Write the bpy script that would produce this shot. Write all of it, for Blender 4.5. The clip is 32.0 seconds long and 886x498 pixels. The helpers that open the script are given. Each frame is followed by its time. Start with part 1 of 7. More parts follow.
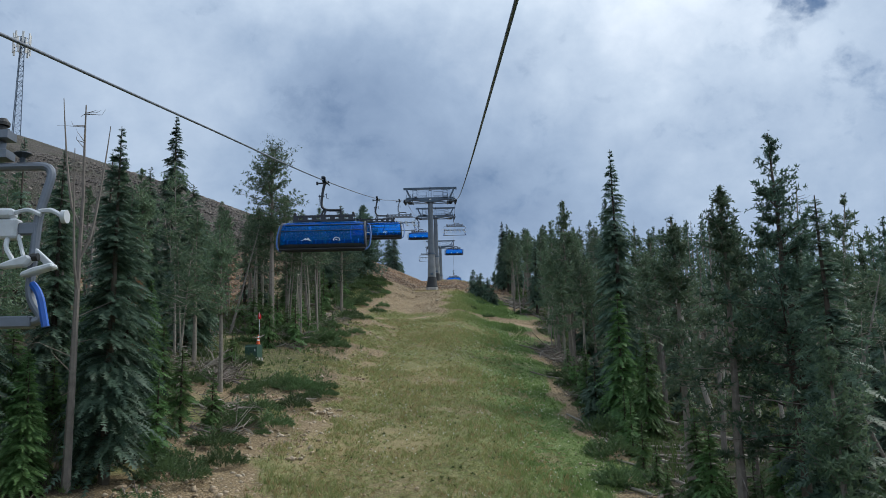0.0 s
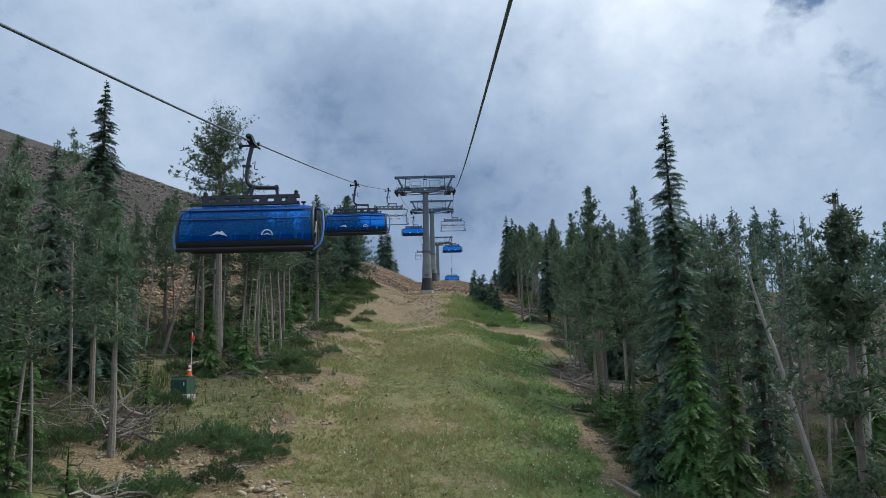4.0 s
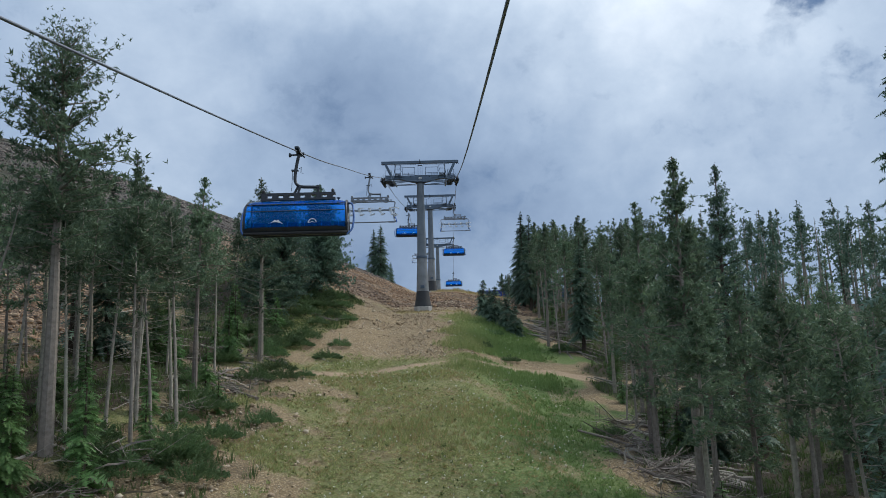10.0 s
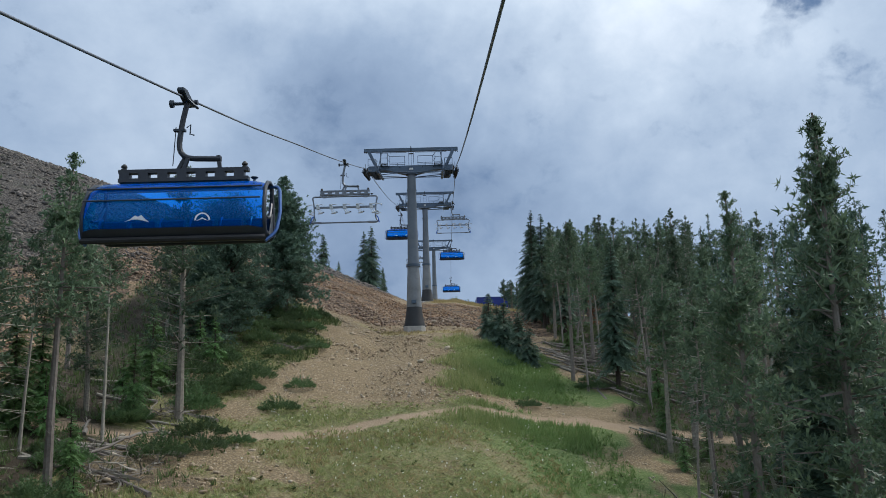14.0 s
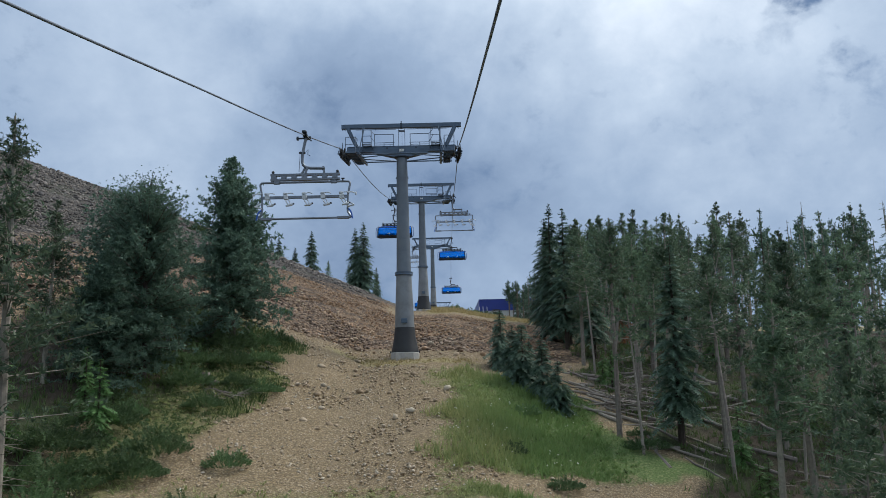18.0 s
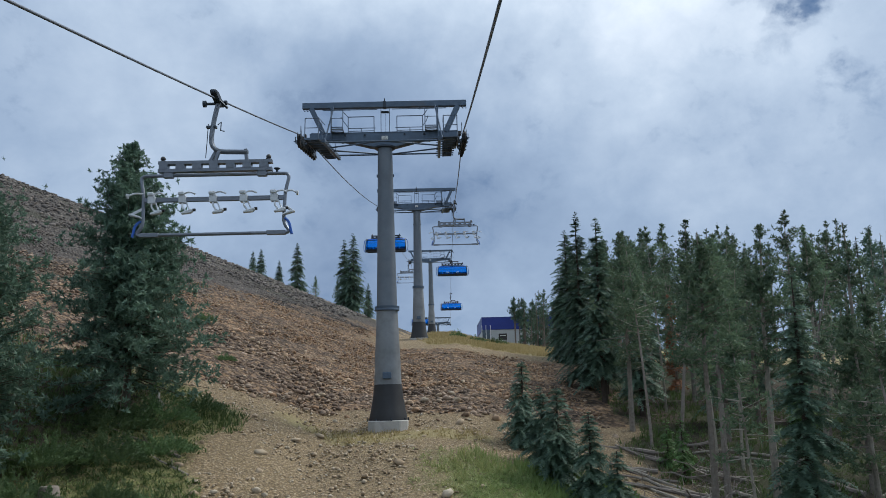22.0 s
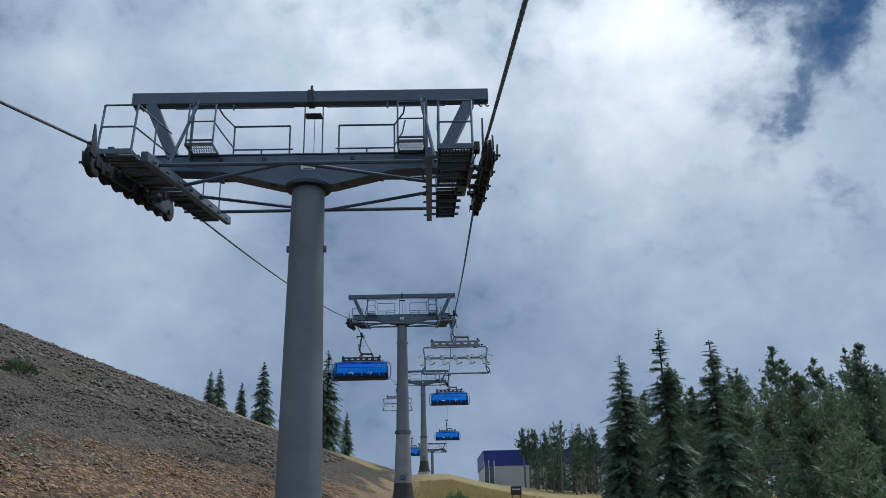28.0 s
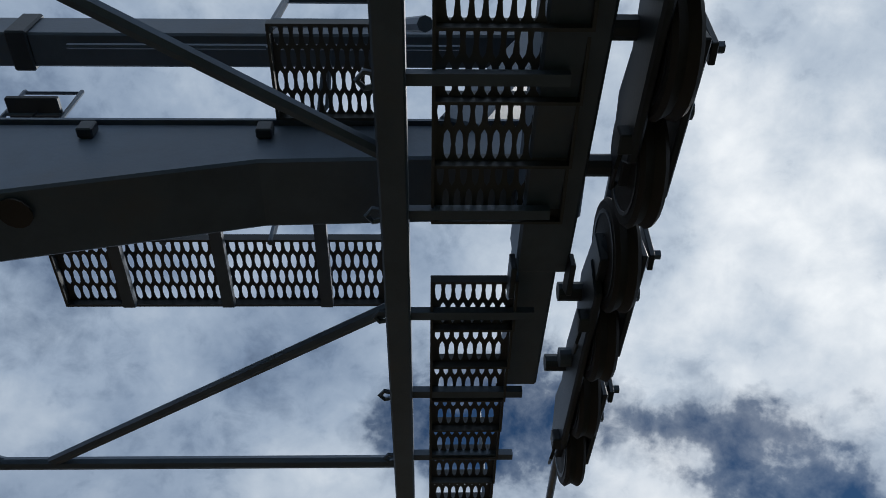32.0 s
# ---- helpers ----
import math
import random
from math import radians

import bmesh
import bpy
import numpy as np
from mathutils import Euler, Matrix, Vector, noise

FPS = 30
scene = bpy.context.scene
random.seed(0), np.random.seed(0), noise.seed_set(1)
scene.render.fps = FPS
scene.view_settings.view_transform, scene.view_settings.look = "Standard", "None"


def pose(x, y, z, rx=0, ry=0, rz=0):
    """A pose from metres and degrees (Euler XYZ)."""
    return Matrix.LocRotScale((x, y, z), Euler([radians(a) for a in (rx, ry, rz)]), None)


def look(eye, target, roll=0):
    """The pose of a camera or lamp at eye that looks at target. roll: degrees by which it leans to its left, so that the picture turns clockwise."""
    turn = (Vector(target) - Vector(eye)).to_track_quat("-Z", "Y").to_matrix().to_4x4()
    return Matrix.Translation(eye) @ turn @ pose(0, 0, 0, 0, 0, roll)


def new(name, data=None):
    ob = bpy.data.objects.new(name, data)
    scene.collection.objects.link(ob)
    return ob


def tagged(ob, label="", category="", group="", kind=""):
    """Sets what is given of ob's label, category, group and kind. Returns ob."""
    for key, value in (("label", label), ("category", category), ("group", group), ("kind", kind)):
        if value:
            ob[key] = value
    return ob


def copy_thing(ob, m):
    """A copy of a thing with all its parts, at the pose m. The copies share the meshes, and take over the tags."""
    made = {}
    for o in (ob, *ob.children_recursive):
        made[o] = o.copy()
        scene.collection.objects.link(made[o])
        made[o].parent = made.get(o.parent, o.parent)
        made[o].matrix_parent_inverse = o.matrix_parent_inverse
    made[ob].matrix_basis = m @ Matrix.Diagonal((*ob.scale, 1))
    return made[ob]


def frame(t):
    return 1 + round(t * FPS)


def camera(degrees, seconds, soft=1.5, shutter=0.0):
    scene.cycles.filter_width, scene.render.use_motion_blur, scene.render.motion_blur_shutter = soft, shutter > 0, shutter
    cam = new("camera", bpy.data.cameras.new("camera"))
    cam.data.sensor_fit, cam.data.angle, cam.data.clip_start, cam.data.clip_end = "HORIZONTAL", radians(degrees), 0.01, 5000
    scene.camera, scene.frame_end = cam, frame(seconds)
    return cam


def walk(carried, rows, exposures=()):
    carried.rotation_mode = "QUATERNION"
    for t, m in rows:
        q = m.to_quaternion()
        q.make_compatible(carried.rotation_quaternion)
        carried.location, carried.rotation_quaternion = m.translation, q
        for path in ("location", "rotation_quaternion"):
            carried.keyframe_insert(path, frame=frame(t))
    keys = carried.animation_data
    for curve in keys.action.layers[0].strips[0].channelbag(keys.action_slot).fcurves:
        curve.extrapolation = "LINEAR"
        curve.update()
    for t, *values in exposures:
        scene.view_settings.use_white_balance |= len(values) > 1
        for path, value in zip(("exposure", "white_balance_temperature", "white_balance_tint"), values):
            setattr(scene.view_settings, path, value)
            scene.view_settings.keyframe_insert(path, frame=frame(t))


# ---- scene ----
cam = camera(57.7, 32.0, 0.5)
# seconds, place, yaw, pitch, roll
PATH = [
    (0.0, 1.014, -95.422, -12.705, 0.02, 10.41, 1.40),
    (0.5, 1.034, -93.910, -12.422, 0.02, 10.42, 1.21),
    (1.0, 1.053, -92.400, -12.137, -0.06, 10.82, 1.04),
    (1.5, 1.072, -90.891, -11.852, -0.14, 11.22, 0.96),
    (2.0, 1.091, -89.384, -11.567, -0.14, 11.34, 0.93),
    (2.5, 1.111, -87.878, -11.280, -0.15, 10.98, 0.98),
    (3.0, 1.130, -86.374, -10.993, -0.17, 10.51, 1.18),
    (3.5, 1.149, -84.872, -10.705, -0.13, 10.11, 1.45),
    (5.5, 1.227, -78.878, -9.546, -0.15, 10.44, 1.16),
    (6.0, 1.246, -77.384, -9.253, -0.13, 10.24, 1.03),
    (6.5, 1.265, -75.890, -8.960, -0.15, 10.38, 0.95),
    (7.0, 1.284, -74.399, -8.666, -0.15, 10.70, 1.03),
    (7.5, 1.304, -72.909, -8.371, -0.09, 10.83, 1.28),
    (8.0, 1.323, -71.421, -8.075, -0.06, 10.66, 1.53),
    (8.5, 1.342, -69.934, -7.778, -0.04, 10.41, 1.64),
    (9.0, 1.362, -68.449, -7.480, -0.02, 10.32, 1.66),
    (9.5, 1.381, -66.965, -7.180, -0.01, 10.22, 1.64),
    (10.0, 1.400, -65.483, -6.880, -0.03, 10.21, 1.56),
    (10.5, 1.420, -64.002, -6.578, -0.06, 10.26, 1.39),
    (11.0, 1.439, -62.523, -6.275, -0.14, 10.32, 1.29),
    (11.5, 1.458, -61.046, -5.971, -0.17, 10.31, 1.33),
    (12.0, 1.478, -59.570, -5.665, -0.16, 10.26, 1.43),
    (12.5, 1.497, -58.096, -5.358, -0.14, 10.30, 1.55),
    (13.0, 1.516, -56.623, -5.050, -0.16, 10.39, 1.63),
    (13.5, 1.535, -55.152, -4.740, -0.19, 10.31, 1.69),
    (15.5, 1.613, -49.283, -3.487, -0.41, 10.43, 1.08),
    (16.0, 1.632, -47.820, -3.170, -0.38, 10.49, 1.12),
    (16.5, 1.651, -46.358, -2.852, -0.39, 10.24, 1.23),
    (17.0, 1.671, -44.897, -2.531, -0.37, 9.91, 1.34),
    (17.5, 1.690, -43.439, -2.209, -0.30, 9.88, 1.49),
    (18.0, 1.709, -41.982, -1.886, -0.27, 10.02, 1.48),
    (18.5, 1.728, -40.526, -1.561, -0.24, 10.02, 1.27),
    (19.0, 1.748, -39.072, -1.234, -0.19, 10.21, 1.20),
    (19.5, 1.767, -37.620, -0.905, -0.24, 10.43, 1.15),
    (20.0, 1.786, -36.169, -0.574, -0.33, 10.36, 1.17),
    (20.5, 1.806, -34.719, -0.242, -0.37, 10.17, 1.19),
    (21.0, 1.825, -33.272, 0.092, -0.43, 10.16, 1.23),
    (21.5, 1.844, -31.825, 0.428, -0.42, 10.40, 1.35),
    (22.0, 1.864, -30.381, 0.766, -0.32, 10.70, 1.45),
    (22.5, 1.883, -28.938, 1.106, -0.32, 11.09, 1.48),
    (23.0, 1.902, -27.496, 1.448, -0.39, 11.39, 1.42),
    (23.5, 1.921, -26.056, 1.792, -0.46, 11.48, 1.39),
    (24.0, 1.941, -24.618, 2.138, -0.51, 11.48, 1.33),
    (24.5, 1.960, -23.181, 2.486, -0.54, 11.58, 1.15),
    (25.0, 1.979, -21.746, 2.836, -0.61, 12.28, 1.02),
    (25.5, 1.999, -20.312, 3.189, -0.65, 13.22, 1.08),
    (27.5, 2.076, -14.593, 4.620, -0.38, 14.17, 1.54),
    (27.8, 2.087, -13.737, 4.838, -0.62, 15.89, 1.31),
    (28.0, 2.095, -13.167, 4.984, -0.68, 18.66, 1.31),
    (28.1, 2.099, -12.882, 5.057, -0.75, 20.90, 1.19),
    (28.2, 2.103, -12.597, 5.130, -0.84, 23.70, 0.99),
    (28.3, 2.107, -12.312, 5.203, -0.81, 26.64, 1.02),
    (28.4, 2.111, -12.027, 5.276, -0.84, 29.64, 0.90),
    (28.5, 2.115, -11.743, 5.349, -0.79, 32.43, 1.12),
    (28.6, 2.118, -11.458, 5.423, -0.77, 34.89, 1.02),
    (28.8, 2.126, -10.889, 5.570, -1.00, 38.83, 0.95),
    (29.0, 2.134, -10.320, 5.718, -0.93, 41.13, 1.13),
    (29.5, 2.153, -8.899, 6.088, -1.02, 43.72, 1.19),
    (30.0, 2.172, -7.479, 6.461, -0.64, 45.43, 1.21),
    (30.5, 2.192, -6.061, 6.837, -0.36, 46.53, 1.17),
    (31.0, 2.211, -4.644, 7.215, -0.33, 47.40, 1.16),
    (31.5, 2.230, -3.229, 7.595, -0.29, 48.62, 1.25),
    (31.8, 2.242, -2.381, 7.824, -0.61, 51.16, 1.02),
    (32.0, 2.250, -1.816, 7.978, -0.74, 53.32, 1.02),
]
EXPOSURES = [(0.0, 0.47, 6420, 8), (27.5, 0.45, 6380, 8), (28.0, 0.22, 6380, 8), (28.9, -0.44, 6480, 9), (30.8, -0.40, 6480, 9), (32.0, -0.20, 6450, 9)]
walk(cam, [(t, pose(x, y, z, 90 + pitch, roll, yaw)) for t, x, y, z, yaw, pitch, roll in PATH], EXPOSURES)

# ---- sky and sun ----
SUN_EL, SUN_AZ = 48.0, 62.0          # azimuth from ahead (+y) towards the right (+x)
world = bpy.data.worlds.new("sky")
scene.world = world
world.use_nodes = True


class Nodes:
    """Short way to write node trees."""

    def __init__(self, tree):
        self.tree = tree
        tree.nodes.clear()

    def add(self, kind, _=None, **inputs):
        node = self.tree.nodes.new(kind)
        for key, value in inputs.items():
            self.set(node, key, value)
        return node

    def set(self, node, key, value):
        sock = node.inputs[int(key[1:])] if key[0] == "i" and key[1:].isdigit() else node.inputs[key.replace("_", " ")]
        if isinstance(value, bpy.types.NodeSocket):
            self.tree.links.new(value, sock)
        else:
            sock.default_value = value

    def math(self, op, a, b=0.0, clamp=False):
        node = self.add("ShaderNodeMath", None, i0=a, i1=b)
        node.operation, node.use_clamp = op, clamp
        return node.outputs[0]

    def mix(self, fac, a, b, blend="MIX"):
        node = self.add("ShaderNodeMix")
        node.data_type, node.blend_type = "RGBA", blend
        self.set(node, "i0", fac)
        for k, v in ((6, a), (7, b)):
            if isinstance(v, bpy.types.NodeSocket):
                self.tree.links.new(v, node.inputs[k])
            else:
                node.inputs[k].default_value = (*v, 1) if len(v) == 3 else v
        return node.outputs[2]

    def ramp(self, fac, stops):
        node = self.add("ShaderNodeValToRGB", None, i0=fac)
        el = node.color_ramp.elements
        while len(el) < len(stops):
            el.new(0.5)
        for e, (p, c) in zip(el, stops):
            e.position, e.color = p, (c, c, c, 1) if isinstance(c, (int, float)) else (*c, 1)
        return node.outputs[0]

    def noise(self, vector, scale, detail=4.0, rough=0.55, distortion=0.0):
        node = self.add("ShaderNodeTexNoise", None, Scale=scale, Detail=detail, Roughness=rough, Distortion=distortion)
        if vector is not None:
            self.tree.links.new(vector, node.inputs["Vector"])
        return node.outputs[0]


def build_sky():
    n = Nodes(world.node_tree)
    way = n.add("ShaderNodeTexCoord").outputs["Generated"]
    sep = n.add("ShaderNodeSeparateXYZ", None, i0=way)
    up = n.math("MAXIMUM", sep.outputs[2], 0.0)
    sky = n.add("ShaderNodeTexSky")
    sky.sky_type, sky.sun_disc, sky.sun_elevation, sky.sun_rotation = "NISHITA", False, radians(SUN_EL), radians(SUN_AZ)
    sky.altitude, sky.dust_density = 2600.0, 0.6
    blue = n.mix(1.0, sky.outputs[0], (0.015, 0.030, 0.041), "MULTIPLY")
    tall = n.add("ShaderNodeCombineXYZ", None, i0=sep.outputs[0], i1=sep.outputs[1], i2=n.math("MULTIPLY", sep.outputs[2], 1.25)).outputs[0]
    big = n.noise(tall, 2.4, 4.0, 0.52, 0.15)
    fine = n.noise(tall, 7.0, 6.0, 0.56, 0.2)
    wisp = n.noise(tall, 24.0, 6.0, 0.6, 0.3)
    # billowing edges: directions pushed about by turbulence
    swirl = n.add("ShaderNodeTexNoise", None, Vector=way, Scale=6.5, Detail=6.0, Roughness=0.6)
    push = n.add("ShaderNodeVectorMath", None, i0=swirl.outputs["Color"], i1=(0.5, 0.5, 0.5))
    push.operation = "SUBTRACT"
    scaled = n.add("ShaderNodeVectorMath", None, i0=push.outputs[0], i1=(0.34, 0.34, 0.34))
    scaled.operation = "MULTIPLY"
    moved = n.add("ShaderNodeVectorMath", None, i0=way, i1=scaled.outputs[0])
    moved.operation = "ADD"
    bent_way = n.add("ShaderNodeVectorMath", None, i0=moved.outputs[0])
    bent_way.operation = "NORMALIZE"

    def lobes(items, vector):
        total = None
        for direction, tight, amount in items:
            dot = n.add("ShaderNodeVectorMath", None, i0=vector)
            dot.operation = "DOT_PRODUCT"
            dot.inputs[1].default_value = Vector(direction).normalized()
            blob = n.math("MULTIPLY", n.math("EXPONENT", n.math("MULTIPLY", n.math("SUBTRACT", dot.outputs["Value"], 1.0), tight)), amount)
            total = blob if total is None else n.math("ADD", total, blob)
        return total

    # gaps in the cloud deck
    gaps = lobes((((0.45, 0.75, 0.49), 620.0, 0.22), ((0.474, 0.815, 0.334), 1500.0, 0.22), ((0.06, 0.77, 0.64), 260.0, 0.46), ((0.13, 0.725, 0.675), 700.0, 0.22), ((0.02, 0.79, 0.61), 900.0, 0.14),
        ((0.228, 0.729, 0.646), 600.0, 0.25), ((0.305, 0.728, 0.614), 480.0, 0.29), ((0.381, 0.720, 0.580), 560.0, 0.28), ((0.44, 0.73, 0.525), 800.0, 0.20), ((0.412, 0.787, 0.462), 620.0, 0.25), ((-0.42, 0.53, 0.74), 60.0, 0.16)), bent_way.outputs[0])
    dens = n.math("ADD", n.math("MULTIPLY", big, 0.25), n.math("ADD", n.math("MULTIPLY", fine, 0.45), n.math("MULTIPLY", wisp, 0.40)))
    cover = n.math("SUBTRACT", n.math("ADD", dens, 0.20), gaps)
    mask = n.ramp(cover, [(0.28, 0.02), (0.46, 0.26), (0.58, 0.76), (0.70, 1.0)])
    # bright towards the sun, grey and bluish away from it and near the ridge
    s = Vector((math.sin(radians(SUN_AZ)) * math.cos(radians(SUN_EL)), math.cos(radians(SUN_AZ)) * math.cos(radians(SUN_EL)), math.sin(radians(SUN_EL))))
    dot = n.add("ShaderNodeVectorMath", None, i0=way)
    dot.operation = "DOT_PRODUCT"
    dot.inputs[1].default_value = s
    glow = n.ramp(dot.outputs["Value"], [(0.35, 0.0), (0.95, 1.0)])
    tone = n.math("ADD", n.math("MULTIPLY", n.math("SUBTRACT", big, 0.5), 0.85), n.math("ADD", n.math("MULTIPLY", n.math("SUBTRACT", fine, 0.5), 0.36), n.math("MULTIPLY", n.math("SUBTRACT", wisp, 0.5), 0.13)))
    crisp = n.ramp(up, [(0.40, 0.5), (0.62, 1.0)])
    tone = n.math("MULTIPLY", tone, n.math("MULTIPLY", crisp, 2.0))
    tone = n.math("ADD", tone, n.math("ADD", 0.365, n.math("MULTIPLY", glow, 0.21)))
    # thick and thin places of the cloud deck; last, unseen fill light added behind the camera
    tone = n.math("ADD", tone, lobes((((0.406, 0.838, 0.365), 90.0, 0.05), ((0.22, 0.878, 0.421), 60.0, 0.10), ((-0.34, 0.858, 0.40), 30.0, 0.06), ((0.02, 0.93, 0.30), 45.0, -0.16), ((-0.10, 0.95, 0.36), 60.0, -0.10), ((0.17, 0.935, 0.40), 60.0, 0.08), ((0.16, 0.975, 0.16), 40.0, 0.06), ((0.38, 0.92, 0.13), 30.0, -0.17), ((-0.35, 0.72, 0.60), 48.0, 0.17),
        ((-0.42, 0.53, 0.74), 28.0, -0.26), ((-0.10, 0.57, 0.81), 22.0, -0.10), ((-0.20, 0.66, 0.72), 50.0, -0.06), ((0.44, 0.54, 0.715), 12.0, 0.16), ((0.30, 0.80, 0.52), 110.0, 0.10), ((-0.12, 0.80, 0.57), 60.0, 0.08), ((0.0, -1.0, 0.7), 1.2, 0.26)), bent_way.outputs[0]))
    cloud = n.ramp(tone, [(0.0, (0.085, 0.125, 0.205)), (0.20, (0.163, 0.228, 0.347)), (0.42, (0.264, 0.341, 0.468)), (0.66, (0.418, 0.495, 0.61)), (1.0, (0.755, 0.805, 0.88))])
    zenith = n.ramp(up, [(0.42, (1.0, 1.0, 1.0)), (0.64, (1.42, 1.37, 1.29))])
    cloud = n.mix(1.0, cloud, zenith, "MULTIPLY")
    col = n.mix(mask, blue, cloud)
    bg = n.add("ShaderNodeBackground", None, i0=col, i1=1.0)
    out = n.add("ShaderNodeOutputWorld")
    n.tree.links.new(bg.outputs[0], out.inputs[0])


build_sky()
sun_data = bpy.data.lights.new("sun", "SUN")
sun_data.energy, sun_data.angle, sun_data.color = 1.85, radians(16.0), (1.0, 0.95, 0.88)
sun = new("sun", sun_data)
_s = Vector((math.sin(radians(SUN_AZ)) * math.cos(radians(SUN_EL)), math.cos(radians(SUN_AZ)) * math.cos(radians(SUN_EL)), math.sin(radians(SUN_EL))))
sun.matrix_world = look(_s * 200, (0, 0, 0))

# ---- materials ----


def material(name, colour, rough=0.6, metal=0.0, vary=0.12, scale=6.0, bump=0.0, bump_scale=40.0, stain=None, random_hue=0.0, coords="Object", sheen=0.0, spec=0.5):
    """A painted or natural surface: grain and stains at two scales, and relief."""
    m = bpy.data.materials.new(name)
    m.use_nodes = True
    n = Nodes(m.node_tree)
    where = n.add("ShaderNodeTexCoord").outputs[coords]
    a = n.noise(where, scale, 5.0, 0.6)
    b = n.noise(where, scale * 7.3, 4.0, 0.6)
    c = np.array(colour)
    lo, hi = tuple(np.clip(c * (1 - vary), 0, 1)), tuple(np.clip(c * (1 + vary), 0, 1))
    col = n.mix(n.ramp(a, [(0.3, 0.0), (0.7, 1.0)]), lo, hi)
    col = n.mix(n.math("MULTIPLY", b, vary), col, tuple(c * 0.55))
    if stain:
        col = n.mix(n.ramp(n.noise(where, scale * 0.5, 6.0, 0.65), [(0.52, 0.0), (0.72, 0.8)]), col, stain)
    if random_hue:
        r = n.add("ShaderNodeObjectInfo").outputs["Random"]
        col = n.add("ShaderNodeHueSaturation", None, Hue=n.math("ADD", 0.5 - random_hue * 0.12, n.math("MULTIPLY", r, random_hue * 0.24)), Value=n.math("ADD", 1 - random_hue, n.math("MULTIPLY", r, 2 * random_hue)), Color=col).outputs[0]
    p = n.add("ShaderNodeBsdfPrincipled", None, Base_Color=col, Metallic=metal)
    n.set(p, "Roughness", n.math("ADD", rough - 0.08, n.math("MULTIPLY", a, 0.16), True))
    n.set(p, "Specular IOR Level", spec)
    if bump:
        bp = n.add("ShaderNodeBump", None, Strength=bump, Distance=0.02)
        n.tree.links.new(n.noise(where, bump_scale, 5.0, 0.6), bp.inputs["Height"])
        n.tree.links.new(bp.outputs[0], p.inputs["Normal"])
    out = n.add("ShaderNodeOutputMaterial")
    n.tree.links.new(p.outputs[0], out.inputs[0])
    return m


def leaf_material(name, dark, light, scale=1.3, lush=None):
    """Needles: uneven greens that change from clump to clump and tree to tree, and let some light through."""
    m = bpy.data.materials.new(name)
    m.use_nodes = True
    n = Nodes(m.node_tree)
    geo = n.add("ShaderNodeNewGeometry")
    r = n.add("ShaderNodeObjectInfo").outputs["Random"]
    a = n.noise(geo.outputs["Position"], scale, 4.0, 0.6)
    isl = geo.outputs["Random Per Island"]
    f = n.math("ADD", n.math("MULTIPLY", a, 0.6), n.math("ADD", n.math("MULTIPLY", isl, 0.45), n.math("MULTIPLY", r, 0.25)))
    col = n.mix(n.ramp(f, [(0.3, 0.0), (0.95, 1.0)]), dark, light)
    if lush:
        # moister ground on the right-hand side of the run
        across = n.add("ShaderNodeSeparateXYZ", None, i0=geo.outputs["Position"]).outputs[0]
        wet = n.ramp(n.math("ADD", n.math("MULTIPLY", across, 0.1), n.math("MULTIPLY", n.math("SUBTRACT", n.noise(geo.outputs["Position"], 0.35, 4.0), 0.5), 0.5)), [(0.22, 0.0), (0.52, 0.75)])
        col = n.mix(wet, col, lush)
    col = n.add("ShaderNodeHueSaturation", None, Hue=n.math("ADD", 0.485, n.math("MULTIPLY", r, 0.03)), Value=n.math("ADD", 0.8, n.math("MULTIPLY", r, 0.4)), Color=col).outputs[0]
    d = n.add("ShaderNodeBsdfPrincipled", None, Base_Color=col, Roughness=0.55)
    n.set(d, "Specular IOR Level", 0.3)
    t = n.add("ShaderNodeBsdfTranslucent", None, Color=col)
    mx = n.add("ShaderNodeMixShader", None, i0=0.38)
    n.tree.links.new(d.outputs[0], mx.inputs[1])
    n.tree.links.new(t.outputs[0], mx.inputs[2])
    out = n.add("ShaderNodeOutputMaterial")
    n.tree.links.new(mx.outputs[0], out.inputs[0])
    return m


def visor_material():
    m = bpy.data.materials.new("blue_visor")
    m.use_nodes = True
    n = Nodes(m.node_tree)
    g = n.add("ShaderNodeBsdfGlossy", None, Color=(0.7, 0.8, 0.9, 1), Roughness=0.06)
    t = n.add("ShaderNodeBsdfTransparent", None, Color=(0.02, 0.34, 1.0, 1))
    d = n.add("ShaderNodeBsdfDiffuse", None, Color=(0.0, 0.19, 0.85, 1))
    a = n.add("ShaderNodeMixShader", None, i0=0.24)
    n.tree.links.new(t.outputs[0], a.inputs[1])
    n.tree.links.new(d.outputs[0], a.inputs[2])
    b = n.add("ShaderNodeMixShader", None, i0=n.math("MULTIPLY", n.add("ShaderNodeFresnel", None, IOR=1.35).outputs[0], 0.7))
    n.tree.links.new(a.outputs[0], b.inputs[1])
    n.tree.links.new(g.outputs[0], b.inputs[2])
    out = n.add("ShaderNodeOutputMaterial")
    n.tree.links.new(b.outputs[0], out.inputs[0])
    return m


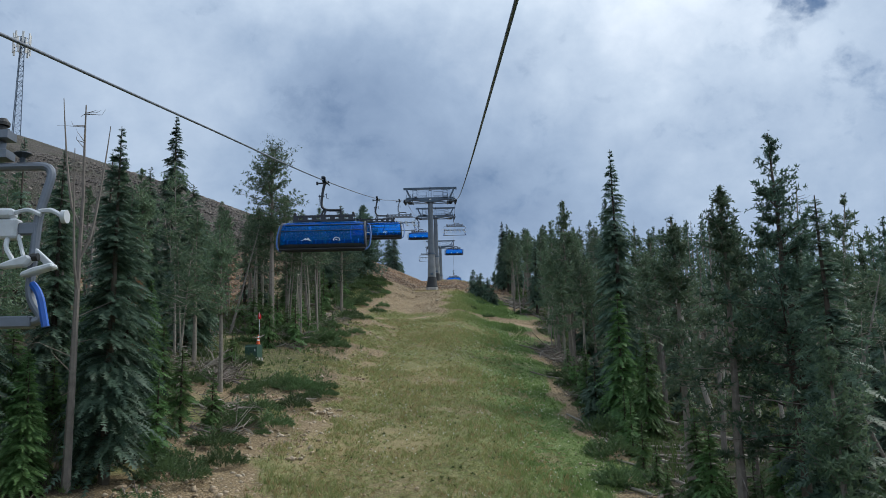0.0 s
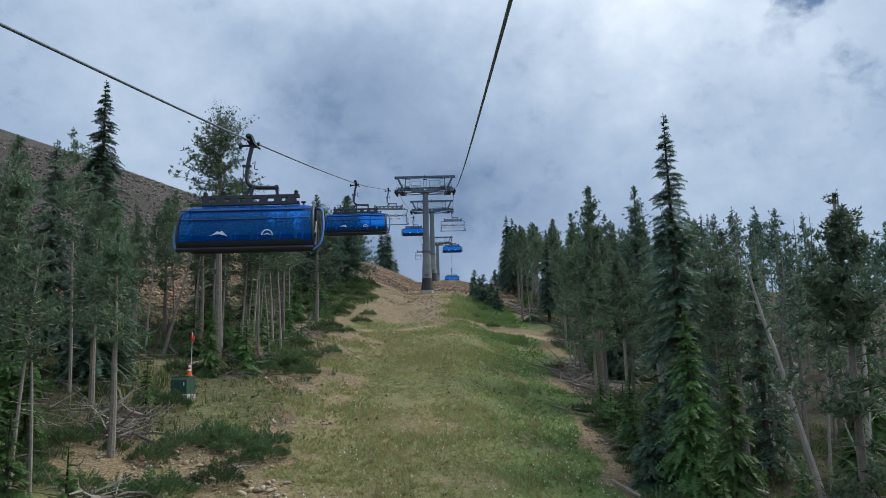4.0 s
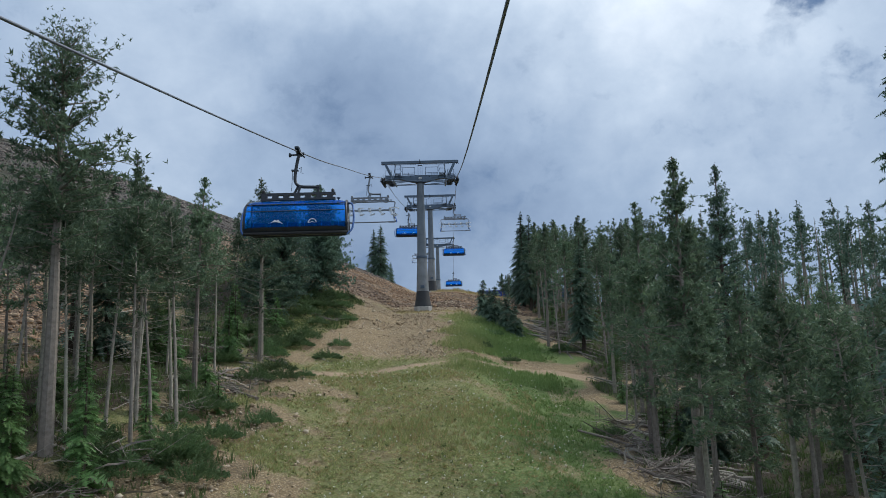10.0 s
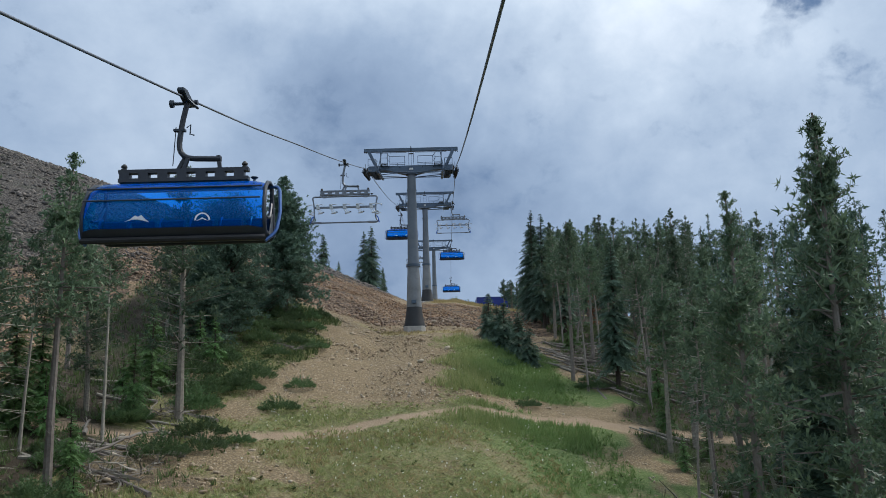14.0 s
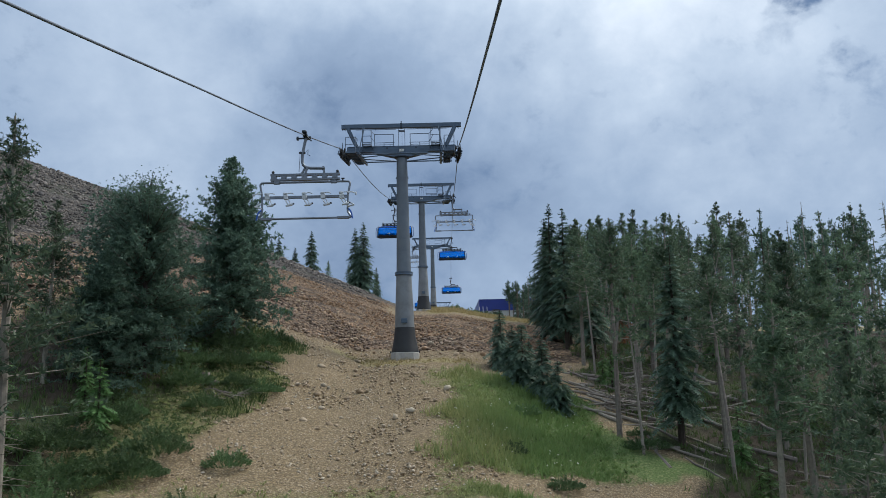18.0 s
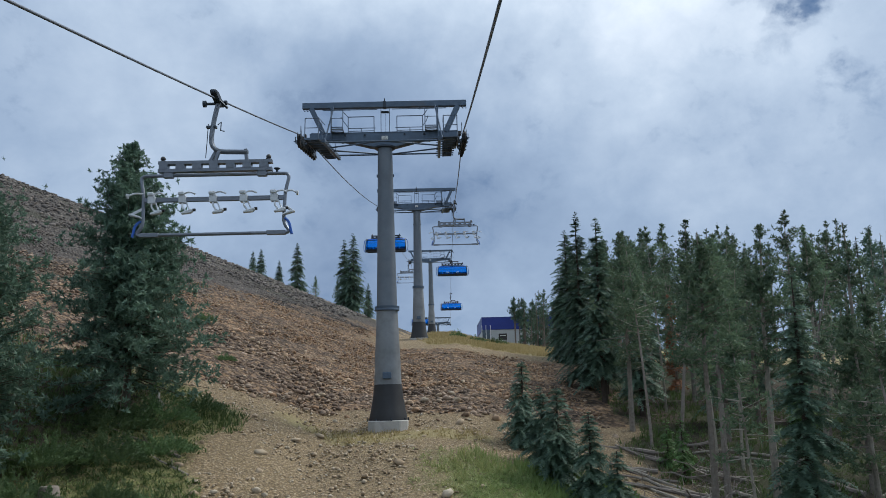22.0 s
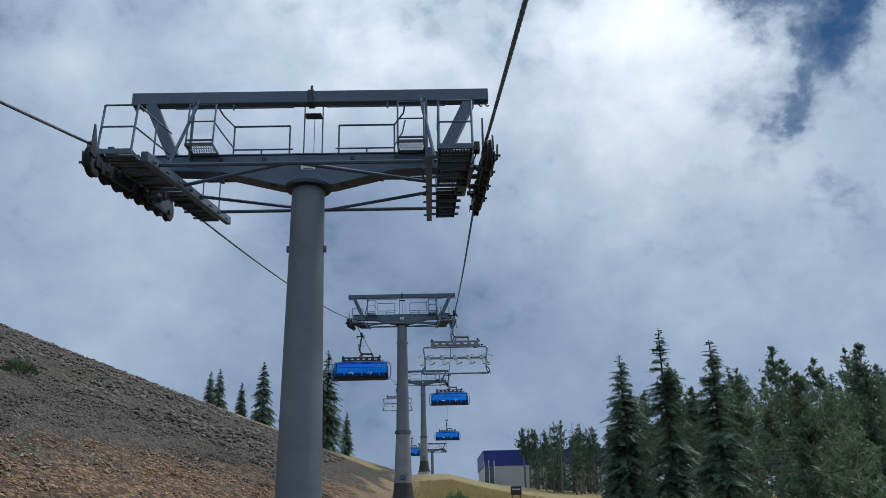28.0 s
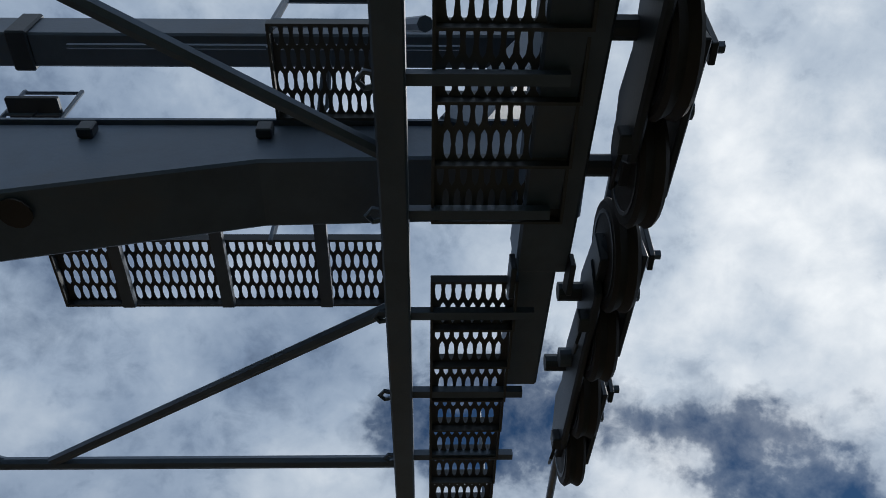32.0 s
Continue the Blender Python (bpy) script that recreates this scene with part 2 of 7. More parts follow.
GALV = material("galvanised_steel", (0.074, 0.111, 0.162), 0.5, 0.3, 0.22, 3.0, 0.06, 30.0, (0.075, 0.085, 0.10))
TUBE = material("tower_tube_steel", (0.135, 0.16, 0.19), 0.55, 0.25, 0.2, 1.2, 0.05, 18.0, (0.15, 0.16, 0.17))
TUBE_LOW = material("weathered_tube_steel", (0.20, 0.215, 0.23), 0.6, 0.2, 0.3, 1.6, 0.06, 18.0, (0.17, 0.18, 0.19))
STEEL_DARK = material("dark_steel", (0.033, 0.045, 0.060), 0.5, 0.5, 0.2, 4.0, 0.05)
GRATE = material("grating_steel", (0.06, 0.07, 0.08), 0.55, 0.5, 0.2, 6.0)
RUBBER = material("black_rubber", (0.018, 0.018, 0.02), 0.75, 0.0, 0.3, 8.0, 0.1)
BOOT = material("black_tower_coating", (0.02, 0.022, 0.026), 0.6, 0.0, 0.35, 1.8, 0.08, 12.0)
CONCRETE = material("concrete", (0.40, 0.39, 0.37), 0.85, 0.0, 0.18, 3.0, 0.3, 30.0, (0.26, 0.23, 0.2))
ROPE = material("wire_rope", (0.15, 0.17, 0.205), 0.5, 0.4, 0.25, 20.0)
CHAIR = material("chair_frame_steel", (0.15, 0.17, 0.20), 0.4, 0.5, 0.15, 5.0)
CHAIR_DARK = material("dark_chair_frame", (0.03, 0.035, 0.045), 0.45, 0.2, 0.2, 5.0)
SEAT = material("dark_upholstery", (0.022, 0.03, 0.05), 0.7, 0.0, 0.2, 9.0, 0.1)
FOOTREST = material("pale_plastic", (0.50, 0.53, 0.56), 0.45, 0.0, 0.1, 9.0)
BLUE_ARM = material("blue_plastic", (0.02, 0.10, 0.42), 0.4, 0.0, 0.1, 9.0)
HOOP = material("steel_blue_paint", (0.06, 0.13, 0.32), 0.35, 0.3, 0.12, 5.0)
VISOR = visor_material()
WHITE = material("white_print", (0.75, 0.77, 0.8), 0.5, 0.0, 0.05)
PLATE = material("white_sign_plate", (0.62, 0.62, 0.60), 0.5, 0.0, 0.08, 10.0)
BLACK = material("black_print", (0.015, 0.015, 0.015), 0.5, 0.0, 0.05)
BARK = material("grey_brown_bark", (0.225, 0.195, 0.165), 0.9, 0.0, 0.35, 7.0, 0.5, 26.0, (0.20, 0.185, 0.165), 0.25)
BARK_PALE = material("pale_bark", (0.30, 0.268, 0.23), 0.9, 0.0, 0.3, 7.0, 0.4, 26.0, (0.22, 0.19, 0.165), 0.25)
BARK_DARK = material("dark_bark", (0.075, 0.058, 0.045), 0.9, 0.0, 0.35, 7.0, 0.5, 26.0, None, 0.2)
DEADWOOD = material("bleached_dead_wood", (0.225, 0.20, 0.172), 0.85, 0.0, 0.28, 5.0, 0.4, 30.0, (0.17, 0.14, 0.115), 0.25)
BLEACHED = material("bleached_trunk_wood", (0.42, 0.385, 0.335), 0.85, 0.0, 0.3, 2.2, 0.4, 30.0, (0.20, 0.15, 0.11), 0.1)
NEEDLE = leaf_material("spruce_needles", (0.056, 0.104, 0.080), (0.138, 0.215, 0.146))
NEEDLE_PINE = leaf_material("pine_needles", (0.062, 0.110, 0.072), (0.156, 0.216, 0.124))
NEEDLE_YOUNG = leaf_material("young_fir_needles", (0.055, 0.125, 0.045), (0.145, 0.255, 0.085))
NEEDLE_RED = leaf_material("dead_red_needles", (0.14, 0.055, 0.03), (0.27, 0.11, 0.06))
SHRUB = leaf_material("juniper_leaves", (0.042, 0.085, 0.040), (0.135, 0.205, 0.085), 2.4)
GRASS = leaf_material("grass_blades", (0.135, 0.195, 0.062), (0.37, 0.36, 0.165), 0.6, (0.125, 0.220, 0.065))
WEED = leaf_material("meadow_herbs", (0.040, 0.078, 0.026), (0.125, 0.170, 0.060), 0.6)
DRYGRASS = leaf_material("dry_grass_blades", (0.30, 0.25, 0.11), (0.48, 0.40, 0.20), 0.6)
FLOWER = material("white_petals", (0.72, 0.72, 0.64), 0.7, 0.0, 0.1)


def stone_material(name, colours):
    """Broken rock: each block its own tone, with grain; greyer up the hill to the left."""
    m = bpy.data.materials.new(name)
    m.use_nodes = True
    n = Nodes(m.node_tree)
    geo = n.add("ShaderNodeNewGeometry")
    r = n.math("FRACT", n.math("ADD", geo.outputs["Random Per Island"], n.add("ShaderNodeObjectInfo").outputs["Random"]))
    patch = n.noise(geo.outputs["Position"], 0.35, 4.0)
    r = n.math("ADD", n.math("MULTIPLY", r, 0.60), n.math("MULTIPLY", n.math("SUBTRACT", patch, 0.22), 0.85))
    col = n.ramp(r, [(0.12 + 0.22 * k, c) for k, c in enumerate(colours)])
    grain = n.noise(geo.outputs["Position"], 22.0, 5.0, 0.65)
    col = n.mix(n.math("MULTIPLY", grain, 0.5), col, n.mix(1.0, col, (0.5, 0.5, 0.5), "MULTIPLY"))
    p = n.add("ShaderNodeBsdfPrincipled", None, Base_Color=col, Roughness=0.88)
    bp = n.add("ShaderNodeBump", None, Strength=0.5, Distance=0.03)
    n.tree.links.new(grain, bp.inputs["Height"])
    n.tree.links.new(bp.outputs[0], p.inputs["Normal"])
    out = n.add("ShaderNodeOutputMaterial")
    n.tree.links.new(p.outputs[0], out.inputs[0])
    return m


STONE = stone_material("scree_stone", ((0.072, 0.052, 0.040), (0.225, 0.138, 0.084), (0.350, 0.216, 0.124), (0.43, 0.318, 0.212)))
STONE_BROWN = stone_material("brown_scree_stone", ((0.06, 0.045, 0.038), (0.155, 0.110, 0.080), (0.25, 0.170, 0.118), (0.37, 0.285, 0.21)))
STONE_GREY = stone_material("grey_scree_stone", ((0.042, 0.041, 0.041), (0.088, 0.081, 0.076), (0.138, 0.119, 0.105), (0.23, 0.20, 0.175)))
STONE_TAN = stone_material("tan_stone", ((0.27, 0.20, 0.13), (0.37, 0.28, 0.185), (0.43, 0.34, 0.235), (0.50, 0.43, 0.33)))
GREEN_BOX = material("green_enamel", (0.035, 0.085, 0.062), 0.5, 0.0, 0.12, 3.0)
ORANGE = material("orange_plastic", (0.75, 0.11, 0.03), 0.5, 0.0, 0.1)
RED = material("red_fabric", (0.75, 0.025, 0.035), 0.6, 0.0, 0.1)
CLAD = material("pale_metal_cladding", (0.42, 0.45, 0.48), 0.55, 0.1, 0.08, 0.8)
BLUE_ROOF = material("blue_metal_cladding", (0.012, 0.03, 0.22), 0.45, 0.1, 0.12, 0.8)

# ---- shapes ----


class Shape:
    """Collects faces and becomes one mesh."""

    def __init__(self):
        self.v, self.f = [], []

    def add(self, verts, faces):
        k = len(self.v)
        self.v += [tuple(p) for p in verts]
        self.f += [tuple(k + i for i in f) for f in faces]
        return self

    def box(self, x0, x1, y0, y1, z0, z1, m=None):
        vs = [Vector((x, y, z)) for z in (z0, z1) for y in (y0, y1) for x in (x0, x1)]
        if m is not None:
            vs = [m @ p for p in vs]
        return self.add(vs, [(0, 2, 3, 1), (4, 5, 7, 6), (0, 1, 5, 4), (2, 6, 7, 3), (0, 4, 6, 2), (1, 3, 7, 5)])

    def beam(self, a, b, w, h, up=(0, 0, 1)):
        """A square bar from a to b."""
        a, b = Vector(a), Vector(b)
        d = (b - a).normalized()
        s = d.cross(Vector(up))
        s = (s if s.length > 1e-4 else d.cross(Vector((0, 1, 0)))).normalized()
        t = s.cross(d)
        vs = [p + s * (w / 2 * i) + t * (h / 2 * j) for p in (a, b) for i, j in ((-1, -1), (1, -1), (1, 1), (-1, 1))]
        return self.add(vs, [(0, 1, 2, 3), (7, 6, 5, 4), (0, 4, 5, 1), (1, 5, 6, 2), (2, 6, 7, 3), (3, 7, 4, 0)])

    def tube(self, points, radius, sides=8, caps=True):
        """A round bar along points; radius is one number or one for each point."""
        pts = [Vector(p) for p in points]
        rad = [radius] * len(pts) if isinstance(radius, (int, float)) else radius
        rings, prev = [], None
        for i, p in enumerate(pts):
            d = (pts[min(i + 1, len(pts) - 1)] - pts[max(i - 1, 0)]).normalized()
            if prev is None:
                prev = d.orthogonal().normalized()
            prev = (prev - d * prev.dot(d)).normalized()
            o = d.cross(prev)
            rings.append([p + (prev * math.cos(a) + o * math.sin(a)) * rad[i] for a in (2 * math.pi * k / sides for k in range(sides))])
        vs = [v for r in rings for v in r]
        fs = [(i * sides + k, i * sides + (k + 1) % sides, (i + 1) * sides + (k + 1) % sides, (i + 1) * sides + k) for i in range(len(pts) - 1) for k in range(sides)]
        if caps:
            fs += [tuple(range(sides))[::-1], tuple((len(pts) - 1) * sides + k for k in range(sides))]
        return self.add(vs, fs)

    def lathe(self, profile, sides=24, axis="z", centre=(0, 0, 0)):
        """Profile of (radius, along) turned round an axis."""
        c, vs = Vector(centre), []
        for r, h in profile:
            for k in range(sides):
                a = 2 * math.pi * k / sides
                p = (r * math.cos(a), r * math.sin(a), h)
                vs.append(c + Vector(p if axis == "z" else (p[2], p[0], p[1])))
        n = len(profile)
        fs = [(i * sides + k, i * sides + (k + 1) % sides, (i + 1) * sides + (k + 1) % sides, (i + 1) * sides + k) for i in range(n - 1) for k in range(sides)]
        if profile[0][0] > 1e-6:
            fs.append(tuple(range(sides))[::-1])
        if profile[-1][0] > 1e-6:
            fs.append(tuple((n - 1) * sides + k for k in range(sides)))
        return self.add(vs, fs)

    def prism(self, outline, x0, x1, axis="x"):
        """A flat outline of (a, b) drawn out along an axis."""
        n = len(outline)
        if axis == "x":
            vs = [(x, a, b) for x in (x0, x1) for a, b in outline]
        elif axis == "y":
            vs = [(a, x, b) for x in (x0, x1) for a, b in outline]
        else:
            vs = [(a, b, x) for x in (x0, x1) for a, b in outline]
        return self.add(vs, [tuple(range(n)), tuple(range(2 * n - 1, n - 1, -1))] + [(k, n + k, n + (k + 1) % n, (k + 1) % n) for k in range(n)])

    def mesh(self, name, mat, smooth=False, bevel=0.0):
        me = bpy.data.meshes.new(name)
        me.from_pydata(self.v, [], self.f)
        bm = bmesh.new()
        bm.from_mesh(me)
        bmesh.ops.recalc_face_normals(bm, faces=bm.faces)
        if bevel:
            edges = [e for e in bm.edges if len(e.link_faces) == 2 and e.calc_face_angle(0) > 0.6]
            bmesh.ops.bevel(bm, geom=edges, offset=bevel, segments=1, affect="EDGES", clamp_overlap=True)
        bm.to_mesh(me)
        bm.free()
        if smooth:
            me.polygons.foreach_set("use_smooth", [True] * len(me.polygons))
            me.set_sharp_from_angle(angle=radians(35))
        me.materials.append(mat)
        return me


def part(name, shape, mat, parent, label="", smooth=False, bevel=0.0, at=None):
    """One mesh object under a thing or under a part."""
    ob = new(name, shape if isinstance(shape, bpy.types.Mesh) else shape.mesh(name, mat, smooth, bevel))
    ob.parent = parent
    if at is not None:
        ob.matrix_basis = at
    return tagged(ob, label)


def raw_mesh(name, verts, faces, mat, smooth=False):
    """A large mesh straight from arrays (all faces with the same number of corners)."""
    verts, faces = np.asarray(verts, np.float32), np.asarray(faces, np.int32)
    me = bpy.data.meshes.new(name)
    me.vertices.add(len(verts))
    me.vertices.foreach_set("co", verts.ravel())
    k = faces.shape[1]
    me.loops.add(faces.size)
    me.loops.foreach_set("vertex_index", faces.ravel())
    me.polygons.add(len(faces))
    me.polygons.foreach_set("loop_start", np.arange(0, faces.size, k, dtype=np.int32))
    me.polygons.foreach_set("loop_total", np.full(len(faces), k, np.int32))
    if smooth:
        me.polygons.foreach_set("use_smooth", np.ones(len(faces), bool))
    me.update(calc_edges=True)
    me.materials.append(mat)
    return me


# ---- ground ----
CY = (-400, -150, -95, -75, -53, -43, -35, -27, -17.4, -10, -5, 0, 10, 20, 33.5, 50, 70, 88, 110, 140, 250, 600, 2500)
CZ = (-75, -32, -21.3, -17.3, -13, -10.7, -8.7, -7.0, -4.6, -2.6, -1.2, -0.15, 2.0, 3.8, 5.6, 7.2, 9.0, 10.4, 10.4, 8.0, -2, -40, -150)
LEAN_X = 0.0132                       # the lift line drifts to the right by this much for each metre ahead


def ground_z(x, y):
    x, y = np.asarray(x, float), np.asarray(y, float)
    c = sum(np.interp(y + o, CY, CZ) for o in (-2.0, 0.0, 2.0)) / 3
    u = x - LEAN_X * y
    left = np.maximum(-u - 2, 0)
    sl = np.interp(y, (-120, -60, -20, 0, 20, 50, 72, 95, 125, 200), (0.16, 0.20, 0.22, 0.42, 0.43, 0.46, 0.41, 0.30, 0.15, 0.05))
    hill = sl * 264 * (1 - np.exp(-left / 264))
    right = np.maximum(u - 3, 0)
    sr = np.interp(y, (-60, -24, 0, 20, 50), (0.16, 0.34, 0.22, 0.16, 0.24))
    return c + hill - sr * 10 * (1 - np.exp(-right / 8.0)) - 0.02 * right


def smooth_noise(x, y, size, seed=0):
    """Value noise on the plan, 0 to 1."""
    rng = np.random.RandomState(seed)
    table = rng.rand(256, 256)
    a, b = np.asarray(x, float) / size + 1000.3, np.asarray(y, float) / size + 1000.7
    i, j = np.floor(a).astype(int), np.floor(b).astype(int)
    f, g = a - i, b - j
    f, g = f * f * (3 - 2 * f), g * g * (3 - 2 * g)
    t = lambda p, q: table[p % 256, q % 256]
    return (t(i, j) * (1 - f) + t(i + 1, j) * f) * (1 - g) + (t(i, j + 1) * (1 - f) + t(i + 1, j + 1) * f) * g


def step(v, a, b):
    k = np.clip((np.asarray(v, float) - a) / (b - a), 0, 1)
    return k * k * (3 - 2 * k)


def edge_left(y):
    """Where the wood begins on the left, across from the lift line."""
    return np.interp(y, (-140, -62, -52, -43, -39, -28, -18, -6), (-8.3, -8.6, -12.5, -12.5, -9.6, -8.4, -7.6, -7.2))


def edge_right(y):
    return np.interp(y, (-140, -80, -60, -40, -24, -10, 0, 12, 25, 40, 70), (8.0, 8.6, 9.0, 9.0, 10.5, 10.2, 9.0, 9.2, 10.5, 16.0, 22.0))


def trail_y(u):
    """The dirt track that crosses the run."""
    return np.interp(u, (-20, -8, -4.5, -2.3, 0.2, 4, 8, 12, 30), (-27.5, -26.0, -24.0, -21.6, -19.9, -18.4, -16.2, -15.6, -17.5))


def covers(x, y):
    """How much grass, bare rock, wood floor, dry grass and dirt track lies at a place."""
    u = x - LEAN_X * y
    n1, n2, n3 = smooth_noise(x, y, 3.1, 1), smooth_noise(x, y, 1.1, 2), smooth_noise(x, y, 8.0, 3)
    j = (n1 - 0.5) * 3.0 + (n2 - 0.5) * 1.2
    floor = np.maximum(step(edge_left(y) - u + j, -0.8, 1.6) * step(-y, 0, 5), step(u - edge_right(y) - 0.5 + 0.6 * j, -0.8, 1.2) * step(90 - y, 0, 10))
    upper = step(-u - 13.0 + j, 0, 4) * step(y, -40, -30)
    floor = floor * (1 - upper)
    rock = step(y + j + 3.0 * step(-u, 1.5, 4.0), 2.0, 4.5) * np.maximum(step(24 - y + j, 0, 5), step(-u - 1.5 + j, 0, 3))
    rock = np.maximum(rock, step(-u - 8.5 + j - np.maximum(-y - 4, 0) * 0.55, 0, 2.5) * step(y, -18, -3))
    rock = np.maximum(rock, step(-u - 26 + 0.3 * j, 0, 6) * step(y, -60, -30))
    rock = np.maximum(rock, upper)
    grass = step(-18.5 - y + j + 2 * n3 - 0.5 * np.maximum(-u - 1.5, 0) + 1.5 * np.maximum(u - 1.0, 0), -2.5, 3.0)
    patch = (0.30 + 0.70 * step(0.6 * n2 + 0.4 * n1 + 0.16 * u, 0.55, 1.15)) * step(u - 0.2 + j * 0.8, 0, 2.6) * step(-2.5 - y + j, 0, 3) * step(y + 21, 0, 3)
    ty = trail_y(u)
    bank = step(1.4 - np.abs(y - ty - 1.7 + 0.5 * j), 0, 1.0) * step(u, 1.5, 3.5)
    grass = np.maximum(grass, patch) * (1 - 0.85 * bank) * (1 - 0.5 * step(0.5 * n1 + 0.5 * n2, 0.60, 0.74))
    # stony strip between the run and the wood, half overgrown
    strip = step(-u - 3.6 + j * 0.8, 0, 2.0) * step(-y, 16, 22)
    stony = step(n1 * 0.6 + n2 * 0.4, 0.30, 0.52)
    worn = step(0.9 - np.abs(u + 3.3 + 1.2 * (n3 - 0.5)), 0, 0.7) * step(-y, 22, 27) * (0.35 + 0.65 * step(n2, 0.3, 0.6))
    floor = np.maximum(floor, 0.50 * (1 - 0.75 * step(-y, 54, 57)) * strip * step(-y, 24, 28) * step(n2 + n3, 0.6, 1.1))
    glade = step(-y, 42, 45) * step(y, -54, -50) * step(-u, 5.0, 6.5)
    grass = grass * (1 - 0.85 * strip * stony * (1 - glade)) * (1 - 0.9 * step(u - edge_right(y) + 1.0 + j * 0.6, 0, 0.8) * step(0.4 * n1 + 0.6 * n2, 0.25, 0.55))
    grass = np.maximum(grass, 0.55 * strip * (1 - stony)) * (1 - 0.7 * worn)
    # green low growth under the pines by the tower
    carpet = step(-u - 4.5 + 0.7 * j, 0, 1.3) * step(11.0 + u + 0.7 * j, 0, 2) * step(y + 17 + j + 5.0 * step(-u, 5.5, 7.0), 0, 2.5) * step(-1.0 - y + j, 0, 2)
    grass = np.maximum(grass, carpet * (0.55 + 0.45 * n2))
    dry = step(y, 24, 30) * step(u + 1.0 + j * 0.5, 0, 2.5) + 0.8 * step(1.2 - np.abs(y + 1.0 + 0.6 * j), 0, 1.2) * step(5 - np.abs(u), 0, 2)
    dry = np.maximum(dry, step(-u - 2 + j, 0, 5) * step(y, 60, 75) * 0.8)
    dry = np.maximum(dry, step(3.6 - u + j, 0, 3) * step(-y, 22, 26) * (0.22 + 0.45 * n3) * (1 - strip))
    trail = step(0.9 - np.abs(y - ty + 0.25 * (n2 - 0.5)), 0, 0.6) * step(u, -18, -12) * step(22 - u, 0, 6) * (0.72 + 0.28 * n1)
    road = step(1.6 - np.abs(u - 8.2 - 0.02 * (y - 40) ** 1 + 0.3 * (n2 - 0.5) - 2.2 * np.sin((y - 20) * 0.05)), 0, 0.8) * step(y, 22, 30)
    bench = 0.5 * step(1.0 - np.abs(y - 18.6 - 1.86 * u + 0.8 * (n2 - 0.5)), 0, 0.8) * step(-u, 1.0, 2.5) * step(u, -16, -11)
    return np.clip(grass, 0, 1), np.clip(rock * (1 - floor), 0, 1), np.clip(floor, 0, 1), np.clip(dry, 0, 1), np.clip(np.maximum(np.maximum(trail, 0.3 * road), bench), 0, 1)


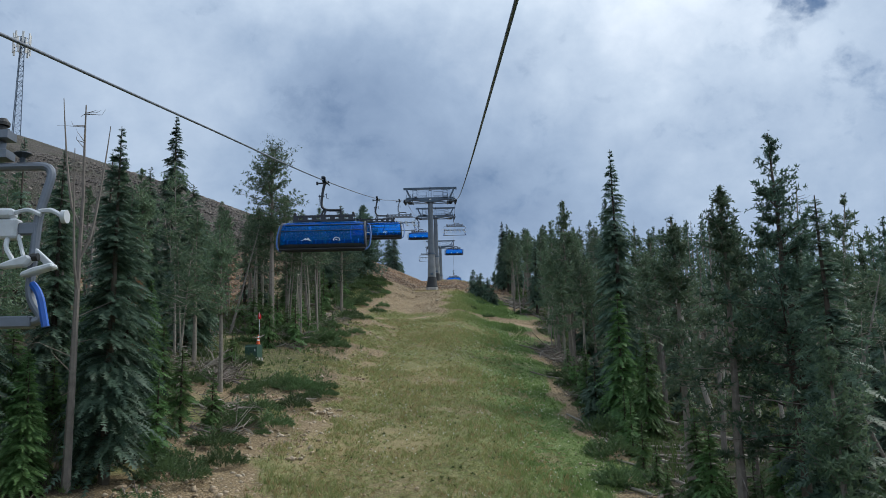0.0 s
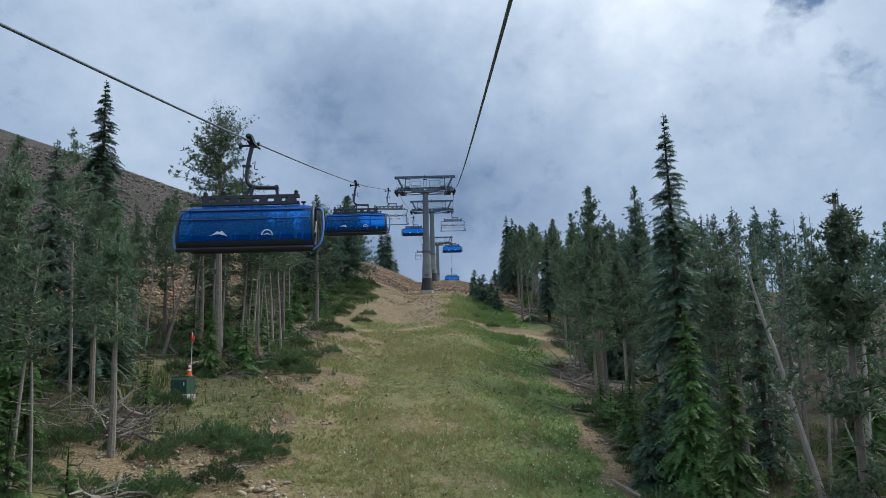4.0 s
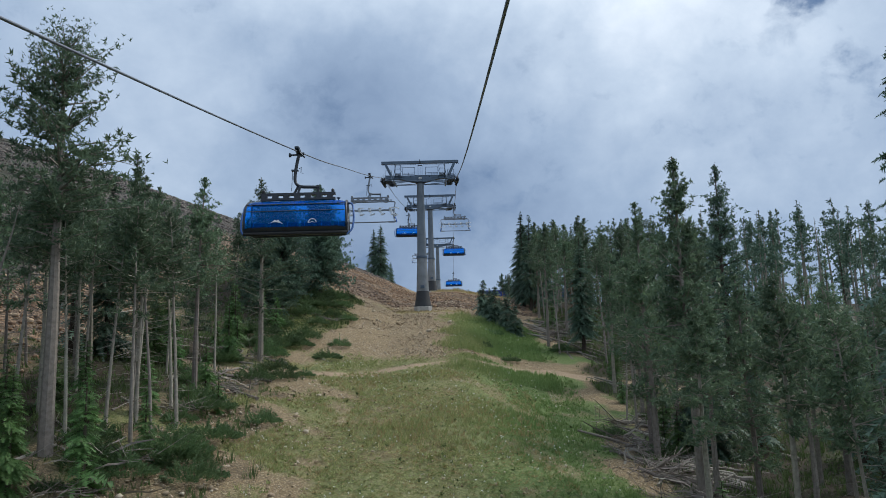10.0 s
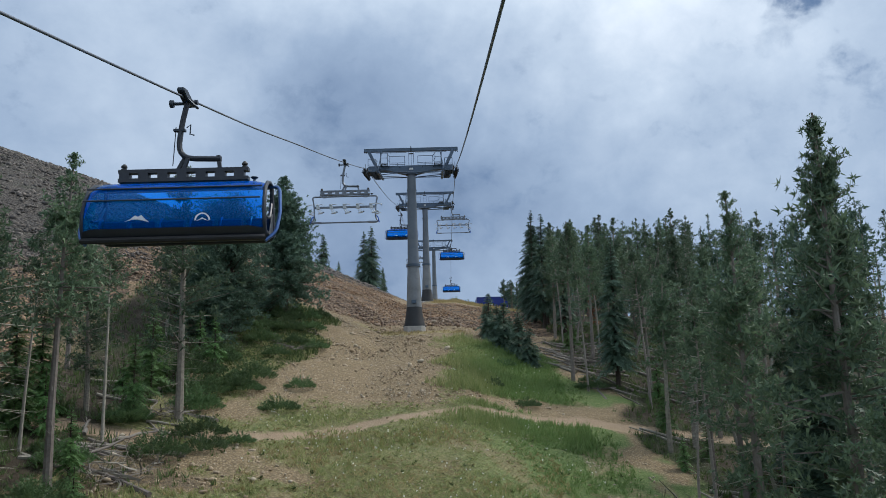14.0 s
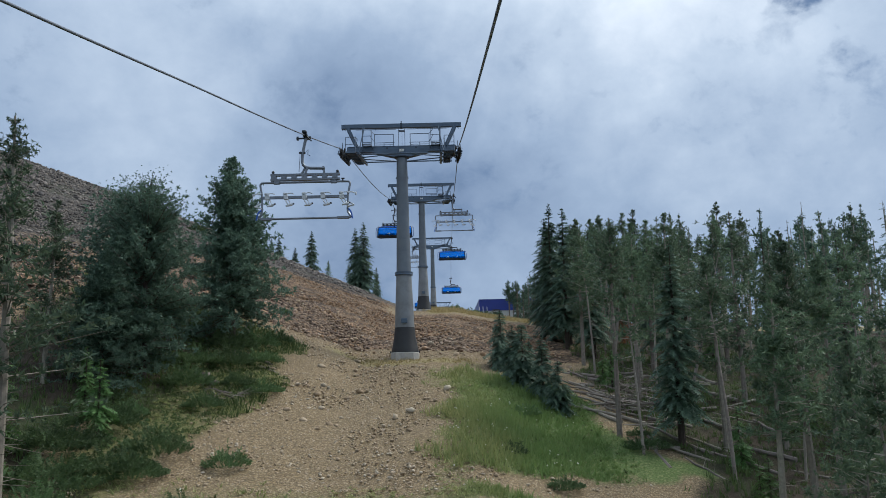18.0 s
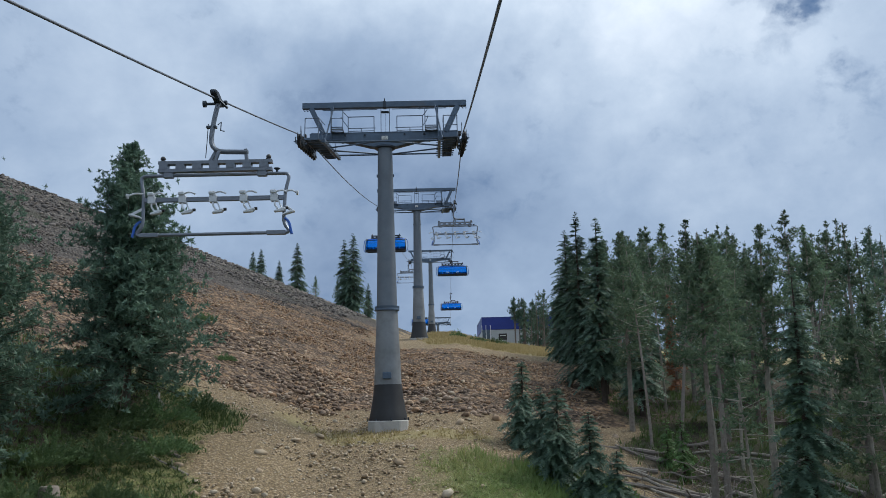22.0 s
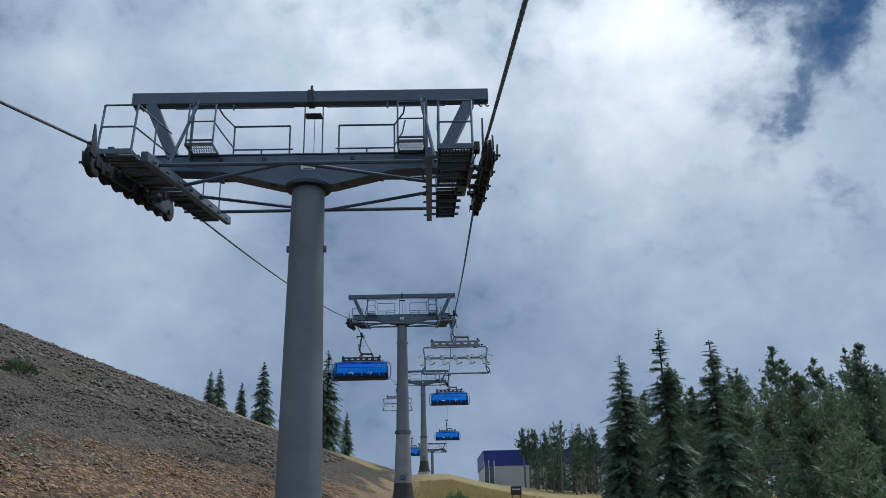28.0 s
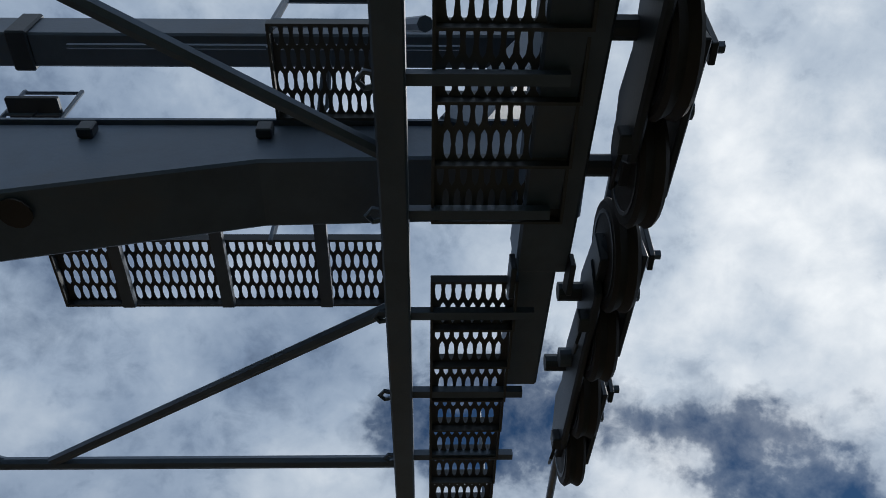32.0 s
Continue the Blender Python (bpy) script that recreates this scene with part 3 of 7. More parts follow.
def ground_material():
    m = bpy.data.materials.new("mountain_ground")
    m.use_nodes = True
    n = Nodes(m.node_tree)
    pos = n.add("ShaderNodeNewGeometry").outputs["Position"]
    att = {}
    for k in ("grass", "rock", "floor", "dry", "trail"):
        node = n.add("ShaderNodeAttribute")
        node.attribute_name = k
        att[k] = node.outputs["Fac"]
    n0, n1, n2, n3 = n.noise(pos, 0.35, 4.0), n.noise(pos, 1.7, 6.0, 0.65), n.noise(pos, 7.0, 6.0, 0.65), n.noise(pos, 28.0, 4.0, 0.6)
    vor = n.add("ShaderNodeTexVoronoi", None, Vector=pos, Scale=6.5)
    cell = n.add("ShaderNodeSeparateColor", None, i0=vor.outputs["Color"]).outputs[0]
    vor2 = n.add("ShaderNodeTexVoronoi", None, Vector=pos, Scale=15.0)
    cell2 = n.add("ShaderNodeSeparateColor", None, i0=vor2.outputs["Color"]).outputs[1]
    soil = n.mix(n.ramp(n2, [(0.3, 0.0), (0.7, 1.0)]), (0.265, 0.190, 0.104), (0.425, 0.322, 0.190))
    soil = n.mix(n.math("MULTIPLY", n.ramp(cell2, [(0.45, 0.0), (0.95, 1.0)]), 0.55), soil, (0.56, 0.46, 0.32))
    # darker between the small stones: shade of the gaps put into the colour
    soil = n.mix(n.math("MULTIPLY", n.ramp(vor2.outputs["Distance"], [(0.36, 0.0), (0.60, 1.0)]), 0.6), soil, (0.13, 0.098, 0.065))
    green = n.mix(n.ramp(n1, [(0.28, 0.0), (0.72, 1.0)]), (0.120, 0.160, 0.053), (0.268, 0.266, 0.112))
    green = n.mix(n.math("MULTIPLY", n.ramp(n2, [(0.5, 0.0), (0.75, 1.0)]), 0.55), green, (0.28, 0.235, 0.125))
    green = n.mix(n.math("MULTIPLY", n.ramp(cell2, [(0.80, 0.0), (0.95, 1.0)]), 0.6), green, (0.33, 0.28, 0.19))
    green = n.mix(n.math("MULTIPLY", n.ramp(n0, [(0.42, 0.0), (0.68, 1.0)]), 0.5), green, (0.25, 0.205, 0.11))
    across = n.add("ShaderNodeSeparateXYZ", None, i0=pos).outputs[0]
    lush = n.ramp(n.math("ADD", n.math("MULTIPLY", across, 0.1), n.math("MULTIPLY", n.math("SUBTRACT", n0, 0.5), 0.55)), [(0.18, 0.0), (0.46, 1.0)])
    green = n.mix(n.math("MULTIPLY", lush, 0.75), green, (0.130, 0.215, 0.068))
    straw = n.mix(n1, (0.27, 0.225, 0.11), (0.40, 0.335, 0.18))
    stone = n.mix(cell, (0.12, 0.084, 0.060), (0.34, 0.235, 0.150))
    stone = n.mix(n.math("MULTIPLY", n.ramp(n0, [(0.38, 0.0), (0.58, 1.0)]), 0.75), stone, n.mix(cell, (0.22, 0.130, 0.072), (0.44, 0.285, 0.160)))
    stone = n.mix(n.math("MULTIPLY", n.ramp(cell2, [(0.4, 0.0), (1.0, 1.0)]), 0.4), stone, (0.16, 0.145, 0.14))
    slab = n.add("ShaderNodeTexVoronoi", None, Vector=pos, Scale=3.0)
    # near-black around each slab, crevice shade painted into the rock colour
    stone = n.mix(n.math("MULTIPLY", n.ramp(slab.outputs["Distance"], [(0.38, 0.0), (0.62, 1.0)]), 0.65), stone, (0.04, 0.034, 0.030))
    east = n.add("ShaderNodeSeparateXYZ", None, i0=pos).outputs[0]
    north = n.add("ShaderNodeSeparateXYZ", None, i0=pos).outputs[1]
    upper = n.ramp(n.math("ADD", n.math("MULTIPLY", n.math("SUBTRACT", n.math("MULTIPLY", north, 0.35), east), 0.05), n.math("MULTIPLY", n.math("SUBTRACT", n0, 0.5), 0.6)), [(0.85, 0.0), (1.0, 1.0)])
    stone = n.mix(n.math("MULTIPLY", upper, 0.92), stone, n.mix(cell, (0.050, 0.047, 0.045), (0.145, 0.132, 0.120)))
    stone = n.mix(n.math("MULTIPLY", upper, n.math("MULTIPLY", n.ramp(n.noise(pos, 0.16, 5.0, 0.6), [(0.48, 0.0), (0.62, 1.0)]), 0.55)), stone, (0.062, 0.072, 0.042))
    duff = n.mix(n.ramp(n1, [(0.3, 0.0), (0.7, 1.0)]), (0.036, 0.029, 0.021), (0.098, 0.078, 0.055))
    duff = n.mix(n.math("MULTIPLY", n.ramp(n0, [(0.45, 0.0), (0.65, 1.0)]), 0.75), duff, (0.045, 0.068, 0.026))
    dust = n.mix(n1, (0.33, 0.24, 0.16), (0.43, 0.33, 0.23))

    def sharp(a, lo=0.32, hi=0.68):
        wob = n.math("ADD", a, n.math("MULTIPLY", n.math("SUBTRACT", n2, 0.5), 0.9))
        return n.ramp(wob, [(lo, 0.0), (hi, 1.0)])

    tuft = n.noise(pos, 11.0, 3.0, 0.6)
    green = n.mix(n.math("MULTIPLY", n.ramp(tuft, [(0.40, 1.0), (0.50, 0.0)]), 0.5), green, (0.065, 0.085, 0.030))
    green = n.mix(n.math("MULTIPLY", n.ramp(tuft, [(0.56, 0.0), (0.66, 1.0)]), 0.55), green, (0.36, 0.33, 0.165))
    soil = n.mix(n.math("MULTIPLY", n.ramp(tuft, [(0.38, 1.0), (0.48, 0.0)]), 0.6), soil, (0.095, 0.075, 0.045))
    col = n.mix(sharp(att["grass"], 0.25, 0.8), soil, green)
    col = n.mix(sharp(att["floor"]), col, duff)
    col = n.mix(sharp(att["rock"]), col, stone)
    col = n.mix(sharp(att["dry"]), col, straw)
    col = n.mix(sharp(att["trail"]), col, dust)
    col = n.mix(n.math("MULTIPLY", n.ramp(n3, [(0.35, 0.0), (0.65, 1.0)]), 0.45), col, n.mix(1.0, col, (0.45, 0.45, 0.45), "MULTIPLY"))
    p = n.add("ShaderNodeBsdfPrincipled", None, Base_Color=col, Roughness=0.92)
    n.set(p, "Specular IOR Level", 0.2)
    height = n.math("ADD", n.math("MULTIPLY", n2, 0.6), n.math("ADD", n.math("MULTIPLY", vor.outputs["Distance"], n.math("MULTIPLY", att["rock"], 1.6)), n.math("MULTIPLY", n3, 0.3)))
    bp = n.add("ShaderNodeBump", None, Strength=0.9, Distance=0.12)
    n.tree.links.new(height, bp.inputs["Height"])
    n.tree.links.new(bp.outputs[0], p.inputs["Normal"])
    out = n.add("ShaderNodeOutputMaterial")
    n.tree.links.new(p.outputs[0], out.inputs[0])
    return m


def build_ground():
    xs = np.concatenate([-np.geomspace(2500, 62, 22), np.arange(-60, -20, 1.0), np.arange(-20, 20, 0.4), np.arange(20, 60, 1.0), np.geomspace(62, 2500, 22)])
    ys = np.concatenate([-np.geomspace(2500, 122, 16), np.arange(-120, -78, 0.8), np.arange(-78, 30, 0.4), np.arange(30, 100, 0.8), np.geomspace(101, 2500, 24)])
    gx, gy = np.meshgrid(xs, ys)
    gz = ground_z(gx, gy)
    near = np.exp(-np.hypot(gx, (gy + 30) / 2.0) / 60)
    gz = gz + near * ((smooth_noise(gx, gy, 2.3, 7) - 0.5) * 0.16 + (smooth_noise(gx, gy, 0.8, 8) - 0.5) * 0.10)
    g, r, f, d, t = covers(gx, gy)
    gz = gz + r * (smooth_noise(gx, gy, 0.9, 9) - 0.5) * 0.22 - 0.10 * t
    w = len(xs)
    i = (np.arange(len(ys) - 1)[:, None] * w + np.arange(w - 1)[None, :]).ravel()
    me = raw_mesh("ground", np.stack([gx, gy, gz], -1).reshape(-1, 3), np.stack([i, i + 1, i + w + 1, i + w], 1), ground_material(), True)
    for key, val in (("grass", g), ("rock", r), ("floor", f), ("dry", d), ("trail", t)):
        me.attributes.new(key, "FLOAT", "POINT").data.foreach_set("value", val.ravel().astype(np.float32))
    return tagged(new("ground", me), "grassy ski run between woods with bare soil and rocky scree", "ground", kind="structure")


GROUND = build_ground()


def gz(x, y):
    return float(ground_z(x, y))

# ---- lift towers ----
SLOPE = 0.17                          # rise of the rope over the sheaves


def grating(w, l, nx, ny):
    """A perforated plate, holes drawn out along y, in staggered rows; its corner lies at the origin."""
    sh, cw, ch = Shape(), w / nx, l / ny
    ring = [(math.cos(a), math.sin(a)) for a in (math.pi * k / 4 for k in range(8))]
    edge = [(1, 0), (1, 1), (0, 1), (-1, 1), (-1, 0), (-1, -1), (0, -1), (1, -1)]
    for j in range(ny):
        off = cw / 2 if j % 2 else 0.0
        for i in range(nx - (j % 2)):
            cx, cy = off + (i + 0.5) * cw, (j + 0.5) * ch
            o = [(cx + ex * cw / 2, cy + ey * ch / 2, 0) for ex, ey in edge]
            h = [(cx + rx * cw * 0.32, cy + ry * ch * 0.46, 0) for rx, ry in ring]
            sh.add(o + h, [(k, (k + 1) % 8, 8 + (k + 1) % 8, 8 + k) for k in range(8)])
        if j % 2:
            for x in (0, w - cw / 2):
                sh.add([(x, j * ch, 0), (x + cw / 2, j * ch, 0), (x + cw / 2, (j + 1) * ch, 0), (x, (j + 1) * ch, 0)], [(0, 1, 2, 3)])
    for x0, x1, y0, y1 in ((-0.012, 0, 0, l), (w, w + 0.012, 0, l), (-0.012, w + 0.012, -0.012, 0), (-0.012, w + 0.012, l, l + 0.012)):
        sh.box(x0, x1, y0, y1, -0.045, 0.004)
    return sh


def text_mesh(words, size, mat):
    cu = bpy.data.curves.new("letters", "FONT")
    cu.body, cu.size, cu.align_x, cu.align_y, cu.extrude = words, size, "CENTER", "CENTER", 0.002
    ob = new("letters", cu)
    me = bpy.data.meshes.new_from_object(ob.evaluated_get(bpy.context.evaluated_depsgraph_get()))
    bpy.data.objects.remove(ob)
    me.materials.clear()
    me.materials.append(mat)
    return me


def lift_tower():
    t = tagged(new("lift_tower"), "grey steel chairlift tower with crossarm and walkways on a black foot", "lift tower", "lift towers")
    part("foundation", Shape().prism([(0.86 * math.cos(a), 0.86 * math.sin(a)) for a in (math.pi / 4 + math.pi / 2 * k + d for k in range(4) for d in (-0.22, 0.22))], -1.2, 0.12, "z"), CONCRETE, t, "pale concrete footing", bevel=0.03)
    part("foot", Shape().lathe([(0.72, 0.12), (0.72, 0.16), (0.66, 0.4), (0.56, 0.95), (0.515, 1.42), (0.0, 1.42)], 32), BOOT, t, "black coated flared steel foot", True)
    for k in range(8):
        a = math.pi * 2 * k / 8 + 0.2
        part("anchor_bolt", Shape().lathe([(0.028, 0.10), (0.028, 0.2), (0.0, 0.2)], 6, "z", (0.76 * math.cos(a), 0.76 * math.sin(a), 0)), STEEL_DARK, t)
    part("lower_tube", Shape().lathe([(0.51, 1.42), (0.475, 2.4), (0.42, 3.6), (0.40, 4.2)], 32), TUBE_LOW, t, "weathered grey steel tube", True)
    part("flange", Shape().lathe([(0.40, 4.16), (0.47, 4.17), (0.47, 4.235), (0.465, 4.25), (0.47, 4.265), (0.47, 4.33), (0.38, 4.34)], 32), GALV, t, "bolted joint ring", True)
    part("upper_tube", Shape().lathe([(0.385, 4.33), (0.345, 6.5), (0.305, 9.0), (0.285, 10.62)], 32), TUBE, t, "", True)
    for s in (-1, 1):
        part("lug", Shape().box(s * 0.29 - 0.05, s * 0.29 + 0.05, -0.04, 0.04, 9.42, 9.52), GALV, t)
    part("cable_box", Shape().box(-0.16, 0.16, -0.60, -0.44, 1.62, 1.86), GALV, t, "", False, 0.015)
    # ladder at the back of the tube
    for s in (-1, 1):
        part("ladder_rail", Shape().tube([(s * 0.19, 0.66, 1.2), (s * 0.19, 0.50, 10.9)], 0.02, 6), GALV, t)
    for k in range(32):
        z = 1.5 + 0.29 * k
        y = 0.66 - 0.16 * (z - 1.2) / 9.7
        part("rung", Shape().tube([(-0.19, y, z), (0.19, y, z)], 0.013, 5), GALV, t)
    # head
    part("head_flange", Shape().lathe([(0.29, 10.56), (0.40, 10.57), (0.40, 10.63), (0.30, 10.64)], 28), STEEL_DARK, t, "", True)
    arm = [(-0.46, 10.63), (0.46, 10.63), (1.55, 10.90), (2.95, 10.96), (2.95, 11.22), (-2.95, 11.22), (-2.95, 10.96), (-1.55, 10.90)]
    part("crossarm", Shape().prism(arm, -0.10, 0.24, "y"), GALV, t, "deep box girder crossarm", False, 0.012)
    part("crossarm_rib", Shape().box(-2.9, 2.9, -0.12, 0.26, 11.22, 11.238), GALV, t)
    part("gusset", Shape().prism([(-0.27, 10.66), (0.27, 10.66), (0.12, 11.2), (-0.12, 11.2)], -0.122, -0.102, "y"), GALV, t)
    for x in (-1.55, -0.78, 0.78, 1.55):
        part("socket", Shape().box(x - 0.035, x + 0.035, -0.15, -0.102, 11.08, 11.16), STEEL_DARK, t, "", False, 0.006)
    for s in (-1, 1):
        part("hole_cover", Shape().lathe([(0.07, -0.004), (0.07, 0.004), (0.0, 0.004)], 14, "z", (s * 0.62, 0, 10.655)), BLACK, t)
    plate = part("number_plate", Shape().box(-0.125, 0.125, -0.135, -0.124, 10.91, 11.06), PLATE, t, "white tower number plate reading 10", False, 0.004)
    part("numeral", text_mesh("10", 0.085, BLACK), BLACK, plate, "", at=pose(0, -0.139, 11.005, 90, 0, 0))
    part("caption_bar", Shape().box(-0.085, 0.085, -0.1385, -0.135, 10.928, 10.945), BLACK, plate)
    # lifting frame
    for s in (-1, 1):
        part("frame_post", Shape().beam((s * 2.40, 0, 11.2), (s * 2.90, 0, 12.28), 0.20, 0.26, (0, 1, 0)), GALV, t, "", False, 0.012)
        part("post_tie", Shape().tube([(s * 2.1, -0.15, 11.0), (s * 2.1, -0.12, 12.3)], 0.028, 8), GALV, t)
        part("post_tie", Shape().tube([(s * 2.25, -0.75, 10.75), (s * 2.0, -0.14, 12.30)], 0.03, 8), GALV, t)
    lift = part("lifting_beam", Shape().box(-3.25, 3.25, -0.10, 0.10, 12.27, 12.51), GALV, t, "long grey lifting beam", False, 0.012)
    for x in (-3.2, -3.08, 3.08, 3.2):
        part("hook", Shape().tube([(x, 0, 12.28), (x, 0, 12.22), (x + 0.03, 0, 12.185), (x + 0.06, 0, 12.20)], 0.016, 6), GALV, lift)
    part("clamp", Shape().box(-0.06, 0.06, -0.118, 0.118, 12.25, 12.525), STEEL_DARK, lift, "", False, 0.01)
    part("pin", Shape().lathe([(0.025, 12.52), (0.025, 12.66), (0.0, 12.66)], 8), STEEL_DARK, lift)
    for s in (-1, 1):
        part("conduit", Shape().tube([(s * 0.3, -0.06, 12.19), (s * 2.45, -0.06, 12.19)], 0.016, 6), GALV, t)
        part("conduit_clip", Shape().box(s * 1.4 - 0.015, s * 1.4 + 0.015, -0.075, -0.045, 12.15, 12.27), GALV, t)
        part("mast_rail", Shape().tube([(s * 0.17, 0.36, 11.22), (s * 0.17, 0.36, 12.5)], 0.014, 6), GALV, t)
    part("rest_plate", Shape().box(-0.15, 0.15, 0.26, 0.44, 12.20, 12.24), STEEL_DARK, t, "", False, 0.006)
    for z in (11.3, 12.2, 12.48):
        part("mast_rung", Shape().tube([(-0.17, 0.36, z), (0.17, 0.36, z)], 0.011, 5), GALV, t)
    part("pull_cable", Shape().tube([(0.02, 0.34, 11.22), (0.02, 0.34, 12.22)], 0.006, 5), STEEL_DARK, t)
    deck, cage_floor, wide, narrow = (grating(1.62, 0.40, 36, 4).mesh("grating", GRATE), grating(0.46, 0.42, 11, 4).mesh("grating", GRATE), grating(0.50, 0.27, 11, 2).mesh("grating", GRATE), grating(0.36, 0.27, 8, 2).mesh("grating", GRATE))
    for s in (-1, 1):
        flip = Matrix.Identity(4) if s > 0 else Matrix.Diagonal((-1, 1, 1, 1))
        # walkway behind the crossarm, with its rail
        part("walkway_grating", deck, GRATE, t, "perforated walkway", at=flip @ pose(0.42, 0.50, 11.19))
        for x in (0.75, 1.25, 1.75):
            part("walkway_bracket", Shape().box(s * x - 0.03, s * x + 0.03, 0.24, 0.88, 11.10, 11.14), GALV, t)
        for x, top in ((0.46, 12.10), (0.98, 11.62), (1.50, 12.10)):
            part("rail_post", Shape().tube([(s * x, 0.50, 11.14), (s * x, 0.50, top)], 0.018, 6), GALV, t)
        part("hand_rail", Shape().tube([(s * 0.46, 0.50, 12.10), (s * 1.50, 0.50, 12.10)], 0.019, 6), GALV, t)
        for z, x in ((11.62, 0.40), (11.50, 0.46)):
            part("knee_rail", Shape().tube([(s * x, 0.50, z), (s * 1.50, 0.50, z)], 0.016, 6), GALV, t)
        part("hand_rail", Shape().tube([(s * 1.50, 0.50, 12.10), (s * 1.68, 0.32, 12.25), (s * 1.72, -0.05, 12.28)], 0.016, 6), GALV, t)
        part("hand_rail", Shape().tube([(s * 1.50, 0.50, 11.66), (s * 1.66, 0.32, 11.85), (s * 1.72, -0.05, 11.9)], 0.014, 6), GALV, t)
        # small cage in front
        part("cage_grating", cage_floor, GRATE, t, "perforated cage floor", at=flip @ pose(1.60, -0.56, 11.25))
        for x in (1.60, 2.06):
            part("cage_post", Shape().tube([(s * x, -0.54, 11.22), (s * x, -0.46, 12.05)], 0.018, 6), GALV, t)
        for z in (11.32, 11.70, 12.05):
            y = -0.54 + 0.08 * (z - 11.22) / 0.83
            part("cage_rail", Shape().tube([(s * 1.60, y, z), (s * 2.06, y, z)], 0.02 if z < 11.4 else 0.014, 6), GALV, t)
        # long bearer under the sheave walkway
        part("bearer", Shape().beam((s * 2.13, -2.14, 10.62 - SLOPE * 2.14), (s * 2.13, 2.85, 10.62 + SLOPE * 2.85), 0.11, 0.16), GALV, t, "long steel bearer", False, 0.008)
        for k in range(8):
            y = -1.9 + 0.62 * k
            z = 10.62 + SLOPE * y
            part("cross_bracket", Shape().box(s * 2.42 - 0.32, s * 2.42 + 0.32, y - 0.022, y + 0.022, z - 0.03, z + 0.01), GALV, t)
            part("lifting_eye", Shape().tube([(s * 2.09, y - 0.02, z - 0.03), (s * 2.045, y - 0.03, z - 0.03), (s * 2.02, y, z - 0.03), (s * 2.045, y + 0.03, z - 0.03), (s * 2.09, y + 0.02, z - 0.03)], 0.012, 5), GALV, t)
        for k in range(8):
            part("step_grating", wide, GRATE, t, "perforated walkway step", at=flip @ pose(2.285, -2.26 + 0.285 * k, 10.30 + SLOPE * 0.285 * k + 0.01))
        for k in range(8):
            part("step_grating", narrow, GRATE, t, "perforated walkway step", at=flip @ pose(2.285, 0.40 + 0.285 * k, 10.74 + SLOPE * 0.285 * k))
        part("end_plate", Shape().box(s * 2.285 - 0.01 if s > 0 else -2.795, s * 2.285 + 0.51 if s > 0 else -2.275, -2.295, -2.27, 10.24, 10.32), GALV, t)
        for x in (2.29, 2.79):
            part("end_rail_post", Shape().tube([(s * x, -2.27, 10.28), (s * x, -2.17, 11.11)], 0.019, 6), GALV, t)
        for z in (10.72, 11.11):
            part("end_rail", Shape().tube([(s * 2.29, -2.27 + 0.1 * (z - 10.28) / 0.83, z), (s * 2.79, -2.27 + 0.1 * (z - 10.28) / 0.83, z)], 0.015, 6), GALV, t)
        for z in (10.72, 11.11):
            part("side_rail", Shape().tube([(s * 2.29, -2.2, z), (s * 2.29, -1.35, z + 0.16), (s * 2.29, -0.62, z + 0.30)], 0.014, 6), GALV, t)
        part("side_rail_post", Shape().tube([(s * 2.29, -1.35, 10.42), (s * 2.29, -1.35, 11.27)], 0.016, 6), GALV, t)
        part("far_rail", Shape().tube([(s * 2.29, 2.65, 11.15), (s * 2.29, 2.62, 12.0), (s * 2.64, 2.62, 12.0), (s * 2.64, 2.65, 11.15)], 0.016, 6), GALV, t)
        # main sheave beam and rockers
        part("sheave_beam", Shape().prism([(-1.06, 10.46), (0.36, 10.72), (0.36, 10.98), (-1.08, 10.70)], s * 2.755 - 0.115, s * 2.755 + 0.115, "x"), GALV, t, "heavy box beam that carries the sheaves", False, 0.012)
        part("sheave_beam", Shape().prism([(0.365, 10.76), (1.27, 10.925), (1.24, 11.13), (0.365, 10.97)], s * 2.74 - 0.09, s * 2.74 + 0.09, "x"), GALV, t, "", False, 0.012)
        part("beam_end_cap", Shape().prism([(-1.085, 10.47), (-1.065, 10.47), (-1.085, 10.69), (-1.105, 10.69)], s * 2.755 - 0.10, s * 2.755 + 0.10, "x"), TUBE_LOW, t, "pale end plate")
        part("beam_lug", Shape().prism([(0.24, 10.62), (0.42, 10.64), (0.46, 10.74), (0.24, 10.71)], s * 2.87 - 0.012, s * 2.87 + 0.012, "x"), STEEL_DARK, t, "", False, 0.004)
        part("beam_lug", Shape().prism([(0.24, 10.60), (0.42, 10.62), (0.46, 10.74), (0.24, 10.71)], s * 2.62 - 0.012, s * 2.62 + 0.012, "x"), STEEL_DARK, t, "", False, 0.004)
        for y in (-0.80, -0.2, 0.55, 1.1):
            z = 10.62 + SLOPE * (y + 0.2) + 0.08
            part("beam_pin", Shape().lathe([(0.045, -0.09), (0.045, 0.09), (0.0, 0.09)], 10, "x", (s * 2.95, y, z)), STEEL_DARK, t)
            part("bolt", Shape().lathe([(0.016, -0.014), (0.016, 0.014), (0.0, 0.014)], 6, "x", (s * 2.63, y + 0.15, z - 0.02)), STEEL_DARK, t)
        for k in range(2):
            y = -0.98 + 1.96 * k
            z = 10.36 + SLOPE * y + 0.33
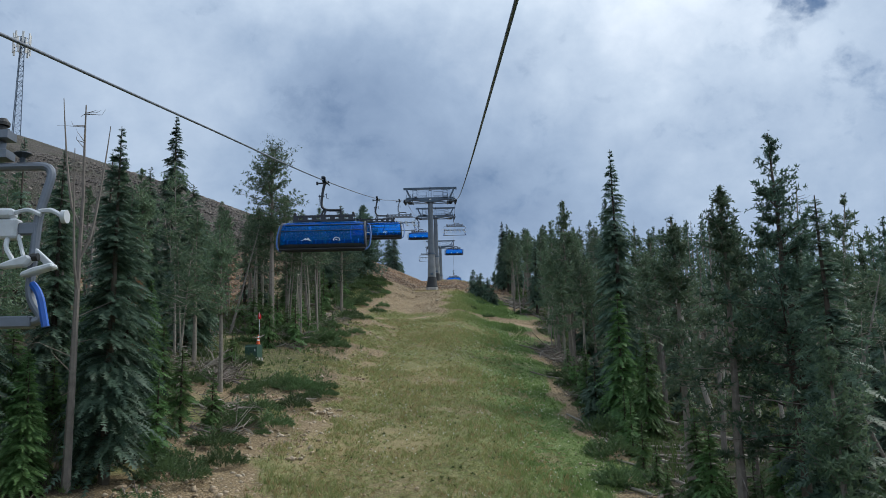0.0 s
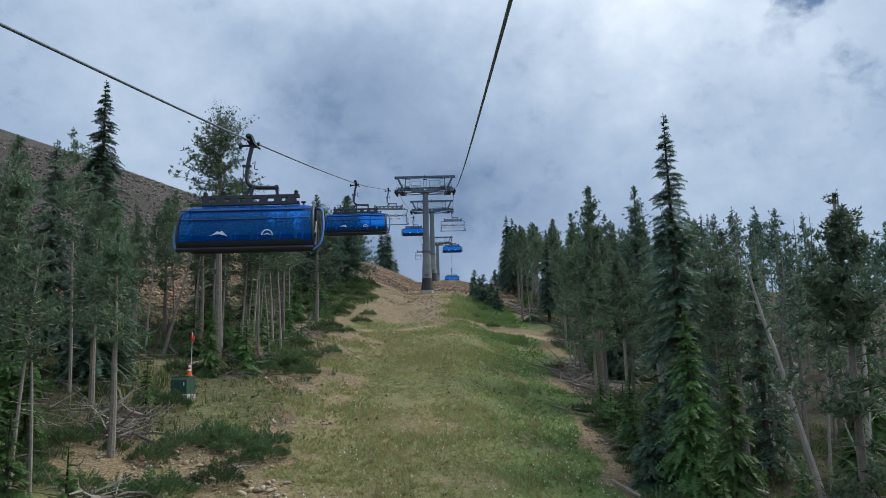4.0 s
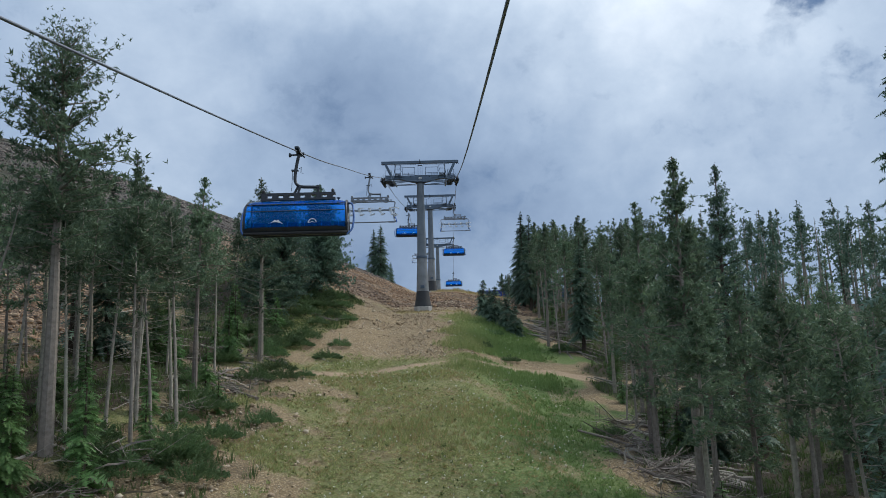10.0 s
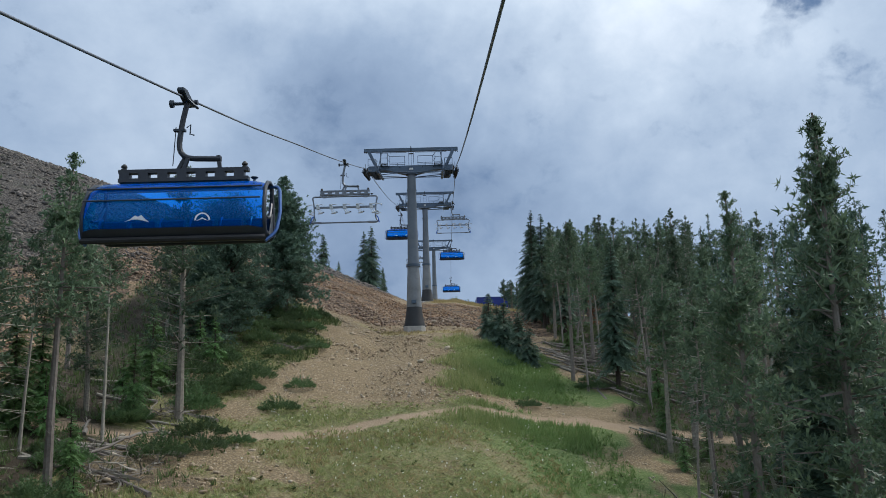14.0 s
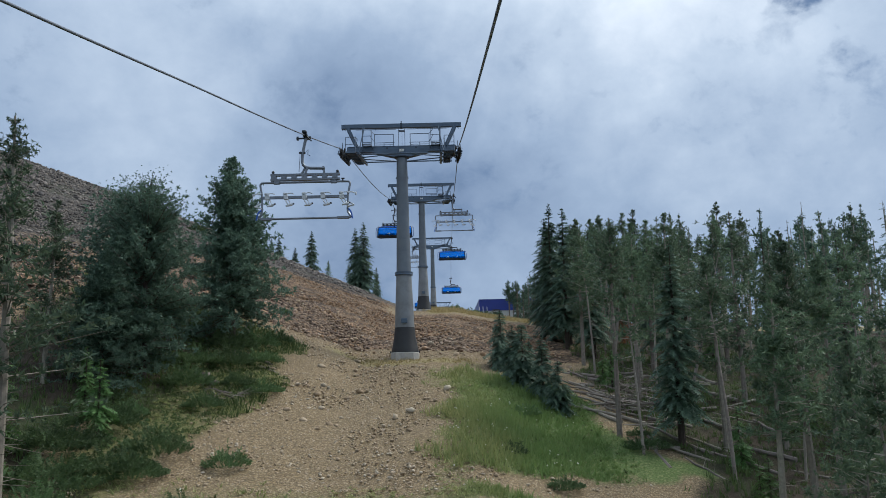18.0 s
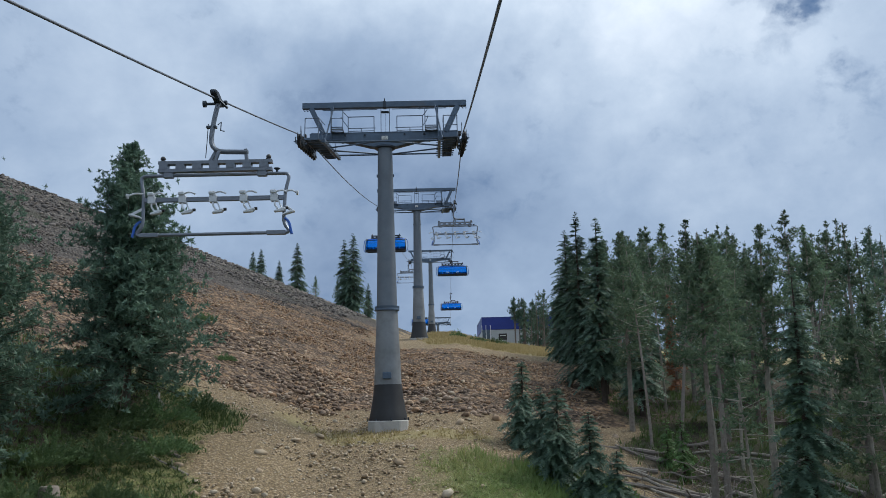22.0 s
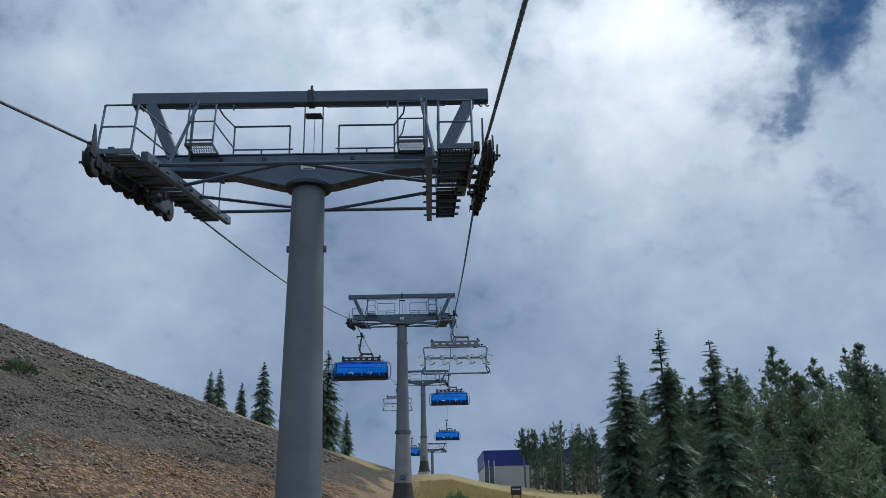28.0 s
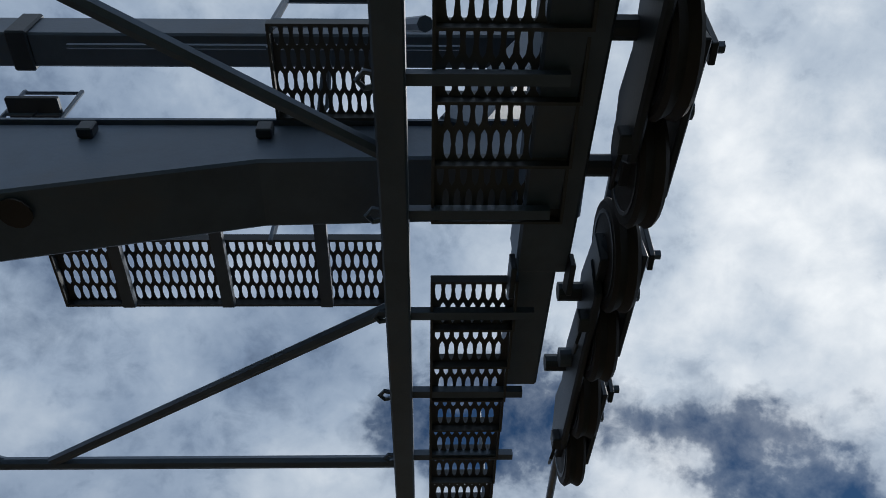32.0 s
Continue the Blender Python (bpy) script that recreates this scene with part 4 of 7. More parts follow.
            part("main_rocker", Shape().prism([(y - 0.62, z - 0.19 - SLOPE * 0.6), (y + 0.62, z - 0.19 + SLOPE * 0.6), (y + 0.70, z - 0.02 + SLOPE * 0.6), (y, z + 0.10), (y - 0.70, z - 0.02 - SLOPE * 0.6)], s * 2.985 - 0.02, s * 2.985 + 0.02, "x"), STEEL_DARK, t, "", False, 0.01)
            part("rocker_pin", Shape().lathe([(0.05, -0.06), (0.05, 0.06), (0.0, 0.06)], 12, "x", (s * 2.97, y, z - 0.02)), GALV, t)
        for k in range(4):
            y = -1.50 + 1.0 * k
            z = 10.37 + SLOPE * (y + 1.9) - 0.02
            part("rocker", Shape().prism([(y - 0.30, z - 0.10 - 0.05), (y + 0.30, z - 0.10 + 0.05), (y + 0.33, z + 0.06 + 0.05), (y, z + 0.15), (y - 0.33, z + 0.06 - 0.05)], s * 2.995 - 0.02, s * 2.995 + 0.02, "x"), STEEL_DARK, t, "", False, 0.006)
            part("rope_catcher", Shape().prism([(y - 0.36, z + 0.02), (y - 0.25, z + 0.02), (y - 0.27, z + 0.30), (y - 0.34, z + 0.24)], s * 3.135 - 0.012, s * 3.135 + 0.012, "x"), STEEL_DARK, t, "", False, 0.003)
            part("catcher_arm", Shape().tube([(s * 3.0, y - 0.3, z - 0.02), (s * 3.14, y - 0.3, z + 0.04)], 0.022, 6), STEEL_DARK, t)
        for k in range(4):
            y = -1.50 + 1.0 * k
            z = 10.35 + SLOPE * (y + 1.9) - 0.02
            part("outer_rocker", Shape().prism([(y - 0.34, z - 0.16), (y + 0.34, z - 0.05), (y + 0.34, z + 0.10), (y, z + 0.14), (y - 0.34, z + 0.0)], s * 3.15 - 0.015, s * 3.15 + 0.015, "x"), STEEL_DARK, t, "", False, 0.006)
            part("catcher_horn", Shape().prism([(y - 0.30, z - 0.10), (y - 0.22, z - 0.10), (y - 0.24, z + 0.06), (y - 0.34, z + 0.12)], s * 3.20 - 0.012, s * 3.20 + 0.012, "x"), STEEL_DARK, t, "", False, 0.003)
            part("horn_bolt", Shape().lathe([(0.022, -0.05), (0.022, 0.03), (0.0, 0.03)], 6, "x", (s * 3.22, y - 0.26, z - 0.04)), GALV, t)
            part("grease_block", Shape().box(s * 2.955 - 0.03, s * 2.955 + 0.03, y + 0.02, y + 0.10, z - 0.14, z - 0.06), STEEL_DARK, t, "", False, 0.006)
            part("grease_hose", Shape().tube([(s * 2.955, y + 0.06, z - 0.10), (s * 2.92, y + 0.14, z - 0.16), (s * 2.93, y + 0.26, z - 0.10), (s * 2.97, y + 0.30, z)], 0.008, 5), BLACK, t)
            part("axle_nut", Shape().lathe([(0.04, -0.03), (0.04, 0.03), (0.0, 0.03)], 8, "x", (s * 3.18, y, z + 0.02)), GALV, t)
        for k in range(8):
            y = -1.76 + 0.502 * k
            z = 10.34 + SLOPE * (y + 1.9)
            wheel = part("sheave_wheel", Shape().lathe([(0.0, -0.05), (0.06, -0.07), (0.09, -0.045), (0.17, -0.03), (0.185, -0.055), (0.20, -0.055), (0.20, 0.055), (0.185, 0.055), (0.17, 0.03), (0.09, 0.045), (0.06, 0.07), (0.0, 0.07)], 20, "x", (s * 3.06, y, z)), STEEL_DARK, t, "spoked steel sheave", True)
            part("tyre", Shape().lathe([(0.198, -0.05), (0.235, -0.052), (0.25, -0.035), (0.232, 0.0), (0.25, 0.035), (0.235, 0.052), (0.198, 0.05)], 22, "x", (s * 3.06, y, z)), RUBBER, wheel, "black rubber sheave liner", True)
        part("entry_guide", Shape().prism([(-2.10, 10.36), (-1.92, 10.33), (-1.94, 10.62), (-2.03, 10.86), (-2.06, 10.86)], s * 2.965 - 0.012, s * 2.965 + 0.012, "x"), STEEL_DARK, t, "", False, 0.004)
        part("sensor_box", Shape().box(s * 2.9 - 0.05, s * 2.9 + 0.05, -1.55, -1.38, 10.56, 10.72), BLACK, t, "", False, 0.01)
        part("sensor_cable", Shape().tube([(s * 2.9, -1.46, 10.56), (s * 2.84, -1.4, 10.42), (s * 2.8, -1.2, 10.45), (s * 2.76, -1.08, 10.52)], 0.012, 6), BLACK, t)
        # braces
        part("brace", Shape().tube([(s * 0.10, -1.62, 10.35), (s * 2.10, -0.33, 10.56)], 0.032, 8), GALV, t)
        part("brace", Shape().tube([(s * 0.10, 1.92, 10.95), (s * 2.10, 0.55, 10.72)], 0.032, 8), GALV, t)
    part("cross_tie", Shape().tube([(-2.13, -1.63, 10.345), (2.13, -1.63, 10.345)], 0.036, 8), GALV, t)
    part("cross_tie", Shape().tube([(-2.13, 1.90, 10.94), (2.13, 1.90, 10.94)], 0.036, 8), GALV, t)
    return t


TOWERS = ((0.0, 0.0, 0.0), (0.45, 34.3, 5.62), (1.15, 88.0, 10.5), (2.2, 172.0, 9.0))
tower = lift_tower()
for x, y, z in TOWERS[1:]:
    copy_thing(tower, pose(x, y, z))

# ---- haul ropes ----
CAM_Y0, CAM_RUN = -95.42, 93.6


def rope_z(y):
    """Height of the climbing rope; the other hangs alongside."""
    if y < -1.9:
        s = (y - CAM_Y0) / CAM_RUN
        return 10.60 + (18.142 * (s - 1) + 1.172 * (s * s - 1) + 1.369 * (s ** 3 - 1)) * 1.0
    stops = [(-1.9, 10.60), (1.9, 11.24)]
    for (_, ty, tz) in TOWERS[1:]:
        stops += [(ty - 1.9, tz + 10.60), (ty + 1.9, tz + 11.20)]
    for (a, za), (b, zb) in zip(stops, stops[1:]):
        if y <= b:
            k = (y - a) / (b - a)
            return za + (zb - za) * k - (b - a) ** 2 / 3400 * 4 * k * (1 - k)
    return stops[-1][1] - 0.05 * (y - stops[-1][0])


def rope_x(y, side):
    return (3.06 if side > 0 else -3.0) + LEAN_X * y


def sag(y, side):
    """The descending rope hangs a little lower in mid span."""
    return 0.08 * float(step(y, -80, -64) * (1 - step(y, -34, -24))) if side < 0 else 0.0


def haul_rope(side):
    ys = [-150 + 1.5 * k for k in range(91)]
    ys = [y for y in ys if y < -16] + [-16 + 0.045 * k for k in range(int(16 / 0.045))] + [0 + 1.0 * k for k in range(180)]
    if side < 0:
        ys = [-150 + 1.0 * k for k in range(331)]
    sides, verts, tw0, last = 12, [], 0.0, ys[0]
    for y in ys:
        tw0, last = tw0 + ((y - last) * 2 * math.pi / 0.95 if y - last < 0.1 else 0.0), y
        for k in range(sides):
            a = 2 * math.pi * k / sides
            r = 0.0255 * (1.0 if k % 2 else 0.86)
            tw = a + tw0
            verts.append((rope_x(y, side) + r * math.cos(tw), y, rope_z(y) - sag(y, side) + r * math.sin(tw)))
    n = len(ys)
    faces = [(i * sides + k, i * sides + (k + 1) % sides, (i + 1) * sides + (k + 1) % sides, (i + 1) * sides + k) for i in range(n - 1) for k in range(sides)]
    ob = new("haul_rope", raw_mesh("haul_rope", verts, faces, ROPE))
    return tagged(ob, "dark twisted steel wire rope running over the tower sheaves", "rope", "haul ropes")


haul_rope(1)
haul_rope(-1)

# ---- chairs: origin where the grip holds the rope, facing -y ----


def bent(points, r, n=5):
    """Rounds the corners of a line of points."""
    pts = [Vector(p) for p in points]
    out = [pts[0]]
    for a, b, c in zip(pts, pts[1:], pts[2:]):
        p, q = b + (a - b).normalized() * r, b + (c - b).normalized() * r
        out += [p * (1 - k / n) ** 2 + b * 2 * (k / n) * (1 - k / n) + q * (k / n) ** 2 for k in range(n + 1)]
    return out + [pts[-1]]


def hanger(t, mat):
    grip = part("grip", Shape().prism([(-0.42, 0.10), (-0.20, 0.13), (0.05, 0.06), (0.34, 0.02), (0.36, -0.06), (0.05, -0.12), (-0.25, -0.05), (-0.42, 0.02)], -0.07, 0.08, "x"), STEEL_DARK, t, "dark cable grip", False, 0.02)
    part("grip_roller", Shape().lathe([(0.08, -0.035), (0.08, 0.035), (0.0, 0.035)], 12, "x", (-0.30, 0.0, -0.10)), STEEL_DARK, grip)
    part("grip_axle", Shape().tube([(-0.30, 0, -0.10), (0.02, 0, -0.10)], 0.035, 8), STEEL_DARK, grip)
    part("guide_roller", Shape().lathe([(0.055, -0.03), (0.055, 0.03), (0.0, 0.03)], 10, "x", (0.14, 0.20, 0.0)), STEEL_DARK, grip)
    part("grip_lever", Shape().tube([(0.06, -0.1, -0.05), (0.16, 0.0, -0.14), (0.20, 0.12, -0.16)], 0.03, 6), STEEL_DARK, grip)
    part("hanger_arm", Shape().tube(bent([(0.02, 0, -0.08), (-0.10, 0, -0.62), (-0.14, 0, -1.27), (0.74, 0, -1.30)], 0.34), 0.057, 10), mat, t, "bent hanger arm", True)
    part("release_rod", Shape().tube([(-0.20, 0.0, -0.60), (-0.22, 0, -1.05), (-0.24, 0, -1.42)], 0.010, 5), STEEL_DARK, t)
    part("release_lever", Shape().tube([(0.02, 0, -0.62), (0.10, 0, -0.55), (0.09, 0, -0.76), (0.18, 0, -0.78)], 0.014, 5), STEEL_DARK, t)
    part("hanger_clip", Shape().box(-0.24, 0.0, -0.05, 0.05, -0.70, -0.65), STEEL_DARK, t)
    for a, b in (((-0.02, 0.05, -1.26), (-0.16, 0.05, -1.52)), ((0.08, -0.05, -1.28), (0.0, -0.05, -1.52)), ((0.68, 0, -1.22), (0.72, 0, -1.52))):
        part("hanger_leg", Shape().beam(a, b, 0.06, 0.08), mat, t, "", False, 0.01)
    beam = Shape()
    for k in range(7):
        beam.box(-1.29 + 0.385 * k, -1.29 + 0.385 * k + 0.20, -0.08, 0.08, -1.70, -1.57)
    beam.box(-1.31, 1.31, -0.08, 0.08, -1.575, -1.50).box(-1.31, 1.31, -0.08, 0.08, -1.76, -1.685)
    part("slotted_beam", beam, mat, t, "slotted carrier beam", False)
    for x in (1.22, -1.22):
        b = part("beacon", Shape().lathe([(0.06, 0), (0.06, 0.03), (0.035, 0.035), (0.035, 0.055), (0.06, 0.06), (0.06, 0.09), (0.03, 0.13), (0.0, 0.13)], 12, "z", (x, 0, -1.5)), BLACK, t, "ribbed black buffer")
    part("funnel_guide", Shape().lathe([(0.02, 0.0), (0.025, 0.09), (0.08, 0.13), (0.07, 0.14), (0.0, 0.14)], 10, "z", (1.42, 0, -1.84)), STEEL_DARK, t)


def open_chair():
    t = tagged(new("open_lift_chair"), "bare grey tubular lift carrier without seats hanging from the rope", "lift chair", "open lift chairs")
    hanger(t, CHAIR)
    loop = bent([(0, 0, -1.83), (1.72, 0, -1.83), (1.62, -0.04, -2.30), (1.60, -0.08, -3.05), (1.78, -0.10, -3.25), (0, -0.10, -3.25), (-1.78, -0.10, -3.25), (-1.60, -0.08, -3.05), (-1.62, -0.04, -2.30), (-1.72, 0, -1.83), (0, 0, -1.83)], 0.14)
    part("loop_frame", Shape().tube(loop, 0.040, 10), CHAIR, t, "bent tube frame", True)
    for s in (-1, 1):
        part("beam_socket", Shape().box(s * 1.08 - 0.11, s * 1.08 + 0.11, -0.06, 0.06, -1.89, -1.74), CHAIR, t, "", False, 0.012)
        part("lower_sleeve", Shape().box(s * 1.44 - 0.22, s * 1.44 + 0.22, -0.155, -0.045, -3.30, -3.20), CHAIR, t, "", False, 0.012)
        for k in range(3):
            part("sleeve_bolt", Shape().lathe([(0.016, -0.165), (0.016, -0.15), (0.0, -0.15)], 6, "y", (s * 1.44 - 0.15 + 0.15 * k, 0, -3.25)), STEEL_DARK, t)
    part("cross_bar", Shape().beam((-1.64, -0.05, -2.42), (1.64, -0.05, -2.42), 0.07, 0.11), CHAIR, t, "", False, 0.012)
    for x in (-1.42, -0.72, -0.02, 0.68, 1.38):
        f = part("footrest", Shape().tube(bent([(x, -0.06, -2.46), (x + 0.02, -0.14, -2.60), (x + 0.14, -0.18, -2.76)], 0.05), 0.022, 6), FOOTREST, t, "pale folded footrest", True)
        part("footrest_strut", Shape().tube([(x + 0.09, -0.07, -2.48), (x + 0.20, -0.15, -2.72)], 0.018, 6), FOOTREST, f, "", True)
        part("footrest_pad", Shape().prism([(x + 0.02, -2.80), (x + 0.24, -2.78), (x + 0.30, -2.72), (x + 0.26, -2.68), (x + 0.10, -2.73), (x + 0.02, -2.76)], -0.24, -0.14, "y"), FOOTREST, f, "", False, 0.015)
        part("footrest_tip", Shape().lathe([(0.035, -0.03), (0.035, 0.03), (0.0, 0.03)], 8, "y", (x + 0.31, -0.19, -2.70)), BLACK, f)
        part("footrest_clamp", Shape().box(x - 0.09, x + 0.09, -0.12, 0.02, -2.51, -2.33), FOOTREST, f, "", False, 0.02)
        part("latch_housing", Shape().box(x - 0.10, x + 0.05, -0.14, 0.0, -2.33, -2.24), FOOTREST, f, "", False, 0.025)
        part("latch_arm", Shape().tube(bent([(x + 0.04, -0.08, -2.28), (x + 0.18, -0.1, -2.25), (x + 0.30, -0.12, -2.31)], 0.06), 0.02, 6), FOOTREST, f, "", True)
    for s in (-1, 1):
        part("side_link", Shape().tube(bent([(s * 1.62, -0.05, -2.26), (s * 1.80, -0.16, -2.28), (s * 1.90, -0.2, -2.34)], 0.05), 0.022, 6), FOOTREST, t, "pale latch arm", True)
        part("latch_ring", Shape().lathe([(0.035, -0.02), (0.06, -0.02), (0.06, 0.02), (0.035, 0.02)], 12, "y", (s * 1.93, -0.2, -2.35)), FOOTREST, t, "", True)
        part("side_strut", Shape().beam((s * 1.62, -0.06, -2.62), (s * 1.86, -0.2, -2.80), 0.03, 0.06), FOOTREST, t, "", False, 0.006)
        part("side_pad", Shape().prism([(s * 1.60, -2.88), (s * 1.74, -2.84), (s * 1.88, -2.80), (s * 1.86, -2.76), (s * 1.70, -2.80), (s * 1.60, -2.84)], -0.26, -0.14, "y"), FOOTREST, t, "", False, 0.012)
        part("side_guard", Shape().tube(bent([(s * 1.64, -0.10, -2.92), (s * 1.74, -0.16, -3.02), (s * 1.80, -0.15, -3.30)], 0.08), 0.032, 6), BLUE_ARM, t, "blue plastic guard", True)
    return t


def visor_shape(w, prof, inset=0.0, nx=14):
    """A curved screen: profile (y, z, half width) swept across, bulging a little at the ends."""
    sh, vs = Shape(), []
    for y, z, hw in prof:
        for i in range(nx + 1):
            k = 2 * i / nx - 1
            e = max(0.0, abs(k) - 0.86) / 0.14
            vs.append((hw * w * k, y + 0.16 * e * e + inset, z - 0.02 * e * e))
    fs = [(j * (nx + 1) + i, j * (nx + 1) + i + 1, (j + 1) * (nx + 1) + i + 1, (j + 1) * (nx + 1) + i) for j in range(len(prof) - 1) for i in range(nx)]
    return sh.add(vs, fs)


def bubble_chair():
    t = tagged(new("bubble_lift_chair"), "six-seat lift chair with blue see-through visor hanging from the rope", "lift chair", "bubble lift chairs")
    hanger(t, CHAIR_DARK)
    prof = [(0.32, -1.80, 0.955), (0.02, -1.78, 0.965), (-0.30, -1.86, 0.975), (-0.55, -2.03, 0.985), (-0.70, -2.28, 0.992), (-0.76, -2.55, 0.998), (-0.74, -2.80, 1.0), (-0.66, -2.98, 1.0)]
    visor = part("visor", visor_shape(1.76, prof), VISOR, t, "blue see-through curved visor", True)
    part("visor_hem", visor_shape(1.765, [(-0.745, -2.86, 1.0), (-0.70, -2.95, 1.0), (-0.64, -3.02, 1.0), (-0.58, -3.06, 1.0)], -0.006), CHAIR_DARK, visor, "dark lower band of the visor", True)
    part("hem_tube", Shape().tube([(-1.76, -0.55, -3.05), (-1.55, -0.66, -3.07), (1.55, -0.66, -3.07), (1.76, -0.55, -3.05)], 0.06, 8), RUBBER, visor, "black padded edge", True)
    for z, y in ((-2.03, -0.555), (-2.30, -0.715)):
        part("visor_rib", Shape().tube([(-1.7, y - 0.012, z), (1.7, y - 0.012, z)], 0.016, 6), CHAIR_DARK, visor)
    for s in (-1, 1):
        edge = [(s * 1.76 * hw, y + 0.15, z) for y, z, hw in prof]
        part("visor_frame", Shape().tube(edge, 0.04, 8), CHAIR_DARK, visor, "", True)
        loop = bent([(s * 1.66, 0.33, -1.84), (s * 1.90, 0.18, -1.86), (s * 1.97, -0.10, -2.45), (s * 1.93, -0.30, -2.92), (s * 1.74, -0.42, -3.10)], 0.16)
        part("side_loop", Shape().tube(loop, 0.035, 8), HOOP, t, "steel-blue side hoop", True)
        part("hinge_plate", Shape().prism([(0.22, -2.45), (0.32, -2.40), (0.34, -2.90), (0.02, -2.96), (-0.04, -2.88)], s * 1.73 - 0.01, s * 1.73 + 0.01, "x"), CHAIR_DARK, t, "", False, 0.004)
        part("arm_rest", Shape().tube(bent([(s * 1.70, 0.3, -2.2), (s * 1.72, 0.05, -2.55), (s * 1.72, -0.25, -2.6)], 0.12), 0.035, 6), CHAIR_DARK, t, "", True)
    # two pale emblems
    a = Shape().prism([(-0.86, -2.74), (-0.76, -2.70), (-0.66, -2.62), (-0.60, -2.65), (-0.54, -2.61), (-0.46, -2.70), (-0.38, -2.76), (-0.52, -2.72), (-0.60, -2.70), (-0.70, -2.70)], -0.80, -0.792, "y")
    part("emblem", a, WHITE, visor, "pale mountain-like emblem")
    ring = [(0.62 + 0.15 * math.cos(a_), -2.745 + 0.15 * math.sin(a_)) for a_ in (math.pi * k / 10 for k in range(11))] + [(0.62 + 0.12 * math.cos(a_), -2.745 + 0.12 * math.sin(a_)) for a_ in (math.pi * k / 10 for k in range(10, -1, -1))]
    part("emblem", Shape().prism(ring, -0.80, -0.792, "y"), WHITE, visor, "pale ring emblem")
    part("emblem", Shape().prism([(0.50, -2.76), (0.62, -2.69), (0.74, -2.76), (0.62, -2.72)], -0.80, -0.792, "y"), WHITE, visor)
    part("frame_tube", Shape().tube(bent([(-1.70, 0.35, -1.85), (-1.74, 0.38, -2.95), (1.74, 0.38, -2.95), (1.70, 0.35, -1.85)], 0.18), 0.045, 8), CHAIR_DARK, t, "", True)
    part("top_tube", Shape().tube([(-1.72, 0.33, -1.84), (1.72, 0.33, -1.84)], 0.045, 8), CHAIR_DARK, t, "", True)
    for k in range(6):
        x = -1.46 + 0.585 * k
        seat = part("seat", Shape().box(x - 0.26, x + 0.26, -0.28, 0.26, -2.92, -2.80), SEAT, t, "dark padded seat", False, 0.04)
        part("backrest", Shape().box(x - 0.26, x + 0.26, 0.26, 0.36, -2.80, -2.48), SEAT, t, "dark padded backrest", False, 0.04)
        part("restraint", Shape().tube(bent([(x, -0.58, -2.98), (x + 0.02, -0.5, -2.66), (x, -0.34, -2.60)], 0.08), 0.02, 6), CHAIR, t, "", True)
    part("seat_bar", Shape().beam((-1.72, 0.05, -2.96), (1.72, 0.05, -2.96), 0.12, 0.06), CHAIR_DARK, t, "", False, 0.01)
    return t


def hang(made, side, y):
    return pose(rope_x(y, side), y, rope_z(y) - sag(y, side) - 0.02, 0, 0, 0)


bubble, bare = bubble_chair(), open_chair()
bubble.matrix_basis, bare.matrix_basis = hang(bubble, -1, -62.3), hang(bare, -1, -12.4)
for side, y in ((-1, -37.9), (-1, 40.0), (1, 66.0), (1, 112.0), (-1, 130.0)):
    copy_thing(bubble, hang(bubble, side, y))
for side, y in ((-1, -88.4), (1, 29.0), (-1, 84.0)):
    copy_thing(bare, hang(bare, side, y))
# ---- plants ----
RNG = np.random.default_rng(11)


def unit(v):
    return v / np.maximum(np.linalg.norm(v, axis=-1, keepdims=True), 1e-9)


def sprays(base, way, length, width, teeth, rng, droop=0.25):
    """Feathered twigs as loose triangles: teeth on both sides of a midrib. base, way: (n, 3); length, width: (n,)."""
    n = len(base)
    way = unit(way)
    side = unit(np.cross(way, np.array([0, 0, 1.0]) + rng.normal(0, 0.35, (n, 3))))
    f = np.linspace(0.02, 0.86, teeth)[None, :, None]
    gap = 0.82 / teeth
    fall = np.array([0, 0, -1.0])[None, None, :]

    def rib(k):
        return base[:, None, :] + way[:, None, :] * (length[:, None, None] * k) + fall * (droop * length[:, None, None] * k * k)

    tris = []
    for s in (-1, 1):
        w = width[:, None, None] * (1 - 0.75 * np.abs(f - 0.28)) * rng.uniform(0.7, 1.25, (n, teeth, 1))
        tip = rib(f + gap * rng.uniform(0.9, 1.7, (n, teeth, 1))) + s * side[:, None, :] * w + rng.normal(0, 0.1, (n, teeth, 3)) * w
        tris.append(np.stack([rib(f), rib(f + gap), tip], 2).reshape(-1, 3, 3))
    end = np.stack([rib(np.full((1, 1, 1), 0.8)) + side[:, None] * width[:, None, None] * 0.16, rib(np.full((1, 1, 1), 0.8)) - side[:, None] * width[:, None, None] * 0.16, rib(np.full((1, 1, 1), 1.06))], 2).reshape(-1, 3, 3)
    return np.concatenate(tris + [end])


def tufts(centre, radius, count, rng, thin=0.2, lift=0.25):
    """Star-shaped needle clumps as loose triangles."""
    n = len(centre)
    d = unit(rng.normal(0, 1, (n, count, 3)) + np.array([0, 0, lift]))
    s = unit(np.cross(d, rng.normal(0, 1, (n, count, 3))))
    r = radius[:, None, None] * rng.uniform(0.65, 1.2, (n, count, 1))
    a = centre[:, None, :] + d * r * 0.12 + s * r * thin
    b = centre[:, None, :] + d * r * 0.12 - s * r * thin
    return np.stack([a, b, centre[:, None, :] + d * r], 2).reshape(-1, 3, 3)


def loose(name, tris, mat):
    return raw_mesh(name, tris.reshape(-1, 3), np.arange(len(tris) * 3).reshape(-1, 3), mat)


